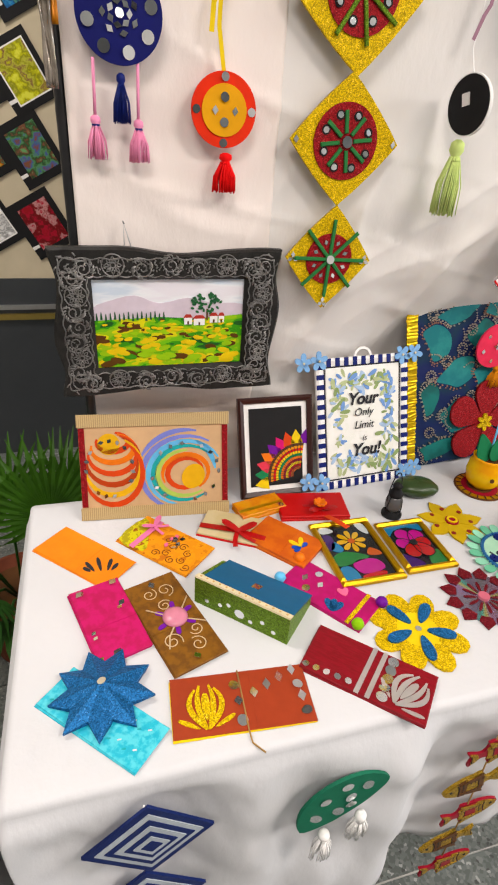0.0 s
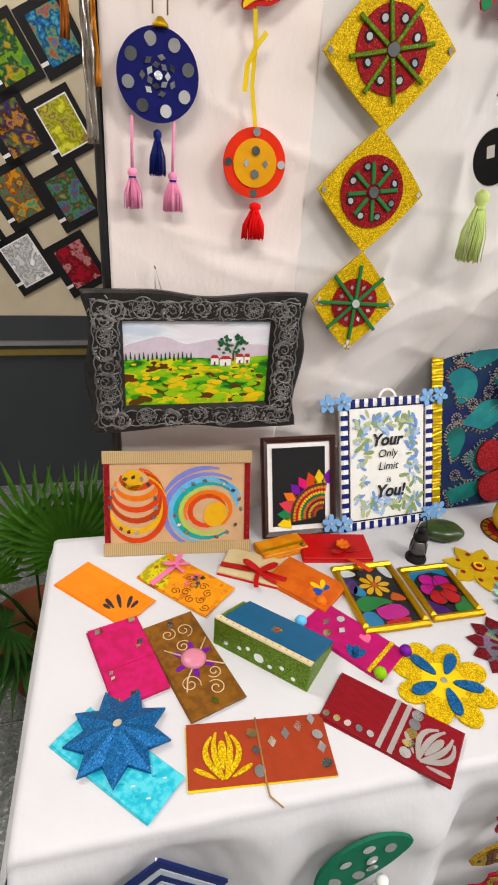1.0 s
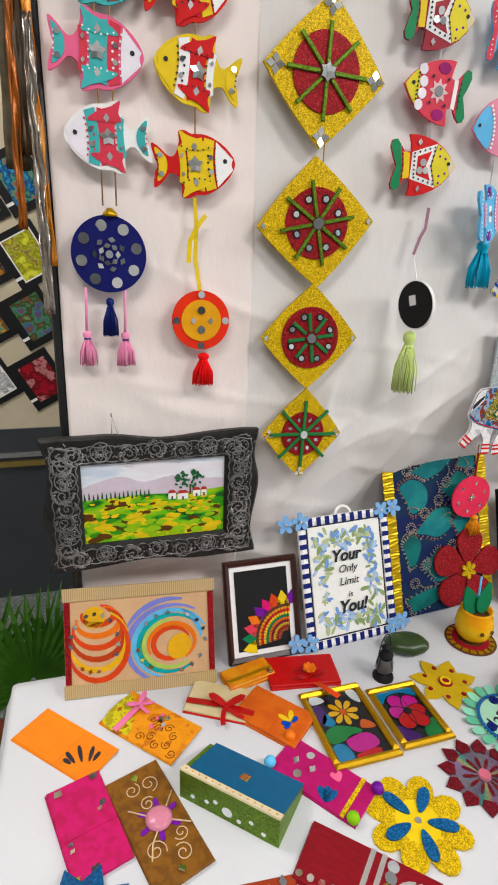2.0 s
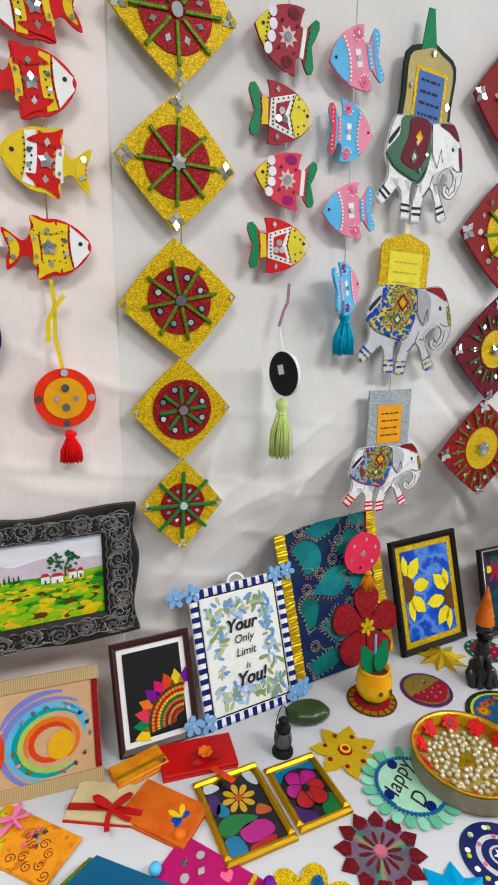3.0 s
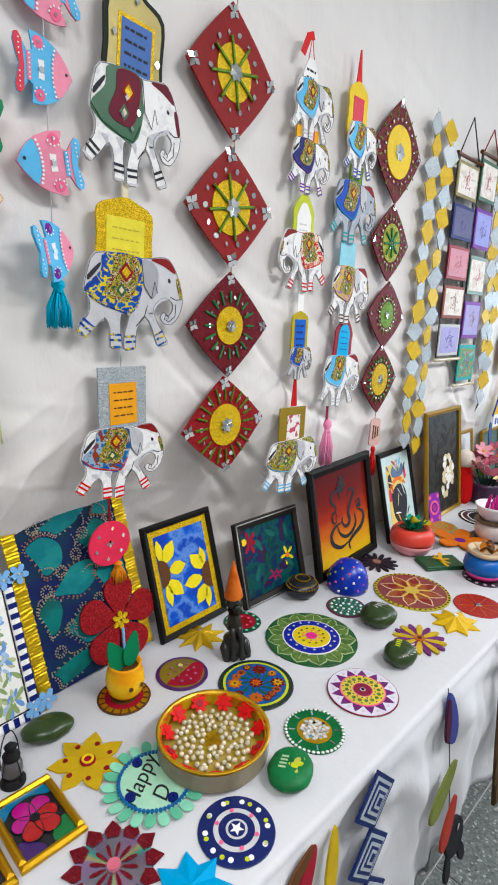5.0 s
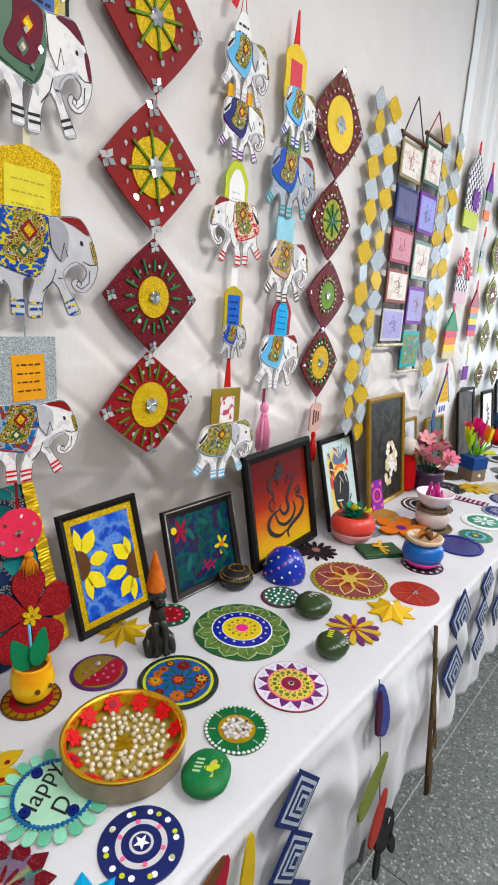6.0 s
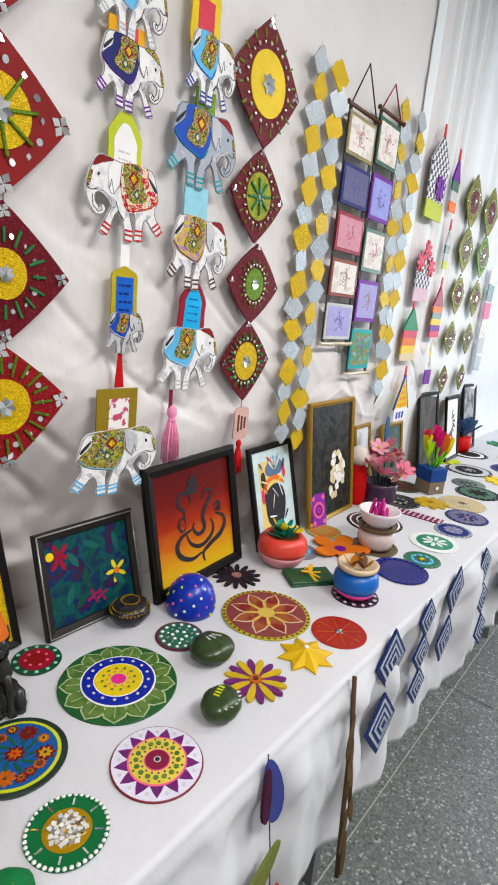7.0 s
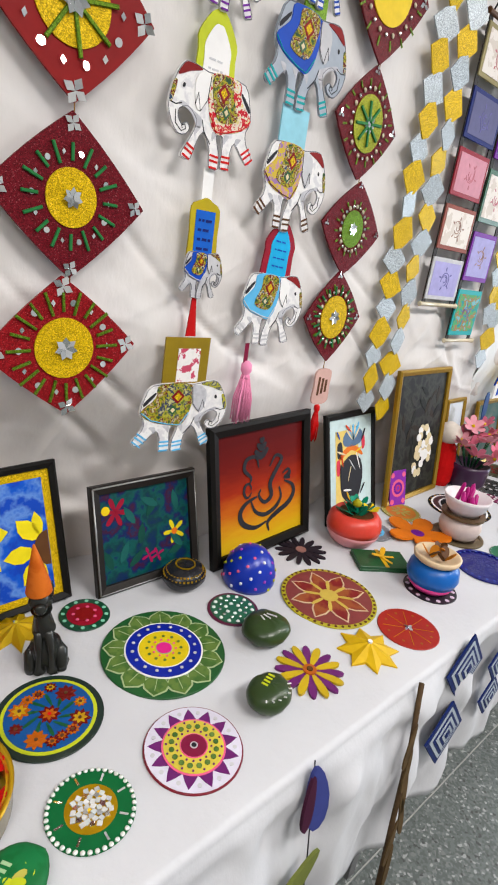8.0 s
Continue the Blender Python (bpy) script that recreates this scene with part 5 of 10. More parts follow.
paper_hut(2.575, 1.56, 1.335, 0.16, 0.42, [GREEN, CORAL, ORANGE, YELLOW, CREAM], "striped orange and green paper hut", 1.0)
c = paper_hut(2.6, 1.265, 1.06, 0.15, 0.7, [plain("dotted_yellow_paper", (0.72, 0.5, 0.04)), WHITE, WHITE], "yellow paper kite with blue edges and white base")
for s in (-1, 1):
    put("edge_strip", tubes("edge_strip", [[(0, 0.004, 0.006), (s * 0.078, -0.15, 0.006)]], 0.004, 5), BLUE, c)
for px in (-0.035, -0.005, 0.025):
    put("writing_bar", block(0.018, 0.03, 0.0008), BLUE, c, turn(0, px, -0.178, 0.007))
for r in range(4):
    for q in range(r + 1):
        put("dot", disc(0.006, 0.0008, 8), ORANGE, c, turn(0, (q - r / 2) * 0.024, -0.045 - 0.028 * r, 0.008))
paper_hut(2.81, 2.2, 1.99, 0.09, 0.4, [PURPLE, DGREEN, GREY, ORANGE], "narrow patched paper hut with orange base")
paper_hut(2.84, 1.92, 1.75, 0.06, 0.4, [GREY, DGREEN, GREY, LIMEY], "narrow green and grey paper hut")
paper_hut(2.85, 1.67, 1.44, 0.13, 0.38, [MAROON, ORANGE, DGREEN, YELLOW, PURPLE, CORAL], "rainbow striped paper hut with maroon roof")
c = thing("paper_charm", wall_pose(2.86, 1.4, -0.014), "string of small paper charms ending in a purple square", "wall hanging")
chain_cord(c, 0, 0.05, -0.14, GREY)
for i, mt in enumerate((CREAM, GOLD, GREY)):
    put("charm", slab(petal_pts(0.05, 0.02), 0.003), mt, c, turn(160 + 20 * i, 0.0, 0.02 - 0.035 * i, 0.002))
put("square", block(0.075, 0.07, 0.004), PURPLE, c, turn(0, 0, -0.15, 0.002))
OLIVEG = glitter("olive_glitter_foam", (0.22, 0.2, 0.03))
for x, cols in ((3.095, (OLIVEG, OLIVEG, OLIVEG, OLIVEG, OLIVEG)), (3.376, (OLIVEG, G_GLIT, OLIVEG, OLIVEG, OLIVEG))):
    c = thing("wall_hanging", wall_pose(x, 1.7), "chain of olive glitter rhombus boards with dark round inlays", "wall hanging", "rhombus wall hangings")
    for i, mt in enumerate(cols):
        hh = 0.122 - 0.012 * i
        rhomb_part(c, 0, 0.385 - 0.215 * i, hh * 0.95, hh, mt, (W_GLIT, BROWN)[i % 2], hh * 0.42, hh * 0.42, GREEN_STICK, 0, 0, 0, 5, 2)
c = thing("paper_charm", wall_pose(3.62, 1.7, -0.014), "string of patched paper houses in pink, green and grey", "wall hanging")
for i, mt in enumerate((WHITE, DGREEN, PINK, ROSEP, GREY, S_GLIT)):
    put("patch", block(0.11, 0.09, 0.004), mt, c, turn(4 * (-1) ** i, 0.0, 0.1 - 0.1 * i, 0.002))

# ---- framed pictures leaning on the backdrop ----
TOP = 0.753


def lean_pose(x, y, yaw, lean, z=TOP, roll=0.0):
    """Local origin at the bottom left corner on the cloth, x along the bottom, y up the face, z out of the face."""
    return pose(x, y, z) @ pose(0, 0, 0, 0, 0, yaw) @ pose(0, 0, 0, 90 - lean, 0, 0) @ turn(roll)


def picture(name, x, y, w, h, yaw, lean, border, mat, label, inner=None, mount=0.0, depth=0.014, mould=None, mount_mat=None, roll=0.0):
    """Frame of four mitred rails, back board, mount and picture sheet. Returns the thing and the picture sheet, whose local origin is its centre."""
    th = thing(name, lean_pose(x, y, yaw, lean, TOP, roll), label, "picture frame", "framed pictures")
    b = border

    def rail(p0, p1, q0, q1):
        d, e = depth, depth * 0.72
        v = [(*p0, 0), (*p1, 0), (*q1, 0), (*q0, 0), (*p0, e), (*p1, e), (*q1, e), (*q0, e)]
        mo = [tuple(Vector(p).lerp(Vector(q), 0.35)) for p, q in ((p0, q0), (p1, q1))]
        v += [(*mo[0], d), (*mo[1], d)]
        return v, [(3, 2, 1, 0), (0, 1, 5, 4), (2, 3, 7, 6), (4, 5, 9, 8), (8, 9, 6, 7), (0, 4, 8, 7, 3), (1, 2, 6, 9, 5)]
    O = [(0, 0), (w, 0), (w, h), (0, h)]
    I = [(b, b), (w - b, b), (w - b, h - b), (b, h - b)]
    for i in range(4):
        j = (i + 1) % 4
        v, f = rail(O[i], O[j], I[i], I[j])
        put("rail", joined("rail", [(v, f, Matrix())]), mat, th)
    put("back_board", block(w - b, h - b, 0.003), KRAFT, th, turn(0, w / 2, h / 2, 0.0005))
    if mount:
        put("mount", block(w - 2 * b + 0.002, h - 2 * b + 0.002, 0.002), mount_mat or WHITE, th, turn(0, w / 2, h / 2, 0.0036))
    sheet = put("picture_sheet", block(w - 2 * b - 2 * mount, h - 2 * b - 2 * mount, 0.0015), inner, th, turn(0, w / 2, h / 2, 0.0058 if mount else 0.0036))
    if mould:
        k = b * 0.25
        for (ax, ay, bx, by) in ((k, k, w - k, k), (w - k, k, w - k, h - k), (w - k, h - k, k, h - k), (k, h - k, k, k)):
            put("bead_moulding", tubes("bead_moulding", [[(ax, ay, depth * 0.9), (bx, by, depth * 0.9)]], 0.002, 6), mould, th)
    return th, sheet


def stroke(parent, mat, pts, r, z=0.0016, name="brush_stroke"):
    return put(name, tubes(name, [[(a, b, z) for a, b in pts]], r, 5), mat, parent)


def flat_stroke(parent, mat, pts, w, z=0.0016, name="brush_stroke"):
    """A painted band with tapering ends."""
    P = [Vector(p) for p in pts]
    n = len(P)
    up, lo = [], []
    for i, p in enumerate(P):
        d = (P[min(i + 1, n - 1)] - P[max(i - 1, 0)]).normalized()
        k = w / 2 * (0.25 + 0.75 * math.sin(math.pi * (i + 0.5) / n))
        up.append((p.x - d.y * k, p.y + d.x * k))
        lo.append((p.x + d.y * k, p.y - d.x * k))
    outl = lo + list(reversed(up))
    v, f = extrude(outl, 0.0006)
    return put(name, joined(name, [(v, f, Matrix())]), mat, parent, turn(0, 0, 0, z))


def arc(cx, cy, rx, ry, a0, a1, n=16):
    return [(cx + rx * math.cos(radians(a0 + (a1 - a0) * i / n)), cy + ry * math.sin(radians(a0 + (a1 - a0) * i / n))) for i in range(n + 1)]


# carved black frame with a painted meadow, hung from a pin
lf = thing("picture_frame", wall_pose(-0.283, 1.126, -0.006, 0, 0), "ornate black frame with silver tooling round a meadow painting", "picture frame", "framed pictures")


def carved_ring():
    n, v, f = 144, [], []
    W, H, w, h = 0.187, 0.121, 0.129, 0.077
    for i in range(n):
        s = 4 * i / n
        k, t = int(s), s - int(s)
        c = [(-1, -1), (1, -1), (1, 1), (-1, 1)]
        ux = c[k][0] + (c[(k + 1) % 4][0] - c[k][0]) * t
        uy = c[k][1] + (c[(k + 1) % 4][1] - c[k][1]) * t
        wob = 0.0045 * math.sin(s * 9.4) + 0.006 * math.exp(-((t - 0.0) ** 2) * 60) + 0.006 * math.exp(-((t - 1.0) ** 2) * 60) + 0.007 * math.exp(-((t - 0.66) ** 2) * 40)
        ox, oy = ux * (W + (wob if abs(ux) == 1 else 0)), uy * (H + (wob if abs(uy) == 1 else 0))
        ix, iy = ux * w, uy * h
        for (px, py, z) in ((ox, oy, 0), (ox, oy, 0.012), (ox * 0.93 + ix * 0.07, oy * 0.93 + iy * 0.07, 0.018), (ix * 0.85 + ox * 0.15, iy * 0.85 + oy * 0.15, 0.018), (ix, iy, 0.01), (ix, iy, 0)):
            v.append((px, py, z))
    for i in range(n):
        a, b = 6 * i, 6 * ((i + 1) % n)
        f += [(a + j, b + j, b + (j + 1) % 6, a + (j + 1) % 6) for j in range(6)]
    return v, f


put("carved_frame", joined("carved_frame", [(*carved_ring(), Matrix())]), plain("tooled_black_lacquer", (0.022, 0.021, 0.02), 0.45, 0.2, var=0.5, scale=80, relief=0.4), lf)
SILVER = plain("silver_tooling", (0.36, 0.36, 0.35), 0.4, 0.7)
# raised relief: paler and more metallic than the black frame under it
TOOLED = plain("grey_metal_relief", (0.2, 0.195, 0.19), 0.34, 0.65, var=0.5, scale=60)
rnd = random.Random(11)
tool = []


def spiral(cx, cy, r, a0, turns, s=1, n=22):
    return [(cx + r * (1 - 0.85 * i / n) * math.cos(a0 + s * turns * 6.283 * i / n), cy + r * (1 - 0.85 * i / n) * math.sin(a0 + s * turns * 6.283 * i / n), 0.0182) for i in range(n + 1)]


for sx, sy, horiz in ((0, 0.099, True), (0, -0.099, True), (-0.158, 0, False), (0.158, 0, False)):
    L = 0.15 if horiz else 0.085
    for q in range(-3, 4):
        t = q / 3.2
        cx, cy = (sx + L * t, sy + 0.003 * (-1) ** q) if horiz else (sx + 0.003 * (-1) ** q, sy + L * t)
        if q in (-2, 2):
            tool.append([(cx + 0.004 * math.cos(a), cy + 0.004 * math.sin(a), 0.0182) for a in span(0, 6.283, 12)])
            for p in range(8):
                a = p * math.pi / 4
                tool.append([(cx + k * math.cos(a + d), cy + k * math.sin(a + d), 0.0182) for k, d in ((0.005, 0), (0.01, 0.28), (0.0145, 0), (0.01, -0.28), (0.005, 0))])
            tool.append([(cx + 0.0175 * math.cos(a), cy + 0.0175 * math.sin(a), 0.0182) for a in span(0, 6.283, 20)])
        else:
            tool.append(spiral(cx, cy, 0.0145, rnd.uniform(0, 6), 1.5, (-1) ** q))
            for p in range(20):
                a = rnd.uniform(0, 6.28)
                x0, y0 = cx + 0.012 * math.cos(a), cy + 0.012 * math.sin(a)
                tool.append([(x0, y0, 0.0182), (x0 + 0.005 * math.cos(a + 0.7), y0 + 0.005 * math.sin(a + 0.7), 0.0184), (x0 + 0.011 * math.cos(a + 1.2), y0 + 0.009 * math.sin(a + 1.2), 0.018)])
for s in (-1, 1):
    for e in (-1, 1):
        tool.append(spiral(s * 0.16, e * 0.1, 0.021, 0.8 * s, 1.6, s * e))
        for p in range(6):
            a = p * 1.05
            tool.append([(s * 0.16 + 0.02 * math.cos(a), e * 0.1 + 0.018 * math.sin(a), 0.0182), (s * 0.16 + 0.026 * math.cos(a + 0.3), e * 0.1 + 0.022 * math.sin(a + 0.3), 0.018)])
for k, kx, ky in ((0, 0.178, 0.112), (1, 0.136, 0.084)):
    for s in (-1, 1):
        tool.append([(kx * (-1 + i / 30), s * (ky + 0.0016 * math.sin(i * 1.25)), 0.0183 - 0.0012 * k) for i in range(61)])
        tool.append([(s * (kx + 0.0016 * math.sin(i * 1.25)), ky * (-1 + i / 20), 0.0183 - 0.0012 * k) for i in range(41)])
for i in range(420):
    q, r = rnd.uniform(-1, 1), rnd.uniform(0.12, 0.88)
    px, py = ((q * (0.13 + 0.045 * r), rnd.choice((-1, 1)) * (0.084 + 0.03 * r)) if i % 5 < 3 else (rnd.choice((-1, 1)) * (0.136 + 0.044 * r), q * (0.084 + 0.025 * r)))
    a, L = rnd.uniform(0, 6.28), rnd.uniform(0.001, 0.0055)
    tool.append([(px, py, 0.0181), (px + L * 0.6 * math.cos(a), py + L * 0.6 * math.sin(a), 0.0184), (px + L * math.cos(a + 0.6), py + L * math.sin(a + 0.6), 0.0182)])
put("tooled_relief", tubes("tooled_relief", tool, 0.0012, 5), TOOLED, lf)
sheet = put("painting", block(0.26, 0.156, 0.002), mottled("painted_sky", [(0.5, 0.62, 0.76), (0.62, 0.7, 0.8), (0.74, 0.76, 0.8), (0.7, 0.68, 0.74)], 12, hard=False, stretch=(0.5, 2.5, 1)), lf, turn(0, 0, 0, 0.004), "meadow painting with tree, houses and hills")
PALEHILL = plain("hazy_hill_paint", (0.58, 0.5, 0.58))
put("hill_line", slab(rounded([(-0.13, 0.005), (-0.13, 0.03), (-0.1, 0.042), (-0.06, 0.05), (-0.02, 0.036), (0.03, 0.045), (0.07, 0.036), (0.13, 0.032), (0.13, 0.005)], 3), 0.0006), PALEHILL, sheet, turn(0, 0, 0, 0.002))
MEADOW = [(0.02, 0.1, 0.02), (0.05, 0.28, 0.02), (0.18, 0.46, 0.03), (0.3, 0.5, 0.03), (0.66, 0.62, 0.03), (0.1, 0.04, 0.012)]
put("meadow", slab([(-0.129, -0.077), (0.129, -0.077), (0.129, 0.014), (0.05, 0.008), (-0.02, 0.012), (-0.129, 0.008)], 0.0009), mottled("meadow_brushwork", MEADOW, 26, stretch=(0.8, 1.9, 1), detail=2), sheet, turn(0, 0, 0, 0.002))
rnd = random.Random(3)
for i in range(150):
    yy = rnd.uniform(-0.072, 0.01)
    w = 0.003 + 0.012 * (0.012 - yy) / 0.085
    mt = rnd.choice([plain("leaf_green_oil", (0.05, 0.26, 0.02)), plain("lime_oil", (0.3, 0.52, 0.03)), plain("lime_oil", (0.3, 0.52, 0.03)), YELLOW, YELLOW, YELLOW, plain("umber_oil", (0.1, 0.045, 0.012))])
    put("brush_stroke", disc(round(w, 3), 0.0007, 9, round(w * 0.42, 4)), mt, sheet, turn(rnd.uniform(-15, 15), rnd.uniform(-0.116, 0.116), yy, 0.0029 + 0.00001 * i))
for i in range(16):
    put("far_tree", slab([(-0.002, 0), (0.002, 0), (0.0006, 0.013), (-0.0006, 0.013)], 0.0008), DGREEN, sheet, turn(0, -0.125 + 0.0075 * i, 0.008 + 0.002 * math.sin(i * 2.1), 0.003))
for i in range(60):
    a, k = rnd.uniform(0, 6.28), math.sqrt(rnd.random())
    put("leaf_stroke", disc(0.0035, 0.0007, 7, 0.0022), (DGREEN, plain("tree_green_oil", (0.03, 0.13, 0.05)))[i % 2], sheet, turn(rnd.uniform(0, 180), 0.062 + 0.027 * k * math.cos(a), 0.034 + 0.019 * k * math.sin(a), 0.003 + 0.00001 * i))
put("trunk", block(0.003, 0.02, 0.0008), BROWN, sheet, turn(0, 0.064, 0.015, 0.003))
for hx, hy, hw in ((0.03, 0.004, 0.014), (0.05, 0.002, 0.02), (0.076, 0.006, 0.014), (0.09, 0.006, 0.01)):
    put("house_wall", block(hw, 0.012, 0.0008), WHITE, sheet, turn(0, hx, hy, 0.0036))
    put("house_roof", slab([(-hw * 0.6, 0), (hw * 0.6, 0), (hw * 0.3, 0.006), (-hw * 0.3, 0.006)], 0.0008), plain("roof_red_oil", (0.4, 0.06, 0.05)), sheet, turn(0, hx, hy + 0.006, 0.0037))
    put("house_door", block(0.003, 0.006, 0.0006), BROWN, sheet, turn(0, hx, hy - 0.003, 0.0045))
put("pin", tubes("pin", [[(-0.073, 0.165, 0.0), (-0.073, 0.165, 0.018)]], 0.0014), STEEL, lf)
put("hanging_cord", tubes("hanging_cord", [[(-0.06, 0.12, 0.004), (-0.073, 0.165, 0.008), (-0.073, 0.12, 0.004)]], 0.0012), GREY, lf)

# kraft board with painted solar rings
kb = thing("painted_board", lean_pose(-0.465, -0.058, -5.5, 19), "kraft board with painted orange and blue rings and corrugated strips", "painting")
KW, KH = 0.284, 0.205
put("board", block(KW, KH, 0.004), plain("pale_kraft", (0.62, 0.42, 0.26), 0.75, scale=30), kb, turn(0, KW / 2, KH / 2, 0))
CORR = stripes("corrugated_card", (0.5, 0.36, 0.17), (0.36, 0.24, 0.1), 260, 0, 0.6)
for yy in (0.011, KH - 0.011):
    put("corrugated_strip", block(KW + 0.004, 0.024, 0.004), CORR, kb, turn(0, KW / 2, yy, 0.004))
for xx in (0.006, KW - 0.006):
    put("glitter_strip", block(0.011, KH - 0.05, 0.002), R_GLIT, kb, turn(0, xx, KH / 2, 0.004))
OCH = plain("ochre_paint", (0.72, 0.42, 0.03))
VERM = plain("vermilion_paint", (0.6, 0.09, 0.02))
PER = plain("periwinkle_paint", (0.22, 0.25, 0.6))
put("painted_sun", disc(0.021, 0.0008, 24), OCH, kb, turn(0, 0.055, 0.148, 0.004))
for i, (rx, ry, mt) in enumerate(((0.03, 0.03, VERM), (0.04, 0.045, ORANGE), (0.046, 0.062, VERM), (0.05, 0.078, plain("rust_paint", (0.42, 0.07, 0.02))), (0.053, 0.092, OCH), (0.055, 0.104, VERM))):
    flat_stroke(kb, mt, arc(0.062, 0.152 - 0.012 * i, rx, ry * 0.62, 80 - 4 * i, -200 + 6 * i), 0.0115, 0.0042 + 0.0001 * i)
put("painted_sun", disc(0.022, 0.0008, 24, 0.026), OCH, kb, turn(-30, 0.215, 0.078, 0.0048))
for rx, ry, mt, a0, a1 in ((0.036, 0.03, VERM, 0, 350), (0.046, 0.037, ORANGE, -60, 200), (0.056, 0.046, plain("lime_paint", (0.4, 0.55, 0.15)), 80, 300), (0.064, 0.055, TEAL, 40, 300), (0.074, 0.064, SKY, 20, 250), (0.086, 0.074, PER, 50, 265), (0.096, 0.086, PER, 70, 150), (0.06, 0.07, SKY, 0, 60)):
    flat_stroke(kb, mt, [(0.2 + 0.98 * (px) - 0.12 * py, 0.085 + py + 0.12 * px) for px, py in arc(0, 0, rx, ry, a0, a1)], 0.0105, 0.0042)
for i in range(26):
    a = i * 0.83
    px, py = (0.055 + 0.044 * math.cos(a), 0.1 + 0.055 * math.sin(a)) if i % 2 else (0.2 + 0.066 * math.cos(a), 0.088 + 0.058 * math.sin(a))
    gem(kb, px, py, 0.0052, 0.0055, DARKMIRROR if i % 3 else MIRROR, 40 * i)

# dark wooden frame with a rainbow flower print
th, sh = picture("picture_frame", -0.146, -0.05, 0.162, 0.212, 0, 21, 0.012, DWOOD, "dark brown wooden frame with a rainbow mandala print on black", BLACK, 0.011)
cols = [YELLOW, ORANGE, RED, PINK, PURPLE, GREEN, SKY, OCH, VERM]
RB = [ORANGE, RED, YELLOW, MAROON, ORANGE, GREEN, YELLOW, RED, plain("amber_print", (0.66, 0.28, 0.01)), BROWN]
for i in range(10):
    put("printed_ring", ring(0.014 + 0.0056 * i, 0.0192 + 0.0056 * i, 0.0005, 24, radians(88), radians(196)), RB[i], sh, turn(-8, 0.05, -0.066, 0.0016))
for i in range(9):
    put("printed_petal", slab([(-0.014, 0), (0.014, 0), (0.009, 0.016), (0.0, 0.03), (-0.009, 0.016)], 0.0005), (PURPLE, YELLOW, VERM, HOTPINK, PURPLE, ORANGE, CORAL, GREEN, YELLOW)[i], sh, turn(-10 + 13.5 * i, 0.05, -0.066, 0.0016) @ turn(0, 0, 0.07, 0))
for i in range(16):
    put("printed_spoke", block(0.0012, 0.054, 0.0004), INK, sh, turn(-4 + 7 * i, 0.05, -0.066, 0.0023) @ turn(0, 0, 0.042, 0))

# striped frame with a printed saying
th, sh = picture("picture_frame", 0.03, -0.052, 0.226, 0.285, 4.5, 19.5, 0.017, WHITE, "navy and white striped frame with flowers and printed saying", mottled("flower_print_paper", [(0.72, 0.73, 0.68), (0.75, 0.75, 0.72), (0.74, 0.74, 0.7)], 30), 0.006, 0.01)
w, h = 0.226, 0.285
for i in range(11):
    for yy in (0.0085, h - 0.0085):
        put("navy_stripe", block(0.0105, 0.0175, 0.0008), NAVY, th, turn(0, 0.008 + i * 0.021, yy, 0.0096))
for i in range(13):
    for xx in (0.0085, w - 0.0085):
        put("navy_stripe", block(0.0175, 0.0105, 0.0008), NAVY, th, turn(0, xx, 0.016 + i * 0.021, 0.0096))
for s in (-1, 1):
    put("inner_rule", block(0.186, 0.003, 0.0008), INK, th, turn(0, w / 2, h / 2 + s * 0.1235, 0.0058))
    put("inner_rule", block(0.003, 0.247, 0.0008), INK, th, turn(0, w / 2 + s * 0.093, h / 2, 0.0058))
rnd = random.Random(21)
LEAFS = [plain("sage_print", (0.26, 0.34, 0.16)), plain("pale_sage_print", (0.45, 0.5, 0.3)), plain("bluebell_print", (0.2, 0.33, 0.62)), plain("pale_blue_print", (0.42, 0.54, 0.72))]
for i in range(210):
    edge = rnd.random()
    if edge < 0.5:
        px, py = rnd.choice((-1, 1)) * rnd.uniform(0.062, 0.086), rnd.uniform(-0.115, 0.115)
    else:
        px, py = rnd.uniform(-0.084, 0.084), rnd.choice((-1, 1)) * rnd.uniform(0.09, 0.114)
    if abs(px) < 0.055 and abs(py) < 0.078:
        continue
    L = rnd.choice((0.016, 0.021, 0.026))
    put("printed_leaf", slab(petal_pts(L, L * 0.45), 0.0003), LEAFS[i % 4], sh, turn(rnd.uniform(0, 360), px * 0.86, py * 0.88, 0.0015 + 0.000008 * i))
for word, s, px, py in (("Your", 0.036, -0.004, 0.04), ("Only", 0.024, -0.002, 0.014), ("Limit", 0.024, -0.001, -0.014), ("is", 0.019, 0.0, -0.042), ("You!", 0.037, 0.004, -0.074)):
    lettering(word, s, INK, sh, turn(0, px, py, 0.0048), heavy=0.0011 if s > 0.03 else 0.0)
PBLUE = plain("powder_blue_foam", (0.24, 0.42, 0.68), 0.6)


def corner_flower(parent, x, y, z, r, spin=0):
    f = put("flower", disc(r * 0.42, 0.003, 14), PBLUE, parent, turn(spin, x, y, z))
    for i in range(5):
        put("petal", slab(petal_pts(r, r * 0.72), 0.002), PBLUE, f, turn(72 * i, 0, 0, 0.001 * (i % 2)))
    put("bead", disc(r * 0.12, 0.002, 10), PEARL, f, turn(0, 0, 0, 0.003))


for px, py in ((0.006, h - 0.004), (-0.03, h - 0.006), (w - 0.016, h - 0.004), (w + 0.016, h - 0.002), (0.004, -0.002 + 0.02), (-0.028, 0.024), (w - 0.012, 0.016), (w + 0.016, 0.022)):
    corner_flower(th, px, py, 0.0105, 0.021, 30 * px / 0.2)
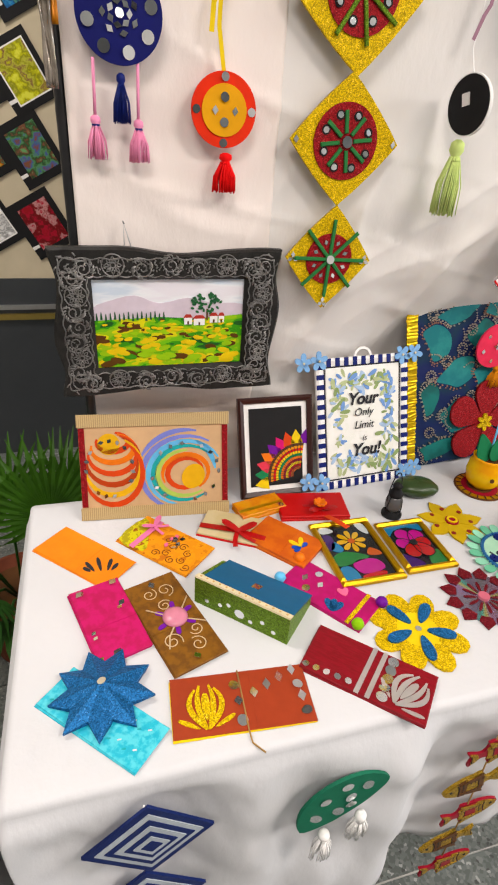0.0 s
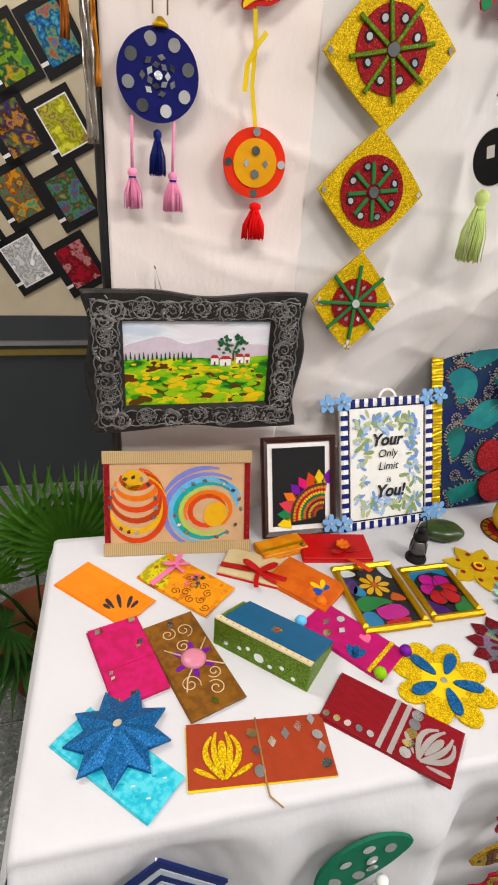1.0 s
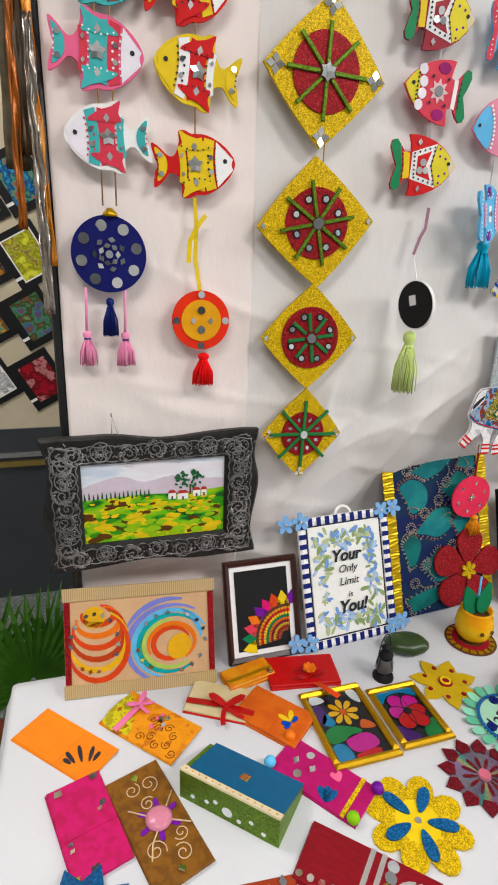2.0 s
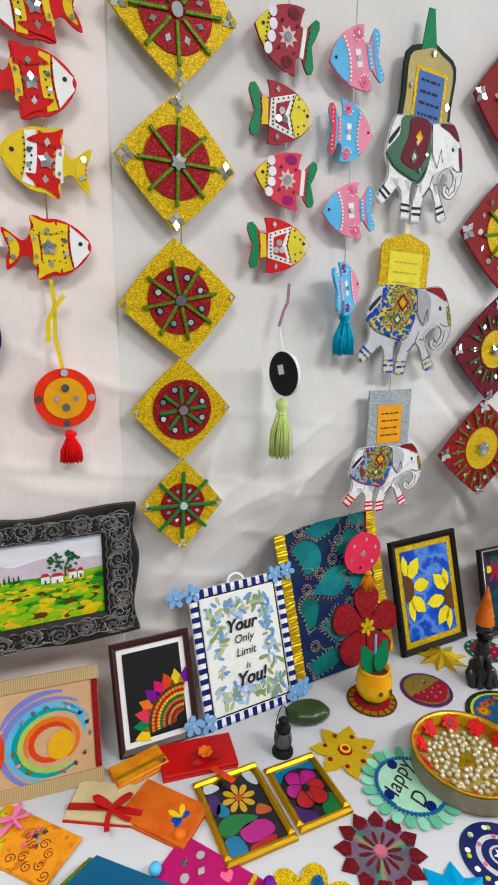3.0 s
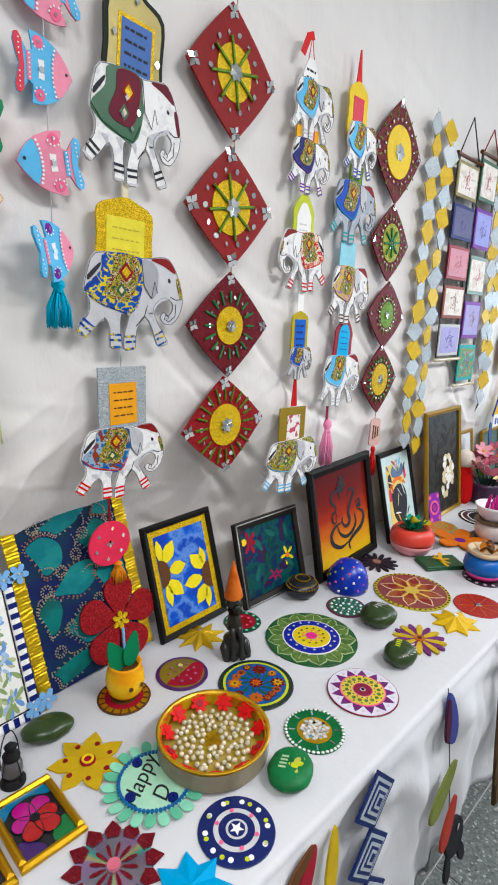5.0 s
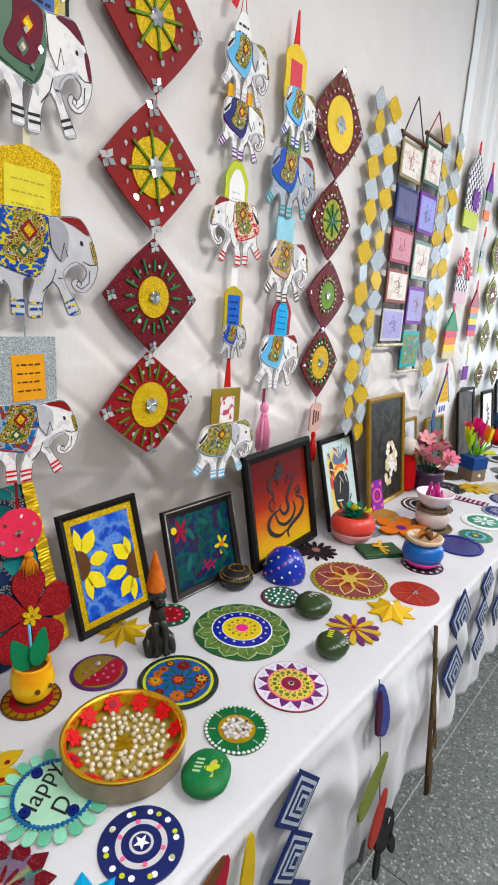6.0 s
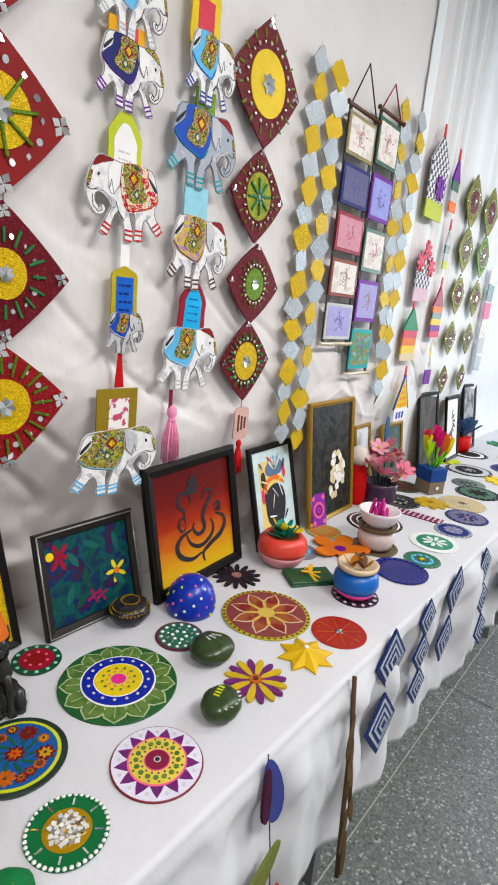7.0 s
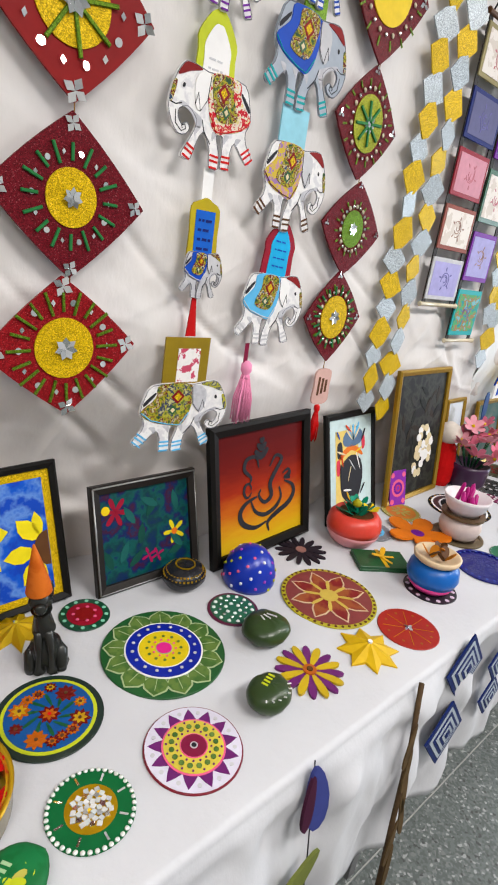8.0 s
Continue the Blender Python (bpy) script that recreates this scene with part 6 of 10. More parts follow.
put("hanging_loop", ring(0.017, 0.022, 0.006, 24, radians(-10), radians(190)), WHITE, th, turn(0, w / 2 - 0.0, h - 0.002, 0.002))

# sari cloth panel with pink disc and red flower in front
sp = thing("fabric_panel", lean_pose(0.272, -0.003, 0, 14.2, TOP, 4.0), "printed blue and teal silk panel with crinkled gold borders", "fabric panel")
SW, SH = 0.278, 0.388
put("silk", block(SW, SH, 0.006), mottled("paisley_silk", [(0.006, 0.01, 0.045), (0.008, 0.018, 0.075), (0.007, 0.03, 0.06), (0.008, 0.016, 0.08)], 9, 0.6, detail=1, hard=False), sp, turn(0, SW / 2, SH / 2, 0))
GFOIL = plain("gold_foil", (0.6, 0.42, 0.03), 0.3, 0.7, relief=0.6)
rnd = random.Random(8)


def crinkled_strip(w, h, n):
    """Foil strip pleated across its width."""
    v, f = [], []
    for i in range(n + 1):
        y = h * i / n
        for x in (-w / 2, 0.0, w / 2):
            v.append((x + rnd.uniform(-0.0015, 0.0015), y, (0.0016 if i % 2 else 0.001) + rnd.uniform(0, 0.0018)))
    m = len(v)
    v += [(x, y, 0.0) for x, y, z in v]
    for i in range(n):
        for k in (0, 1):
            a = 3 * i + k
            f += [(a, a + 1, a + 4, a + 3), (m + a, m + a + 3, m + a + 4, m + a + 1)]
        f += [(3 * i, 3 * i + 3, m + 3 * i + 3, m + 3 * i), (3 * i + 2, m + 3 * i + 2, m + 3 * i + 5, 3 * i + 5)]
    return v, f


for xx in (0.01, SW - 0.012):
    put("gold_border", joined("gold_border", [(*crinkled_strip(0.027, SH, 110), Matrix())]), GFOIL, sp, turn(0, xx, 0.0, 0.006))
BEAD = plain("bronze_bead", (0.4, 0.36, 0.3), 0.35, 0.5)
BEADP = plain("rust_thread", (0.28, 0.16, 0.12), 0.6)
SILKS = [mottled("teal_silk", [(0.006, 0.06, 0.06), (0.008, 0.1, 0.095), (0.012, 0.15, 0.14)], 14, 0.5, hard=False), mottled("sea_green_silk", [(0.02, 0.13, 0.14), (0.04, 0.22, 0.22), (0.02, 0.16, 0.18)], 18, 0.5, hard=False)]


def bead_row(pts, r=0.0022):
    return [(*extrude([(q[0] + a, q[1] + b) for q in circle(r, 6)], 0.002), Matrix()) for a, b in pts]


for i, (px, py, rx, ry, tilt_) in enumerate(((0.13, 0.35, 0.05, 0.02, 10), (0.075, 0.29, 0.03, 0.05, 25), (0.2, 0.29, 0.04, 0.036, -20), (0.135, 0.215, 0.05, 0.028, 15), (0.06, 0.16, 0.022, 0.04, 5), (0.215, 0.195, 0.036, 0.04, 30), (0.13, 0.11, 0.036, 0.034, -15), (0.2, 0.075, 0.05, 0.03, 12), (0.085, 0.035, 0.05, 0.024, 8), (0.225, 0.355, 0.025, 0.022, 0))):
    t_ = radians(tilt_)
    ph = 1.7 * i
    shape = [((rx * (1 + 0.22 * math.sin(3 * a + ph)) * math.cos(a)), (ry * (1 + 0.2 * math.sin(2 * a + ph)) * math.sin(a))) for a in span(0, 6.1, 30)]
    shape = [(x * math.cos(t_) - y * math.sin(t_), x * math.sin(t_) + y * math.cos(t_)) for x, y in shape]
    shape = [(min(SW - 0.03 - px, max(0.028 - px, x)), min(SH - 0.004 - py, max(0.004 - py, y))) for x, y in shape]
    put("silk_patch", slab(shape, 0.0008), SILKS[i % 2 if i % 3 else 1], sp, turn(0, px, py, 0.006 + 0.0001 * i))
    outer = [(x * 1.1, y * 1.12) for x, y in shape[2:24]]
    outer = [(x, y) for x, y in outer if 0.03 < px + x < SW - 0.03 and 0.006 < py + y < SH - 0.006]
    put("embroidery", joined("embroidery", bead_row(outer, 0.0021) + bead_row([(x * 1.12, y * 1.12) for x, y in outer[2:-3] if 0.03 < px + x * 1.12 < SW - 0.03], 0.0016)), (BEAD, BEADP)[i % 2], sp, turn(0, px, py, 0.0072), kind="stuff")
for i, (px, py) in enumerate(((0.06, 0.352), (0.165, 0.31), (0.235, 0.325), (0.1, 0.245), (0.19, 0.235), (0.06, 0.215), (0.17, 0.155), (0.095, 0.12), (0.06, 0.08), (0.15, 0.05), (0.235, 0.13), (0.14, 0.27), (0.235, 0.04))):
    put("embroidery", joined("embroidery", bead_row([(0.012 * math.cos(a), 0.012 * math.sin(a)) for a in span(0, 5.76, 12)], 0.0021) + bead_row([(0.007 * math.cos(a), 0.007 * math.sin(a)) for a in span(0, 5.4, 7)], 0.0016) + bead_row([(0.012 + 0.02 * k, 0.012 + 0.03 * k * k - 0.012 * k) for k in span(0.1, 1, 7)], 0.0017)), BEAD, sp, turn(37 * i, px, py, 0.0076), kind="stuff")

pd = thing("paper_disc_hanging", wall_pose(0.463, 1.038, 0.036), "coral pink disc with mirrors and an orange tassel on a ribbon", "wall hanging")
ribbon(pd, CRIMSON, [(0.002, 0.05), (0.0, 0.13)], 0.006)
d = put("round_board", disc(0.052, 0.005, 36), plain("coral_pink_card", (0.72, 0.08, 0.13), 0.5), pd)
for i in range(6):
    a = radians(60 * i + 20)
    gem(d, 0.036 * math.cos(a), 0.036 * math.sin(a), 0.005, 0.006)
gem_cluster(d, 0, 0, 0.005, 0.005, 4)
tassel(pd, plain("amber_thread", (0.75, 0.3, 0.01), 0.8), 0.02, -0.05, -0.1, 0.042)

rf = thing("felt_flower", lean_pose(0.47, -0.012, 3, 14) @ turn(0, 0, 0.104, 0), "large dark red glitter flower leaning on a fabric panel", "paper flower")
for i in range(5):
    a = radians(72 * i + 18)
    put("petal", slab(rounded([(0.004, 0.004), (0.019, 0.03), (0.037, 0.062), (0.03, 0.09), (0, 0.103), (-0.03, 0.09), (-0.037, 0.062), (-0.019, 0.03), (-0.004, 0.004)], 3), 0.006), R_GLIT, rf, turn(72 * i - 8, 0, 0, 0.001 * (i % 2)))
for i in range(6):
    put("inner_petal", slab(petal_pts(0.022, 0.013), 0.004), Y_GLIT, rf, turn(60 * i, 0, 0, 0.008))

# sunflower painting
SUNW, SUNH = 0.218, 0.292
th, sh = picture("picture_frame", 0.571, -0.01, SUNW, SUNH, 0, 15, 0.015, BLKWOOD, "black frame with gold glitter mount and sunflowers on blue", mottled("blue_wash", [(0.012, 0.035, 0.24), (0.02, 0.07, 0.4), (0.04, 0.12, 0.52), (0.16, 0.28, 0.62), (0.025, 0.08, 0.42)], 16, hard=False), 0.016, mount_mat=Y_GLIT, roll=2.0)
SUNY = plain("sunflower_yellow_paint", (0.78, 0.66, 0.04))


def leaf_pts(L, W):
    """Pointed petal along +y."""
    return [(0, 0), (0.28 * W, 0.12 * L), (0.5 * W, 0.42 * L), (0.4 * W, 0.7 * L), (0, L), (-0.4 * W, 0.7 * L), (-0.5 * W, 0.42 * L), (-0.28 * W, 0.12 * L)]


sx_ = SUNW / 2 - 0.032
for side, cy, petals in ((-1, 0.02, ((4, 0.058), (-36, 0.062), (-88, 0.052), (-140, 0.062), (-176, 0.06))), (1, -0.028, ((6, 0.05), (40, 0.06), (92, 0.06), (138, 0.058), (172, 0.058)))):
    cx = side * sx_
    put("painted_seed_head", slab(arc(0, 0, 0.03, 0.036, -90, 90) if side < 0 else arc(0, 0, 0.03, 0.036, 90, 270), 0.0006), BROWN, sh, turn(0, cx, cy, 0.0022))
    for a, L in petals:
        edge = abs(a) < 10 or abs(a) > 170
        put("painted_petal", slab(leaf_pts(L, 0.022 if edge else 0.036), 0.0006), SUNY, sh, turn(a, cx - side * (0.012 if edge else 0.0), cy, 0.0016) @ turn(0, 0, 0.029, 0))

# dark floral painting in a beaded frame
th, sh = picture("picture_frame", 0.834, -0.034, 0.264, 0.24, 0, 15, 0.02, plain("dark_pewter_frame", (0.02, 0.017, 0.015), 0.42, 0.2), "dark pewter frame with beaded edge and a night garden painting", mottled("night_garden_oil", [(0.003, 0.014, 0.05), (0.004, 0.025, 0.08), (0.006, 0.04, 0.05), (0.012, 0.08, 0.07), (0.006, 0.02, 0.09), (0.05, 0.012, 0.03), (0.006, 0.03, 0.09)], 17, 0.35, detail=6, hard=False), 0, 0.018, SILVER)
for cx, cy, mt, n, L in ((-0.075, 0.055, plain("dark_red_oil", (0.26, 0.02, 0.04)), 6, 0.034), (0.07, -0.02, plain("daffodil_oil", (0.7, 0.6, 0.08)), 5, 0.03), (-0.0, -0.06, plain("dark_rose_oil", (0.3, 0.02, 0.09)), 4, 0.02), (0.022, -0.064, plain("dark_rose_oil", (0.3, 0.02, 0.09)), 4, 0.018)):
    for i in range(n):
        put("painted_petal", slab(petal_pts(L, L * 0.42), 0.0006), mt, sh, turn(360 * i / n + 20, cx, cy, 0.0016))
put("painted_centre", disc(0.008, 0.0008, 12), ORANGE, sh, turn(0, 0.07, -0.02, 0.0024))
put("painted_centre", disc(0.01, 0.0008, 12), YELLOW, sh, turn(0, -0.098, 0.062, 0.0024))
for i, (bx, by, a) in enumerate(((-0.09, -0.07, 20), (-0.07, -0.06, -25), (-0.05, -0.075, -50), (-0.03, 0.02, 30), (0.0, 0.03, -35), (0.03, 0.05, 60), (0.05, -0.07, -70), (0.08, 0.03, 10), (-0.02, -0.03, -10), (0.09, -0.06, 40))):
    put("painted_leaf", slab(leaf_pts(0.05, 0.018), 0.0006), (plain("dark_leaf_oil", (0.01, 0.06, 0.045)), plain("sea_leaf_oil", (0.02, 0.1, 0.09)))[i % 2], sh, turn(a, bx, by, 0.0016 + 0.00005 * i))

# black frame with calligraphic line motif on red to yellow ground
th, sh = picture("picture_frame", 1.108, -0.074, 0.35, 0.35, 2, 10, 0.026, BLKWOOD, "black frame with black line motif on a red to yellow ground", graded("sunset_lacquer", [(0.0, (0.62, 0.46, 0.006)), (0.22, (0.6, 0.3, 0.005)), (0.42, (0.46, 0.1, 0.004)), (0.58, (0.3, 0.02, 0.003)), (0.8, (0.13, 0.005, 0.003)), (1.0, (0.09, 0.003, 0.003))], -0.15, 0.15), 0, 0.02, roll=2.0)


def soft_line(pts):
    """Open curve drawn smoothly through the given places."""
    P = [pts[0]] + list(pts) + [pts[-1]]
    return [tuple(0.5 * (2 * P[i][k] + (P[i + 1][k] - P[i - 1][k]) * t + (2 * P[i - 1][k] - 5 * P[i][k] + 4 * P[i + 1][k] - P[i + 2][k]) * t * t + (3 * P[i][k] - P[i - 1][k] - 3 * P[i + 1][k] + P[i + 2][k]) * t ** 3) for k in (0, 1)) for i in range(1, len(P) - 2) for t in (0, 0.25, 0.5, 0.75)] + [pts[-1]]


for pts, w in (([(-0.024, 0.086), (-0.005, 0.07), (0.018, 0.086)], 0.014), ([(-0.016, 0.1), (-0.003, 0.088), (0.012, 0.1)], 0.012), ([(-0.006, 0.112), (-0.002, 0.104), (0.005, 0.112)], 0.01),
               ([(-0.012, 0.045), (-0.02, 0.07), (-0.048, 0.07), (-0.056, 0.048), (-0.036, 0.026), (-0.042, 0.012)], 0.008),
               ([(0.024, 0.041), (0.042, 0.063), (0.063, 0.052), (0.042, 0.026), (0.024, 0.0), (0.028, -0.03), (0.006, -0.041), (-0.012, -0.022), (-0.006, -0.008)], 0.01),
               ([(-0.018, -0.022), (-0.054, -0.031), (-0.071, -0.052), (-0.06, -0.078), (-0.024, -0.095), (0.012, -0.089)], 0.011),
               ([(-0.036, -0.03), (-0.024, -0.056), (0.006, -0.071), (0.04, -0.063), (0.06, -0.041), (0.054, -0.015)], 0.009),
               ([(0.072, -0.004), (0.099, -0.019), (0.104, -0.041), (0.084, -0.063), (0.042, -0.078), (0.016, -0.093), (0.02, -0.115)], 0.011),
               ([(0.066, 0.015), (0.084, 0.022), (0.09, 0.011), (0.072, 0.004), (0.092, -0.002)], 0.007)):
    flat_stroke(sh, INK, [(1.12 * a, 1.12 * b) for a, b in soft_line(pts)], w * 1.35, 0.0026)
flat_stroke(sh, INK, arc(-0.052, -0.002, 0.013, 0.018, 0, 340), 0.008, 0.0026)

# black frame, white mount, bold figure-free poster shapes
th, sh = picture("picture_frame", 1.545, -0.062, 0.262, 0.33, 4, 14, 0.018, BLKWOOD, "black frame with pale mount and bold black and yellow abstract print", plain("pale_aqua_print", (0.6, 0.72, 0.72)), 0)
put("print_shape", block(0.12, 0.22, 0.0005), plain("straw_print", (0.75, 0.58, 0.22)), sh, turn(0, -0.02, 0, 0.0016))
for pts, mt in (([(-0.05, -0.09), (0.02, -0.12), (0.06, -0.05), (0.05, 0.01), (0, 0.03), (-0.05, 0.0)], INK), ([(-0.06, 0.02), (0, 0.045), (0.06, 0.02), (0.05, 0.04), (0, 0.062), (-0.055, 0.04)], ORANGE), ([(-0.03, 0.06), (0.045, 0.06), (0.06, 0.095), (0.01, 0.12), (-0.04, 0.09)], plain("slate_print", (0.12, 0.18, 0.28))), ([(-0.07, 0.03), (-0.045, 0.03), (-0.05, 0.075), (-0.07, 0.07)], INK), ([(-0.075, -0.02), (-0.06, -0.02), (-0.06, 0.02), (-0.075, 0.02)], CORAL), ([(0.06, 0.04), (0.075, 0.05), (0.07, 0.09), (0.058, 0.07)], CORAL)):
    put("print_shape", slab(rounded(pts, 3), 0.0006), mt, sh, turn(0, 0, 0, 0.0022))
for i in range(7):
    put("print_shape", slab(petal_pts(0.05, 0.012), 0.0005), (CREAM, SKY)[i % 2], sh, turn(-45 + 15 * i, 0.01, 0.075, 0.003))

for i, (px, py, a, L, w, mt) in enumerate(((-0.03, 0.035, 70, 0.05, 0.007, CREAM), (0.02, 0.035, -70, 0.04, 0.007, YELLOW), (-0.045, 0.0, 10, 0.04, 0.008, VERM), (0.045, -0.02, 20, 0.06, 0.006, WHITE), (0.02, -0.02, 40, 0.05, 0.005, GREY), (-0.02, -0.05, -20, 0.05, 0.006, CREAM), (0.0, -0.08, 80, 0.045, 0.008, WHITE), (-0.055, -0.06, 0, 0.07, 0.012, INK), (0.055, 0.07, -30, 0.04, 0.01, INK), (0.0, 0.1, 50, 0.04, 0.008, VERM), (0.03, 0.1, -20, 0.03, 0.008, SKY), (-0.06, 0.085, 30, 0.03, 0.008, BLUE), (-0.01, -0.11, 30, 0.035, 0.01, OCH), (0.045, -0.1, -40, 0.04, 0.009, INK))):
    put("print_shape", slab(petal_pts(L, w), 0.0005), mt, sh, turn(a, px, py, 0.0036 + 0.00003 * i))

# tall gilt frame with dark still life of pale blooms
th, sh = picture("picture_frame", 1.83, -0.062, 0.34, 0.45, 2, 7, 0.018, plain("antique_gilt", (0.38, 0.24, 0.06), 0.4, 0.6), "antique gilt frame with a dark still life of pale blooms", mottled("dark_still_life", [(0.003, 0.003, 0.003), (0.006, 0.006, 0.005), (0.03, 0.03, 0.022), (0.007, 0.006, 0.005)], 18, 0.55, hard=False), 0, 0.016)
rnd = random.Random(5)
for i in range(34):
    a, k = rnd.uniform(0, 6.28), math.sqrt(rnd.random())
    put("painted_bloom", disc(0.013, 0.0009, 10, 0.016), (CREAM, WHITE)[i % 2], sh, turn(rnd.uniform(0, 90), 0.035 + 0.062 * k * math.cos(a), -0.06 + 0.085 * k * math.sin(a), 0.0026 + 0.00002 * i))
for i in range(26):
    a, px, py = rnd.uniform(-80, 80), rnd.uniform(-0.1, 0.1), rnd.uniform(-0.12, 0.14)
    put("painted_leaf", slab(leaf_pts(0.06, 0.02), 0.0005), (plain("grey_leaf_oil", (0.01, 0.011, 0.008)), plain("umber_leaf_oil", (0.022, 0.015, 0.008)), plain("smoke_leaf_oil", (0.032, 0.03, 0.026)))[i % 3], sh, turn(a, px, py, 0.0016 + 0.00002 * i))

for x, y, w, h, lean, b, mt, lab, inner in ((2.27, -0.01, 0.15, 0.31, 8, 0.014, plain("antique_gilt", (0.38, 0.24, 0.06)), "small gilt frame with a pale sky picture", mottled("pale_sky_picture", [(0.5, 0.58, 0.66), (0.62, 0.66, 0.7), (0.4, 0.42, 0.4)], 10, hard=False)),
                                            (2.52, -0.01, 0.25, 0.285, 8, 0.018, plain("antique_gilt", (0.38, 0.24, 0.06)), "gilt frame with a dark green landscape", mottled("dark_landscape", [(0.02, 0.06, 0.05), (0.05, 0.1, 0.09), (0.1, 0.12, 0.1)], 12, hard=False)),
                                            (2.9, -0.03, 0.3, 0.41, 8, 0.025, BLKWOOD, "black frame with a dark floral picture", mottled("dark_floral_picture", [(0.015, 0.014, 0.013), (0.03, 0.03, 0.026), (0.07, 0.06, 0.05)], 18, hard=False)),
                                            (3.24, -0.05, 0.24, 0.37, 8, 0.02, BLKWOOD, "black frame with white mount and a small plant print", WHITE),
                                            (3.58, -0.03, 0.28, 0.42, 8, 0.025, BLKWOOD, "black frame with grey picture", mottled("grey_picture", [(0.2, 0.22, 0.23), (0.35, 0.36, 0.36), (0.1, 0.1, 0.1)], 14, hard=False))):
    th, sh = picture("picture_frame", x, y, w, h, 2, lean, b, mt, lab, inner)
    if inner is WHITE:
        for i in range(12):
            put("printed_leaf", slab(petal_pts(0.05, 0.02), 0.0006), (BROWN, DGREEN)[i % 2], sh, turn(30 * i, 0.01 * math.sin(i), -0.07 + 0.012 * i, 0.0016 + 0.00005 * i))

sb = thing("card_tag", lean_pose(1.855, -0.075, -8, 14), "purple card with pink printed pattern leaning on a frame", "card")
k = put("card", block(0.075, 0.12, 0.003), plain("violet_card", (0.24, 0.06, 0.36)), sb, turn(0, 0.0375, 0.06, 0))
for r, mt in ((0.03, PINK), (0.02, PURPLE), (0.011, CORAL)):
    put("printed_ring", ring(r * 0.7, r, 0.0006, 20), mt, k, turn(0, 0, 0, 0.003))
for sx in (-0.027, 0.027):
    for sy in (-0.045, 0.045):
        put("printed_corner", disc(0.009, 0.0006, 10), PINK, k, turn(0, sx, sy, 0.003))

# ---- things lying on the table ----
def on_table(name, x, y, deg, label, category, group="", z=TOP):
    return thing(name, pose(x, y, z, 0, 0, deg), label, category, group)


def envelope(x, y, deg, L, W, H, mat, label, z=TOP, flap=True, lining=None, tilt=0.0):
    """Money envelope: two sheets, a flap fold and slightly soft edges. Returns the thing and its cover."""
    th = thing("gift_envelope", pose(x, y, z, tilt, 0, deg), label, "gift envelope", "gift envelopes")
    put("back_sheet", block(L, W, H * 0.5, 0.0008), lining or mat, th, turn(0.6, -0.001, -0.0015))
    cover = put("cover", block(L, W, H * 0.5, 0.0012), mat, th, turn(0, 0, 0, H * 0.5))
    if flap:
        put("flap_fold", block(L * 0.004, W * 0.98, 0.0006), mat, th, turn(0, L * 0.08, 0, H))
    return th, cover


def bow(parent, mat, x, y, z, s, deg=0.0):
    """Loops and tails of ribbon round a knot."""
    b = put("bow_knot", lathe([(s * 0.08, 0), (s * 0.16, s * 0.06), (s * 0.08, s * 0.14)], 10), mat, parent, turn(deg, x, y, z))
    loops = []
    for a in (25, 155, 250, 310):
        q = radians(a)
        L = s * (0.75 if a < 200 else 0.9)
        pts = []
        for i in range(9):
            t = i / 8
            if a < 200:
                r = L * math.sin(math.pi * t)
                w = 0.32 * (t - 0.5) * 2
                pts.append((r * math.cos(q + w), r * math.sin(q + w), s * 0.1 + s * 0.22 * math.sin(math.pi * t)))
            else:
                pts.append((L * t * math.cos(q + 0.3 * t), L * t * math.sin(q + 0.3 * t), s * 0.1 * (1 - t)))
        loops.append(pts)
    for pts in loops:
        ribbon(b, mat, pts, s * 0.2, "bow_loop")
    return b


def curl(parent, mat, pts, r=0.0009, z=0.004):
    put("thread_curl", tubes("thread_curl", [[(a, b, z) for a, b in pts]], r, 4), mat, parent)


def curly(cx, cy, r, a0, s=1, turns=1.4):
    return [(cx + r * (1 - 0.8 * i / 20) * math.cos(a0 + s * turns * 6.283 * i / 20), cy + r * (1 - 0.8 * i / 20) * math.sin(a0 + s * turns * 6.283 * i / 20)) for i in range(21)]


def lotus(parent, mat, x, y, z, k, deg=0.0):
    """Bud of curved petals closing round a pointed one."""
    m = turn(deg, x, y, z)
    for side in (-1, 1):
        for w, h, t in ((0.013, 0.028, 0.008), (0.027, 0.022, 0.008)):
            pts = [(side * k * w * math.sin(math.pi * (0.04 + 0.8 * q / 9)) * (0.55 + 0.45 * q / 9), k * (-0.036 + (0.036 + h) * (q / 9) ** 1.1)) for q in range(10)]
            ob = flat_stroke(parent, mat, pts, t * k, 0.0, "lotus_petal")
            ob.matrix_basis = m @ turn(0, 0, 0, 0.00004 * w * 1000)
    for dx, rot in ((-0.01, 62), (0.01, -62)):
        ob = put("lotus_petal", slab(petal_pts(0.032 * k, 0.008 * k), 0.0008), mat, parent, m @ turn(rot, dx * k, -0.034 * k, 0.0))
    put("lotus_petal", slab(petal_pts(0.04 * k, 0.014 * k), 0.001), mat, parent, m @ turn(0, 0, -0.024 * k, 0.0004))


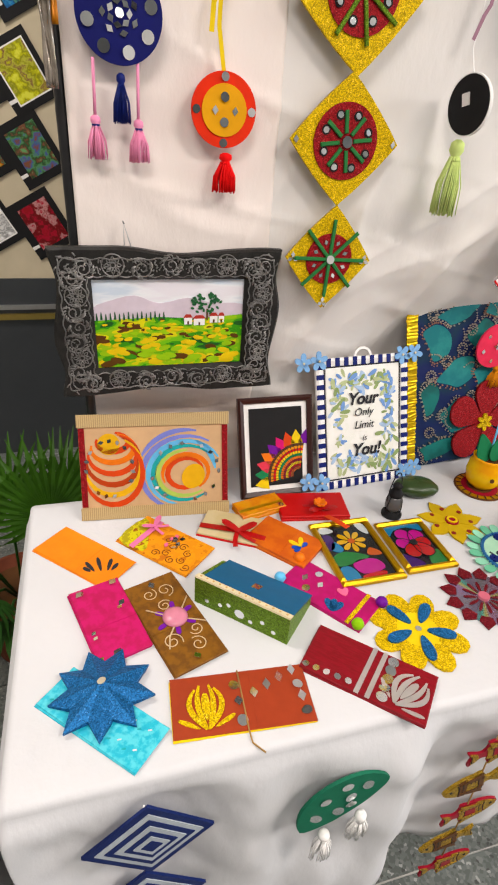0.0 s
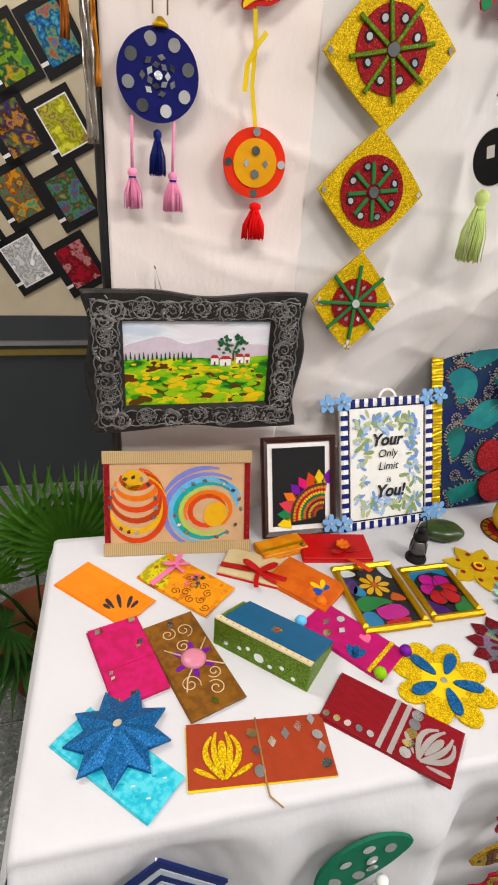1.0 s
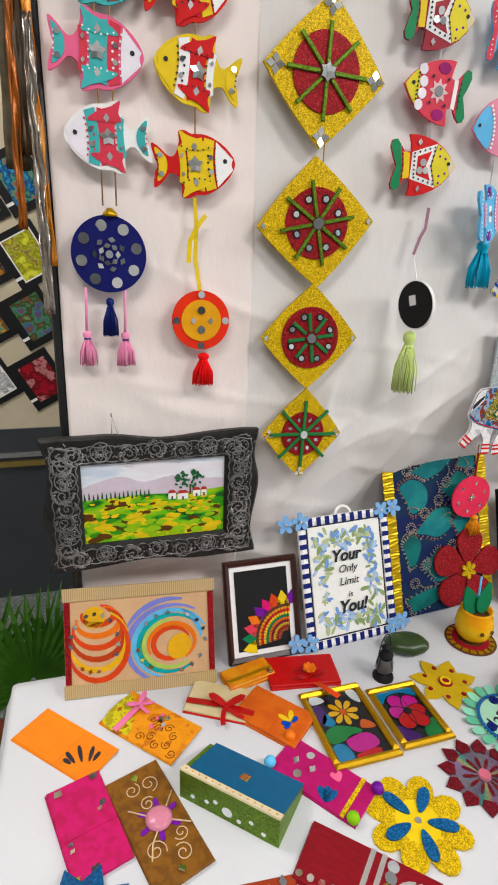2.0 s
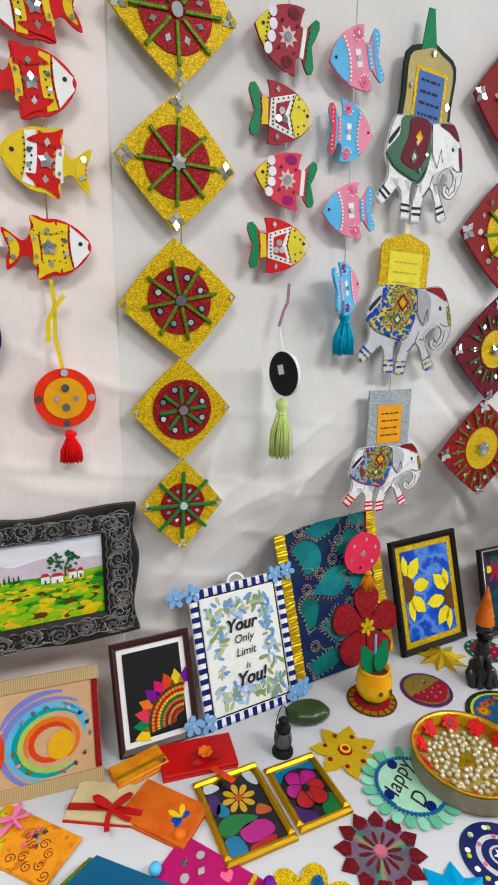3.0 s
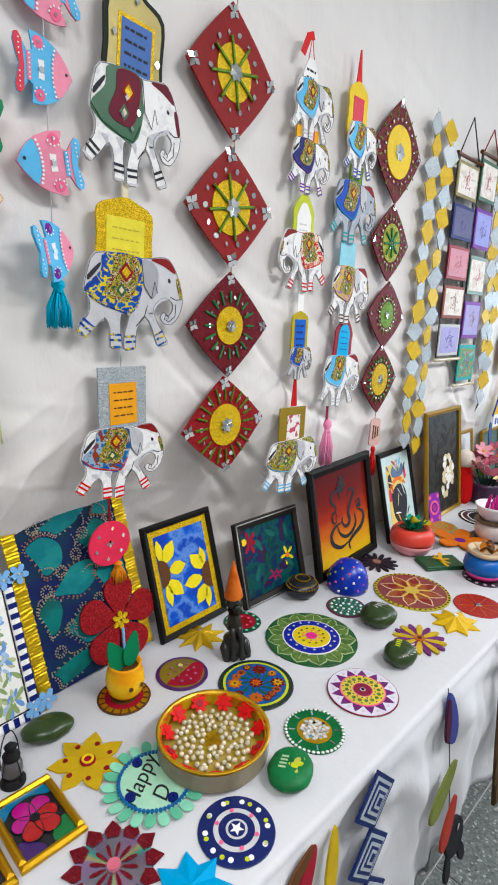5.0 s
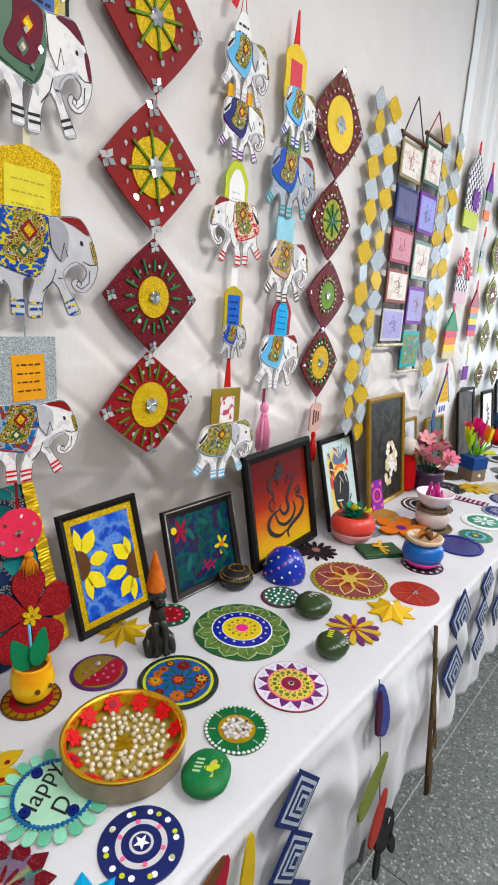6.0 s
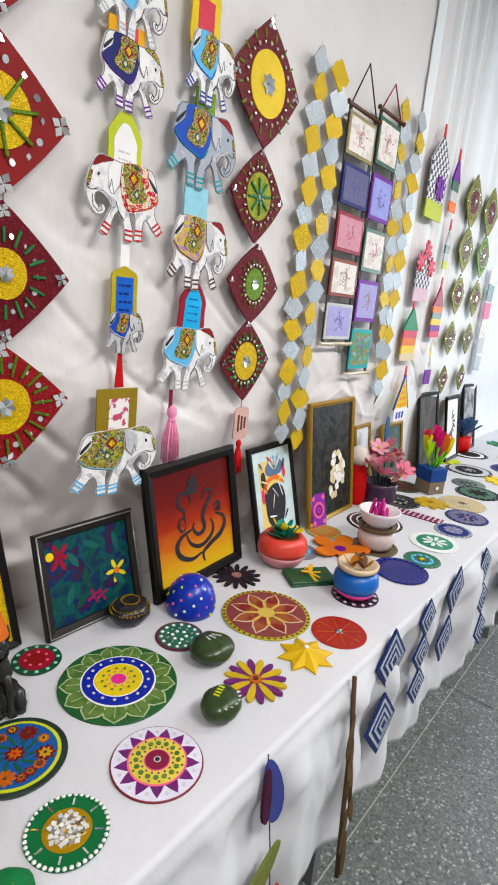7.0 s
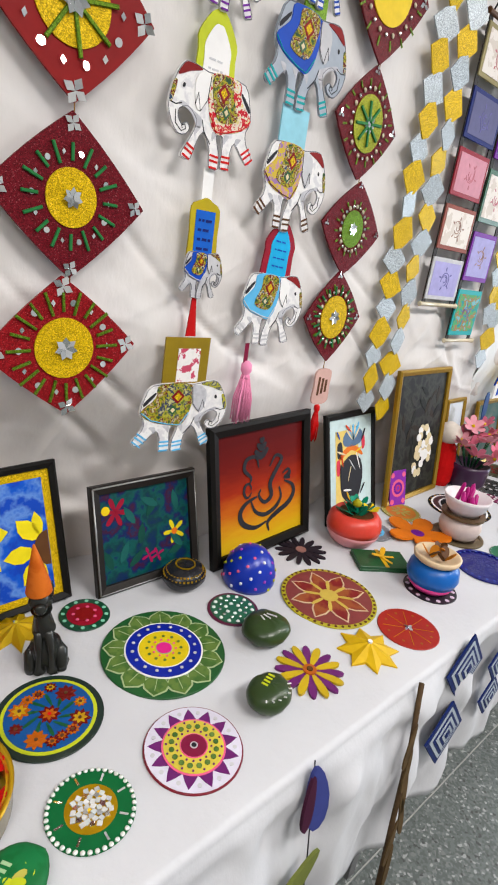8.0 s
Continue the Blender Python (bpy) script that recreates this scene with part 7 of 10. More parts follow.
# envelopes
th, cv = envelope(-0.465, -0.167, -46, 0.172, 0.078, 0.004, plain("bright_orange_card", (0.74, 0.24, 0.005), 0.5), "plain orange paper envelope with a black leaf motif")
for i, (a, L, px) in enumerate(((25, 0.03, -0.014), (4, 0.036, 0), (-20, 0.03, 0.014), (40, 0.018, -0.022), (-42, 0.02, 0.022))):
    put("leaf_motif", slab(petal_pts(L, 0.009), 0.0006), INK, cv, turn(a + 50, 0.052 + px * 0.6, -0.012 + px * 0.5, 0.002))
th, cv = envelope(-0.43, -0.322, -74, 0.155, 0.082, 0.008, mottled("magenta_handmade_paper", [(0.3, 0.004, 0.07), (0.4, 0.006, 0.1), (0.48, 0.012, 0.14)], 55, 0.65, hard=False), "magenta handmade paper envelope with mirror corners")
for px, py, s in ((-0.07, 0.03, 0.011), (-0.066, -0.026, 0.012), (-0.02, 0.028, 0.009), (-0.012, 0.022, 0.007), (0.02, -0.03, 0.006), (0.03, -0.03, 0.006), (0.068, -0.01, 0.011), (0.07, -0.035, 0.008)):
    gem(cv, px, py, 0.004, s * 0.8, None, 40)
th, cv = envelope(-0.333, -0.343, -72, 0.19, 0.088, 0.006, mottled("brown_velvet_paper", [(0.08, 0.03, 0.008), (0.14, 0.06, 0.014), (0.2, 0.09, 0.022)], 60, 0.55, hard=False), "bronze brown envelope with pink stone and cream thread scrolls")
put("stone", lathe([(0.02, 0), (0.02, 0.003), (0.014, 0.007), (0.003, 0.008)], 20), plain("rose_quartz", (0.6, 0.25, 0.33), 0.25), cv, turn(0, 0.0, 0.004, 0.003))
TH = plain("cream_thread", (0.65, 0.5, 0.33), 0.6)
for args in ((-0.06, 0.015, 0.015, 0), (-0.062, -0.012, 0.013, 2.4, -1), (0.04, -0.02, 0.016, 1.0), (0.062, 0.012, 0.014, 3.5, -1), (0.035, 0.022, 0.012, 5), (-0.03, 0.0, 0.012, 2)):
    curl(cv, TH, curly(*args))
curl(cv, TH, [(-0.03, 0.04), (0.0, 0.01), (0.03, -0.02), (0.05, -0.03)], 0.0013)
curl(cv, TH, [(-0.035, -0.03), (-0.005, -0.002), (0.02, 0.03), (0.03, 0.042)], 0.0013)
for i in range(6):
    put("petal", slab(petal_pts(0.022, 0.01), 0.001), PURPLE, cv, turn(60 * i + 15, 0, 0.004, 0.003) @ turn(0, 0, 0.012, 0))
for px, py in ((-0.08, 0.0), (0.08, 0.0)):
    gem(cv, px, py, 0.003, 0.008, None, 90)
th, cv = envelope(-0.447, -0.481, -45.5, 0.17, 0.068, 0.004, mottled("turquoise_tissue", [(0.02, 0.3, 0.42), (0.05, 0.42, 0.54), (0.14, 0.55, 0.64)], 90, 0.45, hard=False), "turquoise foil paper envelope with small printed flecks")
for i in range(24):
    put("fleck", block(0.005, 0.0018, 0.0005), (TEAL, GREY)[i % 2], cv, turn(40, -0.072 + 0.0125 * (i % 12), -0.018 + 0.03 * (i // 12) + 0.006 * (i % 2), 0.002))
st = on_table("glitter_star", -0.444, -0.449, 14, "dimensional blue glitter star on a turquoise envelope", "paper star", "", TOP + 0.005)


def folded_star(k, R, r, h):
    v, f = [(0, 0, h)], []
    for i in range(2 * k):
        a = math.pi * i / k
        rad = R if i % 2 == 0 else r
        v.append((rad * math.sin(a), rad * math.cos(a), 0.004 if i % 2 == 0 else h * 0.25))
    f = [(0, 1 + (i + 1) % (2 * k), 1 + i) for i in range(2 * k)]
    n = len(v)
    v += [(x, y, 0) for x, y, z in v[1:]]
    f += [(1 + i, 1 + (i + 1) % (2 * k), n + (i + 1) % (2 * k), n + i) for i in range(2 * k)] + [tuple(n + i for i in range(2 * k))]
    return v, f


put("star", mesh_of(("star8",), lambda: folded_star(9, 0.071, 0.046, 0.026)), B_GLIT, st)
round_mirror(st, 0, 0, 0.0255, 0.006)
RUST = plain("rust_red_card", (0.29, 0.055, 0.03), 0.55)
th, cv = envelope(-0.262, -0.5, -5, 0.192, 0.088, 0.004, RUST, "rust red envelope with gold lotus and mirror pieces", lining=YELLOW)
lotus(cv, Y_GLIT, -0.05, 0.0, 0.002, 1.0)
for px, py, k in ((-0.008, 0.022, 0), (-0.004, -0.03, 0), (0.082, 0.012, 0), (0.085, -0.028, 0), (-0.005, -0.002, 1), (0.018, 0.008, 1), (0.038, 0.018, 1), (0.058, 0.027, 1), (0.078, 0.036, 1), (0.084, -0.006, 1)):
    (gem if k else round_mirror)(cv, px, py, 0.002, 0.0085 if k else 0.0075)
put("cord", tubes("cord", [[(0.0, 0.045, 0.005), (0.002, -0.045, 0.005), (0.004, -0.06, 0.002), (0.018, -0.075, 0.002)]], 0.0012, 5), CORD, th)
WINE = mottled("wine_silk_paper", [(0.13, 0.004, 0.012), (0.17, 0.006, 0.018), (0.21, 0.01, 0.024)], 60, 0.4, hard=False, stretch=(1, 6, 1))
th, cv = envelope(-0.07, -0.5, -43.5, 0.185, 0.088, 0.006, WINE, "wine silk paper envelope with silver bands, mirrors and lotus")
SILV = plain("silver_foil", (0.55, 0.52, 0.5), 0.35, 0.7)
for px in (-0.004, 0.012):
    put("foil_band", block(0.007, 0.088, 0.001), SILV, cv, turn(-3, px, 0, 0.003))
for i in range(5):
    round_mirror(cv, 0.028, 0.032 - 0.016 * i, 0.003, 0.0082)
    round_mirror(cv, -0.085 + 0.016 * i, -0.036 + 0.001 * i, 0.003, 0.005)
lotus(cv, SILV, 0.062, 0.0, 0.003, 1.0, -25)
th, cv = envelope(-0.32, -0.165, -47, 0.162, 0.088, 0.005, mottled("marigold_print_paper", [(0.55, 0.2, 0.01), (0.66, 0.27, 0.015), (0.7, 0.3, 0.02), (0.5, 0.17, 0.01)], 30, 0.5), "orange printed envelope with pink ribbon and stones")
for i in range(9):
    curl(cv, plain("dark_brown_ink", (0.12, 0.03, 0.01)), curly(0.0 + 0.017 * (i % 5), -0.03 + 0.03 * (i // 5) + 0.01 * (i % 2), 0.009, i, 1), 0.0008, 0.0028)
put("leaf_patch", slab(rounded([(-0.078, -0.04), (-0.02, -0.04), (-0.04, 0.0), (-0.078, 0.035)], 3), 0.0006), mottled("lime_leaf_print", [(0.35, 0.3, 0.02), (0.55, 0.5, 0.03), (0.3, 0.12, 0.02)], 70), cv, turn(0, 0, 0, 0.0026))
PRIB = plain("pink_satin", (0.72, 0.22, 0.38), 0.35)
ribbon(cv, PRIB, [(-0.045, 0.044, 0.003), (-0.043, 0.0, 0.006), (-0.045, -0.044, 0.003)], 0.011)
bow(cv, PRIB, -0.044, 0.022, 0.005, 0.03, 80)
for i in range(8):
    gem(cv, 0.0 + 0.009 * math.cos(i * 2.2) + 0.012, 0.0 + 0.016 * math.sin(i * 1.3) + 0.01, 0.0028 + 0.0006 * (i % 3), 0.006, (MIRROR, PINK, MIRROR)[i % 3], i * 50)
th, cv = envelope(-0.183, -0.146, -29, 0.13, 0.078, 0.008, mottled("parchment_paper", [(0.55, 0.45, 0.27), (0.64, 0.54, 0.35), (0.6, 0.5, 0.3)], 25, 0.7, hard=False), "cream parchment envelope tied with a red ribbon", lining=plain("scarlet_card", (0.5, 0.02, 0.03)))
SAT = plain("red_satin", (0.38, 0.008, 0.016), 0.3)
ribbon(cv, SAT, [(-0.065, -0.018, 0.006), (0.0, -0.016, 0.009), (0.065, -0.02, 0.006)], 0.013)
bow(cv, SAT, 0.012, -0.018, 0.006, 0.045, 10)
# green and blue open pouch
gp = on_table("gift_pouch", -0.2, -0.335, -43.7, "green glitter pouch with blue flap and lace edge standing half open", "gift pouch")
L = 0.168


def wedge(x, y0, y1, h0, h1, t):
    v = [(-x, y0, 0), (x, y0, 0), (x, y1, 0), (-x, y1, 0), (-x, y0, h0), (x, y0, h0), (x, y1, h1), (-x, y1, h1)]
    return v, [(3, 2, 1, 0), (0, 1, 5, 4), (2, 3, 7, 6), (4, 5, 6, 7), (0, 4, 7, 3), (1, 2, 6, 5)]


put("front_panel", mesh_of(("pouch",), lambda: wedge(L / 2, -0.046, 0.046, 0.055, 0.018, 0)), G_GLIT, gp)
tp = put("flap", mesh_of(("flap",), lambda: ([(a, b, 0.0565 - 0.4 * (b + 0.046) + c) for c in (0, 0.003) for a, b in ((-L * 0.44, -0.034), (L / 2, -0.034), (L / 2, 0.05), (-L * 0.44, 0.05))], [(3, 2, 1, 0), (4, 5, 6, 7), (0, 1, 5, 4), (1, 2, 6, 5), (2, 3, 7, 6), (3, 0, 4, 7)])), plain("petrol_blue_paper", (0.008, 0.1, 0.2), 0.5), gp, None, "petrol blue paper flap")
put("lace_edge", block(L, 0.014, 0.003), plain("ivory_lace", (0.68, 0.6, 0.42), 0.8), gp, pose(0, -0.04, 0.053, -22, 0, 0))
for i in range(14):
    put("bead", disc(0.0018, 0.001, 8), KRAFT, gp, pose(-L / 2 + 0.008 + 0.0117 * i, -0.04, 0.0562, -22, 0, 0))
gm_ = put("mirror_patch", block(0.014, 0.018, 0.001), MIRROR, gp, pose(0.005, 0.0, 0.0408, -22, 0, 0))
for px, pz in ((-0.035, 0.02), (-0.02, 0.028), (0.0, 0.02), (0.02, 0.014), (0.04, 0.024), (0.06, 0.014), (-0.06, 0.016)):
    put("mirror", disc(0.004 if px else 0.009, 0.001, 8), MIRROR, gp, pose(px, -0.0462, pz, 90, 0, 0))
th, cv = envelope(-0.066, -0.343, -54, 0.16, 0.08, 0.006, mottled("plum_silk_paper", [(0.3, 0.006, 0.09), (0.36, 0.01, 0.12), (0.4, 0.014, 0.14)], 50, 0.5, hard=False), "plum envelope with mirrors, blue petals and coloured pompoms")
for px, py in ((-0.05, 0.0), (-0.035, 0.022), (-0.035, -0.02), (-0.02, 0.002)):
    gem(cv, px, py, 0.003, 0.008) if abs(py) < 0.01 else round_mirror(cv, px, py, 0.003, 0.007)
for a in (-30, 0, 30):
    put("petal", slab(petal_pts(0.028, 0.015), 0.001), B_GLIT, cv, turn(a + 20, 0.025, -0.034, 0.003))
put("heart", slab(rounded([(0, -0.01), (0.01, 0.002), (0.006, 0.009), (0, 0.005), (-0.006, 0.009), (-0.01, 0.002)], 3), 0.001), PINK, cv, turn(50, 0.018, 0.016, 0.003))
put("gold_tape", block(0.007, 0.08, 0.001), Y_GLIT, cv, turn(0, 0.055, 0, 0.003))
for px, py, mt in ((-0.082, 0.03, ORANGE), (-0.08, -0.034, SKY), (0.08, 0.034, PURPLE), (0.072, -0.034, plain("lime_pompom", (0.25, 0.5, 0.03), 0.9))):
    put("pompom", lathe([(0.002, 0), (0.008, 0.002), (0.0105, 0.008), (0.008, 0.014), (0.002, 0.017)], 12), mt, th, turn(0, px, py, 0.004))
th, cv = envelope(-0.1, -0.205, -50, 0.13, 0.085, 0.0105, mottled("burnt_orange_silk", [(0.42, 0.08, 0.006), (0.52, 0.12, 0.01), (0.58, 0.15, 0.012)], 30, 0.5, hard=False), "burnt orange envelope with blue and yellow leaf motif")
for a, mt in ((25, YELLOW), (-30, YELLOW), (70, BLUE), (110, BLUE), (-70, BLUE)):
    put("leaf_motif", slab(petal_pts(0.028 if mt is YELLOW else 0.018, 0.012), 0.001), mt, cv, turn(a + 60, 0.035, 0.0, 0.0053))
th, cv = envelope(-0.118, -0.094, 12, 0.1, 0.05, 0.014, mottled("orange_foil_paper", [(0.5, 0.1, 0.005), (0.66, 0.24, 0.01), (0.7, 0.32, 0.015)], 40, 0.35, hard=False), "rolled orange and gold paper envelope", flap=False)
put("gold_tape", block(0.1, 0.008, 0.001), GOLD, cv, turn(0, 0, -0.008, 0.007))
round_mirror(cv, 0.04, -0.018, 0.007, 0.007)
th, cv = envelope(-0.008, -0.112, -9, 0.142, 0.08, 0.012, mottled("scarlet_silk_paper", [(0.36, 0.012, 0.014), (0.44, 0.018, 0.02), (0.5, 0.03, 0.03)], 20, 0.45, hard=False), "scarlet envelope with orange flower and ribbon")
bow(cv, SAT, 0.012, -0.02, 0.006, 0.04, 190)
for i in range(7):
    put("petal", slab(petal_pts(0.016, 0.011), 0.004), ORANGE, cv, pose(0.012, -0.012, 0.012, 0, 0, 51 * i) @ pose(0, 0, 0, 25, 0, 0))
ribbon(th, VERM, [(0.02, -0.04, 0.012), (0.032, -0.065, 0.02), (0.05, -0.09, 0.022)], 0.012)

# small gold frames with stained glass look
def gold_frame(x, y, deg, w, h, label, tilt, z):
    th = thing("small_frame", pose(x, y, z, tilt, 0, deg), label, "picture frame", "small gold frames")
    b = 0.012
    for (sx, sy, px, py) in ((w, b, 0, h / 2 - b / 2), (w, b, 0, -h / 2 + b / 2), (b, h - 2 * b, -w / 2 + b / 2, 0), (b, h - 2 * b, w / 2 - b / 2, 0)):
        put("rail", block(sx, sy, 0.012, 0.004), plain("bright_gold_frame", (0.55, 0.33, 0.035), 0.3, 0.8), th, turn(0, px, py))
    s = put("picture_sheet", block(w - 2 * b, h - 2 * b, 0.004), plain("black_gloss", (0.01, 0.01, 0.012), 0.12), th)
    return th, s


def glass_cell(s, pts, mat):
    put("glass_cell", slab(rounded(pts, 3), 0.0008), mat, s, turn(0, 0, 0, 0.004))


GL = {n: plain(n + "_glass_paint", tint(c, 0.7), 0.12, coat=0.5) for n, c in (("yellow", (0.75, 0.45, 0.01)), ("magenta", (0.55, 0.01, 0.3)), ("green", (0.01, 0.2, 0.05)), ("blue", (0.01, 0.22, 0.42)), ("red", (0.5, 0.01, 0.01)), ("orange", (0.6, 0.14, 0.005)), ("white", (0.6, 0.66, 0.68)), ("violet", (0.06, 0.02, 0.14)))}
th, s = gold_frame(0.024, -0.254, 0, 0.125, 0.17, "gold frame with yellow stained glass style flower", 0, TOP)
for i in range(8):
    put("glass_petal", slab(petal_pts(0.023, 0.014), 0.0008), GL["yellow"], s, turn(45 * i, 0.004, 0.026, 0.0042) @ turn(0, 0, 0.007, 0))
put("glass_centre", disc(0.007, 0.001, 14), GL["orange"], s, turn(0, 0.004, 0.026, 0.0042))
for pts, k in (([(-0.048, -0.01), (-0.02, 0.0), (0.02, -0.02), (-0.01, -0.03), (-0.045, -0.035)], "green"), ([(-0.02, -0.035), (0.0, -0.025), (0.03, -0.03), (0.035, -0.055), (-0.01, -0.06)], "magenta"), ([(-0.048, -0.04), (-0.026, -0.04), (-0.02, -0.07), (-0.048, -0.07)], "blue"), ([(-0.012, -0.064), (0.03, -0.06), (0.028, -0.071), (-0.01, -0.072)], "red"), ([(-0.048, 0.01), (-0.034, 0.015), (-0.03, 0.045), (-0.048, 0.05)], "violet"), ([(-0.046, 0.055), (-0.02, 0.058), (-0.03, 0.072), (-0.046, 0.072)], "white"), ([(0.035, 0.05), (0.048, 0.04), (0.048, 0.07), (0.03, 0.072)], "white"), ([(0.02, -0.015), (0.045, -0.02), (0.046, -0.01), (0.03, 0.002)], "orange"), ([(-0.03, 0.0), (-0.02, 0.008), (-0.03, 0.03), (-0.044, 0.01)], "blue")):
    glass_cell(s, pts, GL[k])
th, s = gold_frame(0.146, -0.262, 0, 0.104, 0.14, "gold frame with magenta stained glass style bloom", 0, TOP)
for pts, k in (([(-0.038, 0.056), (0.038, 0.056), (0.038, 0.035), (0.01, 0.05), (-0.02, 0.046), (-0.038, 0.03)], "blue"), ([(0.012, -0.035), (0.038, -0.02), (0.038, -0.056), (0.008, -0.056)], "green"), ([(-0.038, -0.02), (-0.012, -0.04), (-0.008, -0.056), (-0.038, -0.056)], "violet")):
    glass_cell(s, pts, GL[k])
for i, (a, L, W, k) in enumerate(((20, 0.044, 0.04, "magenta"), (-40, 0.042, 0.04, "magenta"), (85, 0.036, 0.036, "magenta"), (-95, 0.036, 0.036, "red"), (150, 0.042, 0.04, "red"), (-150, 0.044, 0.04, "red"))):
    put("glass_petal", slab(petal_pts(L, W), 0.0008), GL[k], s, turn(a, 0.0, 0.004, 0.0042 + 0.0003 * i))
    put("lead_line", tubes("lead_line", [[(*q, 0.0) for q in petal_pts(L, W) + petal_pts(L, W)[:1]]], 0.0008, 4), BLACK, s, turn(a, 0.0, 0.004, 0.0052 + 0.0003 * i))
put("glass_centre", disc(0.008, 0.001, 12), BLACK, s, turn(0, 0.0, 0.004, 0.0068))


def petal_flower(name, x, y, deg, n, R, W, mats, centre, label, h=0.004, r0=0.0, cat="paper flower", lift=0, z=TOP, group="paper flowers", pointed=False):
    th = on_table(name, x, y, deg, label, cat, group, z)
    for i in range(n):
        put("petal", slab((leaf_pts if pointed else petal_pts)(R - r0, W), h), mats[i % len(mats)], th, turn(360 * i / n, 0, 0, 0.0008 * (i % 2)) @ pose(0, r0, 0, lift, 0, 0))
    if centre:
        put("centre", disc(R * 0.2, 0.003, 20), centre, th, turn(0, 0, 0, h))
    return th


th = petal_flower("glitter_flower", 0.044, -0.447, 8, 8, 0.08, 0.052, [Y_GLIT], None, "yellow glitter foam flower with blue glitter petals laid in")
put("base", disc(0.034, 0.003, 24), YELLOW, th, turn(0, 0, 0, 0.002))
for i in range(5):
    put("inner_petal", slab(petal_pts(0.046, 0.024), 0.003), B_GLIT, th, turn(72 * i + 20, 0, 0, 0.0052) @ turn(0, 0, 0.014, 0))
round_mirror(th, 0, 0, 0.0055, 0.005)


# compact disc: its rainbow reflections are put into the colour as radial wedges
def cd_material():
    m, t, bs = nodes_of("disc_painted_rainbow_sheen")
    tc = t.nodes.new("ShaderNodeTexCoord")
    g = t.nodes.new("ShaderNodeTexGradient")
    g.gradient_type = "RADIAL"
    t.links.new(tc.outputs["Object"], g.inputs[0])
    mul = t.nodes.new("ShaderNodeMath")
    mul.operation, mul.inputs[1].default_value = "MULTIPLY", 3.0
    fr = t.nodes.new("ShaderNodeMath")
    fr.operation = "FRACT"
    t.links.new(g.outputs["Fac"], mul.inputs[0])
    t.links.new(mul.outputs[0], fr.inputs[0])
    t.links.new(ramp(t, fr.outputs[0], [(0.0, (0.3, 0.3, 0.36)), (0.3, (0.24, 0.2, 0.32)), (0.42, (0.1, 0.5, 0.45)), (0.5, (0.6, 0.6, 0.2)), (0.58, (0.4, 0.25, 0.5)), (1.0, (0.3, 0.3, 0.36))]), bs.inputs["Base Color"])
    bs.inputs["Metallic"].default_value, bs.inputs["Roughness"].default_value = 0.9, 0.22
    bs.inputs["Anisotropic"].default_value = 0.7
    return m


CDM = cd_material()
th = on_table("disc_flower", 0.197, -0.408, 0, "compact disc cut with maroon glitter petal tips", "paper flower", "paper flowers")
put("disc", ring(0.008, 0.058, 0.0015, 40), CDM, th)
for i in range(12):
    put("petal", slab([(-0.009, 0.0), (0.009, 0.0), (0.013, 0.012), (0.0, 0.028), (-0.013, 0.012)], 0.002), W_GLIT, th, turn(30 * i) @ turn(0, 0, 0.046, 0.0012))
    put("petal", slab(petal_pts(0.024, 0.007), 0.001), W_GLIT, th, turn(30 * i + 15) @ turn(0, 0, 0.012, 0.0016))
put("stone", disc(0.01, 0.005, 12), plain("rose_bead", (0.5, 0.15, 0.2), 0.3), th, turn(0, 0, 0, 0.0015))

th = petal_flower("paper_flower", 0.264, -0.211, 10, 7, 0.07, 0.036, [plain("mustard_foam", (0.5, 0.35, 0.012), 0.5)], MAROON, "mustard foam star flower on a clear disc", 0.003, 0.006, pointed=True)
put("clear_disc", ring(0.008, 0.05, 0.001, 36), plain("clear_grey_disc", (0.42, 0.43, 0.36), 0.12), th, turn(0, 0, 0, -0.0004))
put("centre_ring", ring(0.007, 0.011, 0.002, 20), YELLOW, th, turn(0, 0, 0, 0.0066))
for i in range(7):
    put("bead", disc(0.005, 0.003, 10), plain("garnet_bead", (0.2, 0.012, 0.02), 0.3), th, turn(0, 0.04 * math.cos(0.45 + i * 0.9), 0.04 * math.sin(0.45 + i * 0.9), 0.001))

# lantern, stones, plant pot
ln = on_table("toy_lantern", 0.15, -0.163, 20, "small black metal toy lantern with wire handle", "lantern")
put("base", lathe([(0.021, 0), (0.021, 0.006), (0.016, 0.01), (0.016, 0.014)], 20), BLACK, ln)
put("glass_chimney", lathe([(0.014, 0.014), (0.018, 0.026), (0.017, 0.04), (0.011, 0.052)], 18), plain("smoky_glass", (0.08, 0.08, 0.085), 0.08), ln)
put("cap", lathe([(0.014, 0.05), (0.015, 0.056), (0.009, 0.064), (0.008, 0.07), (0.011, 0.073), (0.004, 0.08)], 18), BLACK, ln)
put("wire_handle", tubes("wire_handle", [[(0.02 * math.cos(a), 0.004, 0.04 + 0.062 * math.sin(a)) for a in span(0, math.pi, 14)]], 0.0011, 5), BLACK, ln)
for a in range(4):
    put("guard_wire", tubes("guard_wire", [[(0.019 * math.cos(a * 1.57), 0.019 * math.sin(a * 1.57), 0.01), (0.02 * math.cos(a * 1.57), 0.02 * math.sin(a * 1.57), 0.032), (0.012 * math.cos(a * 1.57), 0.012 * math.sin(a * 1.57), 0.055)]], 0.001, 4), BLACK, ln)


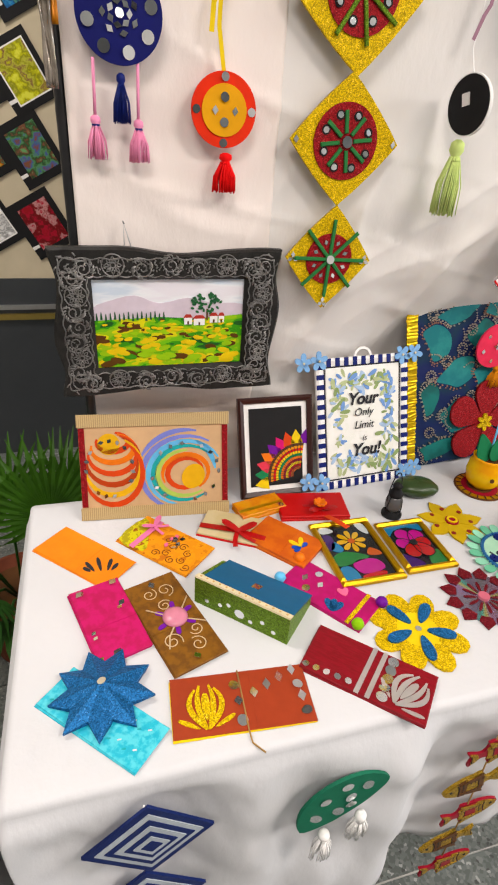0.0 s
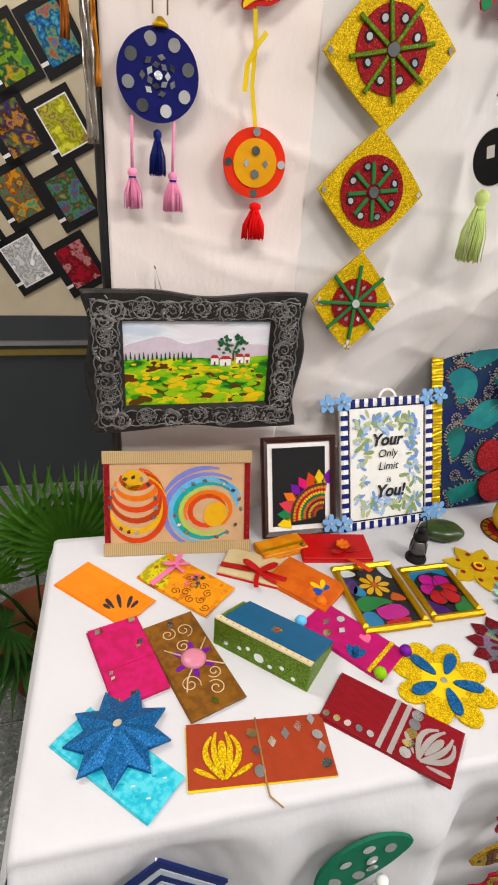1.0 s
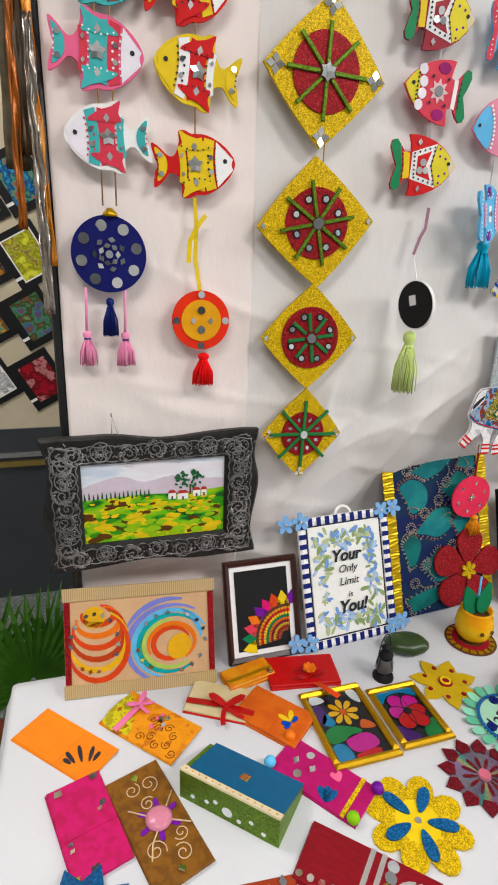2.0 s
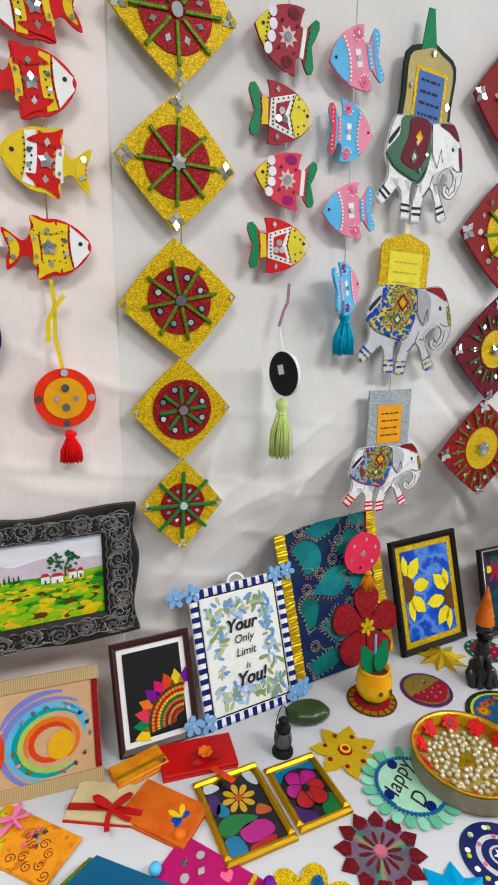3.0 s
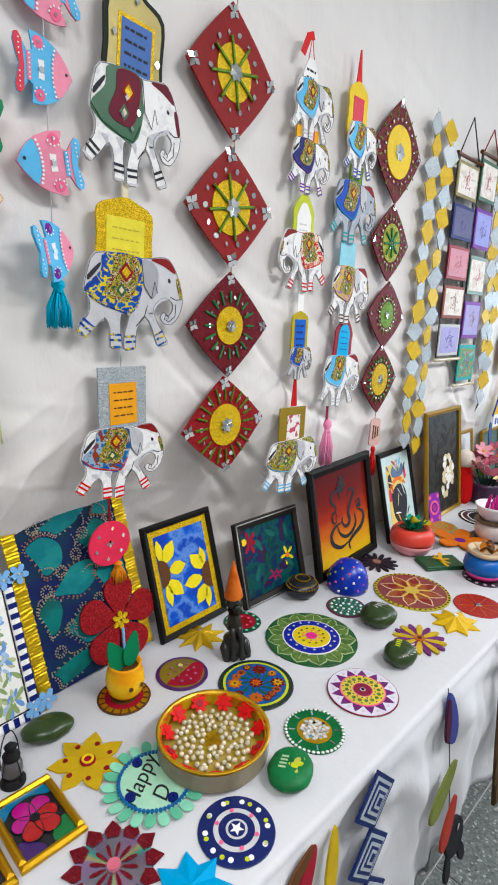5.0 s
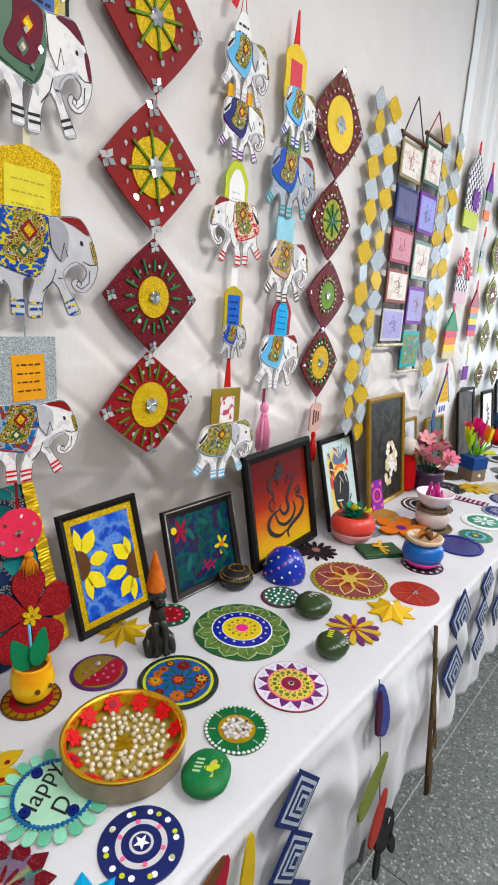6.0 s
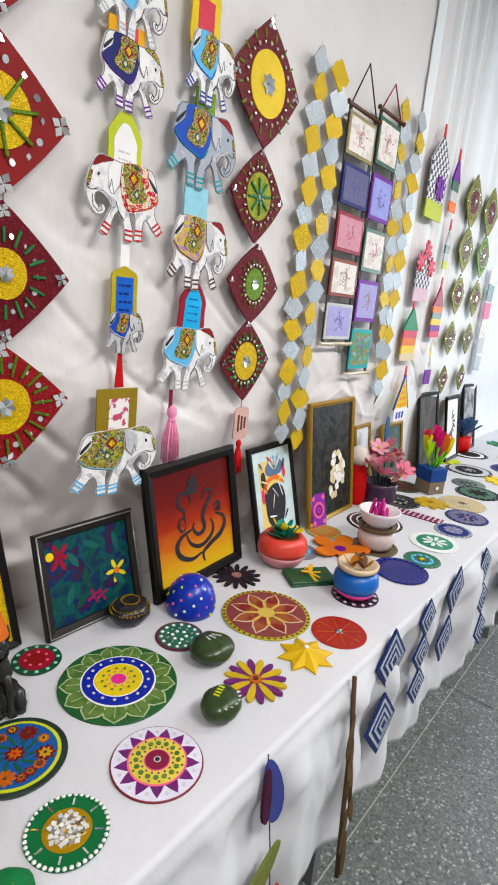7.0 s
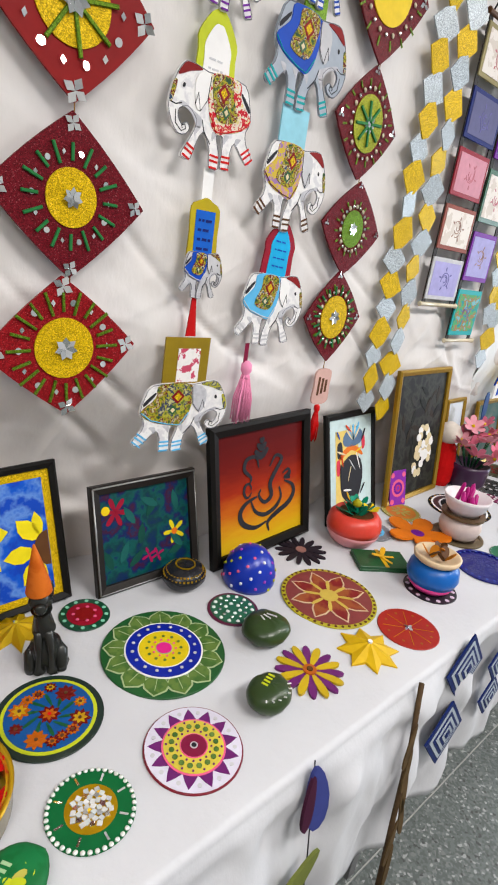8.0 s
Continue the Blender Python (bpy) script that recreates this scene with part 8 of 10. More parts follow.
def stone(x, y, deg, rx, ry, h, mat, label, seed):
    th = on_table("painted_stone", x, y, deg, label, "painted stone", "painted stones")
    n, rows = 28, 12

    def build():
        v, f = [], []
        for j in range(rows + 1):
            p = math.pi * j / rows
            for i in range(n):
                a = 2 * math.pi * i / n
                k = 1 + 0.07 * noise.noise((2 * math.cos(a) + seed, 2 * math.sin(a), 2 * math.cos(p)))
                v.append((rx * k * math.sin(p) ** 0.8 * math.cos(a), ry * k * math.sin(p) ** 0.8 * math.sin(a), h / 2 - h / 2 * math.cos(p) * k + 0.001))
        f = [(j * n + i, j * n + (i + 1) % n, (j + 1) * n + (i + 1) % n, (j + 1) * n + i) for j in range(rows) for i in range(n)]
        return v, f
    me = mesh_of(("stone", seed), build)
    for p in me.polygons:
        p.use_smooth = True
    put("stone", me, mat, th)
    return th


MOSS = plain("moss_green_gloss", (0.028, 0.05, 0.016), 0.3, var=0.25)
th = stone(0.24, -0.104, -18, 0.048, 0.032, 0.036, MOSS, "dark green painted stone with beige end", 1.0)
th2 = stone(0.506, -0.484, 25, 0.048, 0.04, 0.034, mottled("brushed_green_enamel", [(0.012, 0.09, 0.03), (0.015, 0.12, 0.035), (0.02, 0.15, 0.05)], 40, 0.5, hard=False), "green painted stone with yellow and white brush marks", 2.0)
for i in range(7):
    put("brush_mark", disc(0.009, 0.0015, 10, 0.005), (LIMEY, plain("dull_lemon_paint", (0.45, 0.42, 0.12)), LIMEY)[i % 3], th2, pose(-0.018 + 0.006 * i, -0.014 + 0.004 * (i % 3), 0.0338 - 0.0004 * (i - 3) ** 2, 0, 0, 40 * i))
for i in range(4):
    put("writing_bar", block(0.004, 0.013, 0.0012), plain("pale_green_paint", (0.35, 0.5, 0.3)), th2, pose(-0.016 + 0.008 * i, 0.012, 0.0338, 0, 0, 10))
th3 = stone(1.02, -0.09, 10, 0.052, 0.047, 0.056, plain("black_enamel", (0.012, 0.012, 0.015), 0.25), "black painted stone with gold beadwork rings", 3.0)
for rr, zz in ((0.042, 0.043), (0.048, 0.036)):
    put("gold_beadwork", joined("gold_beadwork", [(*extrude(circle(0.0028, 6), 0.003), Matrix.Translation((rr * math.cos(a), 0.92 * rr * math.sin(a), zz))) for a in span(0, 6.2, 34)]), GOLD, th3, kind="stuff")
put("gold_beadwork", ring(0.02, 0.023, 0.002, 24), GOLD, th3, turn(0, 0, 0, 0.0555))
th4 = stone(1.06, -0.322, -10, 0.05, 0.046, 0.05, MOSS, "moss green painted stone with pale carved marks", 4.0)
for i in range(3):
    put("carved_mark", block(0.003, 0.014 + 0.004 * i, 0.001), GREY, th4, pose(-0.01 + 0.011 * i, 0.004, 0.0505, 0, 0, 20 * i))
th5 = stone(0.948, -0.45, 5, 0.042, 0.038, 0.05, MOSS, "dark green painted stone with white dashes and writing", 5.0)
for i in range(7):
    a = -2.6 + 0.35 * i
    put("dash", block(0.0022, 0.014, 0.0015), WHITE, th5, pose(0.033 * math.cos(a), 0.03 * math.sin(a), 0.0405, 35 * math.cos(a + 1.57), 35 * math.sin(a + 1.57), math.degrees(a) - 90))
for i in range(4):
    put("writing_bar", block(0.004, 0.012, 0.001), LIMEY, th5, pose(-0.012 + 0.008 * i, 0.004 + 0.002 * i, 0.0505, 0, 0, 15))


def plate(x, y, r, layers, label, rim=0.0, h=0.003, petals=None, name="painted_disc", deg=0.0, cat="painted disc", z=TOP):
    """Painted round board: base, then rings and discs laid on one another. layers: (outer radius share, material)."""
    th = on_table(name, x, y, deg, label, cat, "painted discs", z)
    b = put("base", lathe([(r * 0.97, 0), (r, h * 0.5), (r * 0.985, h)], 48), layers[0][1], th)
    zz = h
    for k, mt in layers[1:]:
        put("painted_ring", disc(round(r * k, 4), 0.0006, 40), mt, th, turn(0, 0, 0, zz))
        zz += 0.0005
    if rim:
        put("rim", ring(r * (1 - rim), r, 0.004, 48), layers[0][1], th, turn(0, 0, 0, h * 0.5))
    return th, zz


def petals_on(th, z, n, r0, L, W, mat, deg=0.0, outline=None):
    for i in range(n):
        if outline:
            put("petal_outline", slab(petal_pts(L * 1.12, W * 1.18), 0.0005), outline, th, turn(360 * i / n + deg) @ turn(0, 0, r0 - L * 0.05, z))
        put("painted_petal", slab(petal_pts(L, W), 0.0006), mat, th, turn(360 * i / n + deg) @ turn(0, 0, r0, z + 0.0004))


def dots_on(th, z, n, r, s, mat, deg=0.0, gloss=False):
    for i in range(n):
        a = radians(360 * i / n + deg)
        put("dot", lathe([(s, 0), (s * 0.8, s * 0.4), (s * 0.2, s * 0.6)], 8) if gloss else disc(s, 0.0007, 9), mat, th, turn(0, r * math.cos(a), r * math.sin(a), z))


# coaster and face-free yellow pot with paper leaves
th, zz = plate(0.404, -0.11, 0.056, [(1, BROWN), (0.92, GOLD), (0.72, MAROON), (0.5, BROWN)], "brown and gold round coaster under a pot", name="coaster", cat="coaster")
for i in range(18):
    put("gold_ray", block(0.003, 0.012, 0.0008), BROWN, th, turn(20 * i) @ turn(0, 0, 0.047, zz))
pt = on_table("plant_pot", 0.41, -0.106, 0, "glossy yellow orange pot with green paper leaves", "plant pot", "", TOP + 0.006)
put("pot", lathe([(0.026, 0), (0.036, 0.012), (0.041, 0.034), (0.038, 0.056), (0.033, 0.068), (0.035, 0.074), (0.03, 0.074), (0.029, 0.06), (0.001, 0.058)], 32), mottled("yellow_orange_glaze", [(0.7, 0.2, 0.004), (0.8, 0.38, 0.006), (0.85, 0.55, 0.01)], 14, 0.22, hard=False, relief=0.02), pt)
put("soil", disc(0.029, 0.004, 20), BROWN, pt, turn(0, 0, 0, 0.058))
for px in (-0.012, 0.014):
    put("painted_spot", disc(0.005, 0.0012, 10), BROWN, pt, pose(px, -0.0415 + 0.1 * px * px * 40, 0.036, 84, 0, px * 1200))
FELTG = plain("felt_green", (0.012, 0.16, 0.07), 0.8)
for a, sp_, mt in ((-14, -0.012, FELTG), (14, 0.012, FELTG)):
    put("leaf", slab(rounded([(-0.01, 0), (0.01, 0), (0.021, 0.024), (0.012, 0.052), (0.0, 0.07), (-0.014, 0.05), (-0.021, 0.022)], 3), 0.003), mt, pt, pose(sp_ * 0.6, 0.0, 0.066, 82, 0, 6) @ turn(-1.5 * a, 0, 0, 0.002 if a > 0 else -0.002))
put("stem", tubes("stem", [[(0, 0.004, 0.058), (0.002, 0.004, 0.1), (0.0, 0.004, 0.152)]], 0.0026, 6), SKY, pt)

# mint greeting round, partly under the bowl
mg = on_table("greeting_round", 0.325, -0.33, -8, "mint green round greeting card with petal edge and blue beads", "greeting card")
put("card", disc(0.064, 0.002, 44), plain("pale_mint_card", (0.42, 0.66, 0.5), 0.55), mg, turn(0, 0, 0, 0.004))
for i in range(22):
    put("petal", slab(petal_pts(0.034, 0.023), 0.0015), (MINT, plain("deep_mint_card", (0.16, 0.45, 0.3)))[i % 2], mg, turn(360 * i / 22, 0, 0, 0.0008 + 0.0014 * (i % 2)) @ pose(0, 0.056, 0, 7, 0, 0))
put("bead_ring", joined("bead_ring", [(*extrude(circle(0.0034, 7), 0.004), Matrix.Translation((0.061 * math.cos(a), 0.061 * math.sin(a), 0.005))) for a in span(0, 6.2, 56)]), plain("teal_blue_bead", (0.006, 0.12, 0.3), 0.3), mg, kind="stuff")
for a in (100, 190, 280):
    put("quilled_coil", ring(0.002, 0.009, 0.004, 14), NAVY, mg, turn(0, 0.05 * math.cos(radians(a)), 0.05 * math.sin(radians(a)), 0.006))
ml = lettering("Happy", 0.042, INK, mg, turn(42, -0.012, 0.004, 0.0064))
lettering("D", 0.04, INK, mg, turn(42, 0.006, -0.04, 0.0064))

# gold bowl with red flowers and pearls
bw = on_table("gift_tray", 0.449, -0.343, 0, "round gold tray with red flowers and pearl beads inside", "tray", "", TOP + 0.007)
put("tray_wall", lathe([(0.098, 0), (0.102, 0.004), (0.103, 0.037), (0.106, 0.04), (0.1, 0.04), (0.098, 0.012), (0.001, 0.01)], 64), plain("ochre_gold_lacquer", (0.52, 0.32, 0.02), 0.3, 0.4), bw)
put("outer_band", ring(0.1025, 0.1042, 0.032, 64), plain("smoky_clear_band", (0.25, 0.22, 0.16), 0.2), bw, turn(0, 0, 0, 0.002))
put("red_lining", ring(0.0955, 0.1005, 0.028, 64), mottled("red_gold_lacquer", [(0.34, 0.03, 0.01), (0.5, 0.22, 0.015), (0.4, 0.06, 0.01), (0.5, 0.3, 0.02)], 25, 0.3, hard=False), bw, turn(0, 0, 0, 0.008))
put("floor_sheet", disc(0.097, 0.002, 48), mottled("gold_leaf_floor", [(0.3, 0.22, 0.03), (0.42, 0.32, 0.07), (0.46, 0.36, 0.12)], 40, 0.3, hard=False, metal=0.3), bw, turn(0, 0, 0, 0.01))
rnd = random.Random(9)
pm = lathe([(0.0008, 0), (0.004, 0.0016), (0.005, 0.0048), (0.004, 0.008), (0.0008, 0.0096)], 10)
for i in range(104):
    a, k = i * 2.39996, 0.074 * math.sqrt(i / 104)
    if k < 0.016:
        continue
    put("pearl", pm, (PEARL, PEARL, plain("glass_bead", (0.6, 0.56, 0.42), 0.12, 0.1))[i % 3], bw, turn(0, k * math.cos(a) + rnd.uniform(-0.0035, 0.0035), k * math.sin(a) + rnd.uniform(-0.0035, 0.0035), 0.012))
for i in range(8):
    put("gold_petal", slab(petal_pts(0.02, 0.01), 0.002), GOLD, bw, turn(45 * i, 0, 0, 0.0125))
for i in range(11):
    a = 360 * i / 11 + 10
    fl = put("flower", disc(0.007, 0.004, 12), (RED, MAROON)[i % 4 == 2], bw, turn(a) @ pose(0, 0.088, 0.025, 40, 0, 0))
    for q in range(7):
        put("petal", slab(petal_pts(0.018, 0.011), 0.0015), plain("poppy_red_paper", (0.62, 0.02, 0.012), 0.6), fl, turn(51.4 * q, 0, 0, 0.001))

# painted discs
th, zz = plate(0.367, -0.492, 0.062, [(1, plain("deep_navy_enamel", (0.008, 0.018, 0.1), 0.3)), (0.6, GREY), (0.47, plain("deep_navy_enamel", (0.008, 0.018, 0.1))), (0.28, GREY), (0.22, plain("deep_navy_enamel", (0.008, 0.018, 0.1)))], "navy painted disc with white ring and small flowers")
dots_on(th, 0.003, 10, 0.05, 0.0045, WHITE), dots_on(th, 0.003, 8, 0.05, 0.004, LIMEY, 20), dots_on(th, zz, 6, 0.033, 0.0035, PINK)
put("painted_star", slab(star_pts(5, 0.012, 0.005), 0.0006), WHITE, th, turn(0, 0, 0, zz))
th, zz = plate(0.541, -0.133, 0.059, [(1, plain("dark_violet_enamel", (0.07, 0.02, 0.11), 0.3)), (0.86, plain("olive_enamel", (0.2, 0.15, 0.02), 0.3))], "purple rimmed disc with olive and maroon beadwork")
put("painted_patch", slab(rounded([(-0.05, -0.01), (0, -0.05), (0.05, -0.015), (0.045, 0.01), (0, 0.0)], 3), 0.001), MAROON, th, turn(0, 0, 0, zz))
dots_on(th, zz + 0.001, 9, 0.03, 0.004, plain("mauve_bead", (0.35, 0.12, 0.2), 0.25), 190, True), dots_on(th, zz + 0.001, 5, 0.015, 0.0035, plain("mauve_bead", (0.35, 0.12, 0.2)), 200, True)
gem(th, 0.012, 0.022, zz, 0.009)
th = on_table("folded_star", 0.662, -0.052, 10, "gold glitter folded star ornament", "paper star")
put("star", mesh_of(("star9",), lambda: folded_star(9, 0.066, 0.036, 0.02)), plain("gold_foil_paper", (0.62, 0.42, 0.015), 0.3, 0.5, relief=0.5), th)
round_mirror(th, 0, 0, 0.02, 0.004)
th, zz = plate(0.639, -0.271, 0.084, [(1, plain("black_green_enamel", (0.012, 0.025, 0.018), 0.25)), (0.87, LIMEY), (0.8, plain("cobalt_enamel", (0.03, 0.09, 0.26), 0.45))], "dark rimmed disc painted with orange flowers on blue")
rnd = random.Random(31)
RUSTE, GARN, AMB = plain("tangerine_enamel", (0.42, 0.12, 0.008), 0.25), plain("garnet_enamel", (0.13, 0.014, 0.012), 0.25), plain("amber_enamel", (0.5, 0.3, 0.02), 0.25)
for i, (cx, cy, big) in enumerate(((0, 0, 1), (-0.036, 0.03, 1), (0.038, 0.026, 1), (-0.034, -0.034, 1), (0.036, -0.032, 1), (0.0, 0.046, 0), (0.0, -0.048, 0), (0.05, -0.003, 0), (-0.052, 0.0, 0), (-0.018, 0.044, 0), (0.022, 0.05, 0), (0.018, -0.046, 0), (-0.016, -0.05, 0))):
    for ring_, (n, L, mt) in enumerate(((9, 0.018 if big else 0.011, (GARN, RUSTE)[i % 2]), (7, 0.012 if big else 0.007, (RUSTE, AMB, GARN)[i % 3]))):
        for q in range(n):
            put("painted_petal", slab(leaf_pts(L, L * 0.5), 0.0008), mt, th, turn(360 * q / n + 9 * i, cx, cy, zz + 0.0003 * ring_ + 0.00005 * i))
    put("dot", disc(0.003, 0.0012, 8), (RED, BROWN)[i > 0], th, turn(0, cx, cy, zz + 0.001))
for i in range(10):
    put("painted_leaf", slab(petal_pts(0.03, 0.007), 0.0006), DGREEN, th, turn(36 * i, 0, 0, zz) @ turn(0, 0.01, 0.012, 0))
OLEAF = mottled("olive_leaf_enamel", [(0.035, 0.1, 0.025), (0.07, 0.14, 0.04), (0.13, 0.2, 0.06)], 45, 0.3, hard=False)
PALELINE = plain("pale_green_line", (0.42, 0.5, 0.3), 0.5)
th, zz = plate(0.868, -0.246, 0.117, [(1, plain("forest_enamel", (0.018, 0.085, 0.025), 0.3))], "large green mandala disc with leaf ring and pink centre", h=0.004)
for i in range(13):
    a = 360 * i / 13
    put("petal_outline", slab(leaf_pts(0.05, 0.05), 0.0006), PALELINE, th, turn(a) @ turn(0, 0, 0.064, zz + 0.00003 * i))
    put("painted_petal", slab(leaf_pts(0.046, 0.044), 0.0006), OLEAF, th, turn(a) @ turn(0, 0, 0.065, zz + 0.0007 + 0.00003 * i))
    put("vein", block(0.0012, 0.03, 0.0005), PALELINE, th, turn(a) @ turn(0, 0, 0.086, zz + 0.0016))
for k, mt in ((0.074, WHITE), (0.071, plain("ultramarine_enamel", (0.02, 0.035, 0.3), 0.3)), (0.049, WHITE), (0.047, plain("sunflower_enamel", (0.66, 0.52, 0.02), 0.3)), (0.016, PALELINE), (0.0145, plain("fuchsia_enamel", (0.7, 0.08, 0.28), 0.3))):
    zz += 0.0006
    put("painted_ring", disc(k, 0.0022, 44), mt, th, turn(0, 0, 0, zz))
dots_on(th, zz + 0.0016, 16, 0.059, 0.0035, GREY, 0, True), dots_on(th, zz + 0.002, 12, 0.032, 0.003, OLEAF), dots_on(th, zz + 0.002, 10, 0.022, 0.0022, PINK)
AUB = plain("aubergine_enamel", (0.13, 0.025, 0.13), 0.35)
th, zz = plate(0.793, -0.448, 0.078, [(1, plain("burgundy_rim", (0.16, 0.012, 0.025), 0.3)), (0.965, plain("lilac_white_enamel", (0.6, 0.58, 0.68), 0.35))], "white and aubergine mandala disc with yellow ring", h=0.004)
for i in range(13):
    put("painted_wedge", slab([(-0.0125, 0), (0.0125, 0), (0.007, 0.014), (0, 0.026), (-0.007, 0.014)], 0.0006), AUB, th, turn(360 * i / 13) @ turn(0, 0, 0.045, zz))
    put("dot", disc(0.0035, 0.0007, 9), GREY, th, turn(360 * i / 13 + 13.8) @ turn(0, 0, 0.064, zz))
for k, mt in ((0.05, PINK), (0.047, plain("primrose_enamel", (0.62, 0.52, 0.12), 0.35)), (0.022, PINK), (0.02, plain("mulberry_enamel", (0.2, 0.012, 0.05), 0.3)), (0.006, GREY), (0.004, INK)):
    zz += 0.0006
    put("painted_ring", disc(k, 0.001, 40), mt, th, turn(0, 0, 0, zz))
dots_on(th, 0.0072, 16, 0.035, 0.0045, OLEAF), dots_on(th, 0.0074, 16, 0.027, 0.0018, AUB, 8), dots_on(th, 0.0074, 16, 0.043, 0.0018, AUB, 8)
th, zz = plate(0.625, -0.446, 0.06, [(1, plain("emerald_felt", (0.006, 0.11, 0.035), 0.5)), (0.58, GOLD)], "green disc with gold ring, pearl rim and white blossom")
dots_on(th, zz, 40, 0.057, 0.0036, plain("white_pearl", (0.72, 0.74, 0.7), 0.2, 0.2), 0, True)
for i in range(8):
    put("silver_mark", block(0.003, 0.012, 0.0012), MIRROR, th, turn(45 * i) @ turn(0, 0, 0.045, 0.0032))
rnd = random.Random(44)
CHIPS = (plain("porcelain_white", (0.62, 0.61, 0.58), 0.4), MIRROR, plain("frosted_glass_chip", (0.5, 0.52, 0.5), 0.2))
for i in range(40):
    a, k = i * 2.39996, 0.027 * math.sqrt((i + 0.5) / 40)
    put("mosaic_chip", slab([(-0.004, -0.0025), (0.003, -0.004), (0.0045, 0.002), (-0.002, 0.004)], 0.0016), CHIPS[i % 3], th, turn(rnd.uniform(0, 360), k * math.cos(a), k * math.sin(a), zz) @ tilted())
th, zz = plate(0.79, -0.075, 0.05, [(1, plain("bottle_green_enamel", (0.01, 0.06, 0.03), 0.3)), (0.7, MAROON), (0.4, CRIMSON)], "bottle green disc with dark red dotted centre")
dots_on(th, 0.0032, 12, 0.042, 0.004, MINT), dots_on(th, zz, 7, 0.022, 0.0035, PINK)

# figurine under a paper cone
fig = [(*tube_data([(0, 0.012, 0), (0, 0.012, 0.012), (0, 0.01, 0.045), (0, 0.004, 0.08), (0, -0.002, 0.112), (0, -0.004, 0.125)], [0.028, 0.034, 0.032, 0.024, 0.017, 0.014], 20), Matrix()),
       (*tube_data([(0, -0.006, 0.118), (0, -0.008, 0.128), (0, -0.01, 0.145), (0, -0.008, 0.16), (0, -0.006, 0.168)], [0.012, 0.021, 0.025, 0.02, 0.008], 20), Matrix()),
       (*tube_data([(0, -0.03, 0.142), (0, -0.036, 0.14), (0, -0.04, 0.137)], [0.014, 0.011, 0.005], 12), Matrix()),
       (*tube_data([(0.03, 0.02, 0.008), (0.04, 0.0, 0.008), (0.036, -0.02, 0.008)], [0.007, 0.007, 0.004], 8), Matrix())]
for sd in (-1, 1):
    fig.append((*tube_data([(sd * 0.013, -0.024, 0.0), (sd * 0.013, -0.027, 0.008), (sd * 0.013, -0.02, 0.016), (sd * 0.012, -0.016, 0.05), (sd * 0.01, -0.012, 0.085)], [0.01, 0.011, 0.008, 0.008, 0.009], 12), Matrix()))
    fig.append((*tube_data([(sd * 0.03, -0.014, 0.0), (sd * 0.031, -0.012, 0.009), (sd * 0.029, 0.006, 0.028), (sd * 0.022, 0.012, 0.045)], [0.011, 0.013, 0.016, 0.008], 12), Matrix()))
    fig.append((*tube_data([(sd * 0.017, -0.008, 0.158), (sd * 0.021, -0.008, 0.17), (sd * 0.024, -0.008, 0.182)], [0.009, 0.006, 0.001], 8), Matrix()))
me = joined("figurine", fig)
for p in me.polygons:
    p.use_smooth = True
tagged(put("figurine", me, plain("black_ceramic", (0.016, 0.017, 0.015), 0.26), None, pose(0.676, -0.168, TOP, 0, -4, -25) @ Matrix.Diagonal((0.82, 0.82, 1, 1))), "small glossy black seated cat figurine on the white cloth", "figurine")
cp = thing("paper_cone", pose(0.662, -0.168, TOP + 0.166, 6, -8, 0), "narrow dull orange paper cone set on the black figurine", "paper cone")
put("cone", lathe([(0.022, 0), (0.0215, 0.002), (0.012, 0.05), (0.002, 0.094), (0.0008, 0.096)], 20), mottled("peach_orange_paper", [(0.34, 0.08, 0.03), (0.5, 0.13, 0.04), (0.6, 0.18, 0.06)], 35, 0.6, hard=False), cp)

# blue dotted dome and discs toward the far end
dm = on_table("dotted_dome", 1.165, -0.15, 0, "blue painted half ball with pink and white dots", "ornament")
put("dome", lathe([(0.06, 0.0), (0.063, 0.01), (0.062, 0.03), (0.054, 0.058), (0.036, 0.08), (0.016, 0.089), (0.001, 0.091)], 36), plain("cobalt_gloss", (0.02, 0.05, 0.36), 0.28), dm)
for i in range(46):
    k = (i + 0.5) / 46
    zz, a = 0.085 * k + 0.004, i * 2.39996
    r = 0.0635 * math.sqrt(max(0.02, 1 - (k * 0.97) ** 2.4))
    put("dot", lathe([(0.004, -0.001), (0.0035, 0.0014), (0.001, 0.002)], 8), (WHITE, PINK, LIMEY, plain("violet_dot", (0.4, 0.12, 0.5)))[i % 4], dm, look((r * math.cos(a), r * math.sin(a), zz), (3 * r * math.cos(a), 3 * r * math.sin(a), zz + 0.16 * k * k), 0) @ pose(0, 0, 0, 180, 0, 0))
th, zz = plate(1.062, -0.218, 0.056, [(1, plain("plum_rim", (0.1, 0.02, 0.045), 0.35)), (0.88, plain("mirror_green", (0.03, 0.12, 0.07), 0.3)), ], "plum rimmed green disc with white mirror dots")
for n, r in ((14, 0.042), (10, 0.029), (6, 0.016)):
    dots_on(th, zz, n, r, 0.0045, (WHITE, MIRROR, WHITE)[n % 3], n, True)
th = petal_flower("sunburst_flower", 1.07, -0.438, 5, 16, 0.067, 0.02, [AUB, plain("mustard_enamel", (0.5, 0.36, 0.02), 0.4)], plain("burnt_orange_enamel", (0.42, 0.12, 0.01), 0.4), "purple and mustard wooden sunburst flower with orange centre", 0.005, 0.01)
put("centre_dot", disc(0.006, 0.002, 12), BROWN, th, turn(0, 0, 0, 0.008))
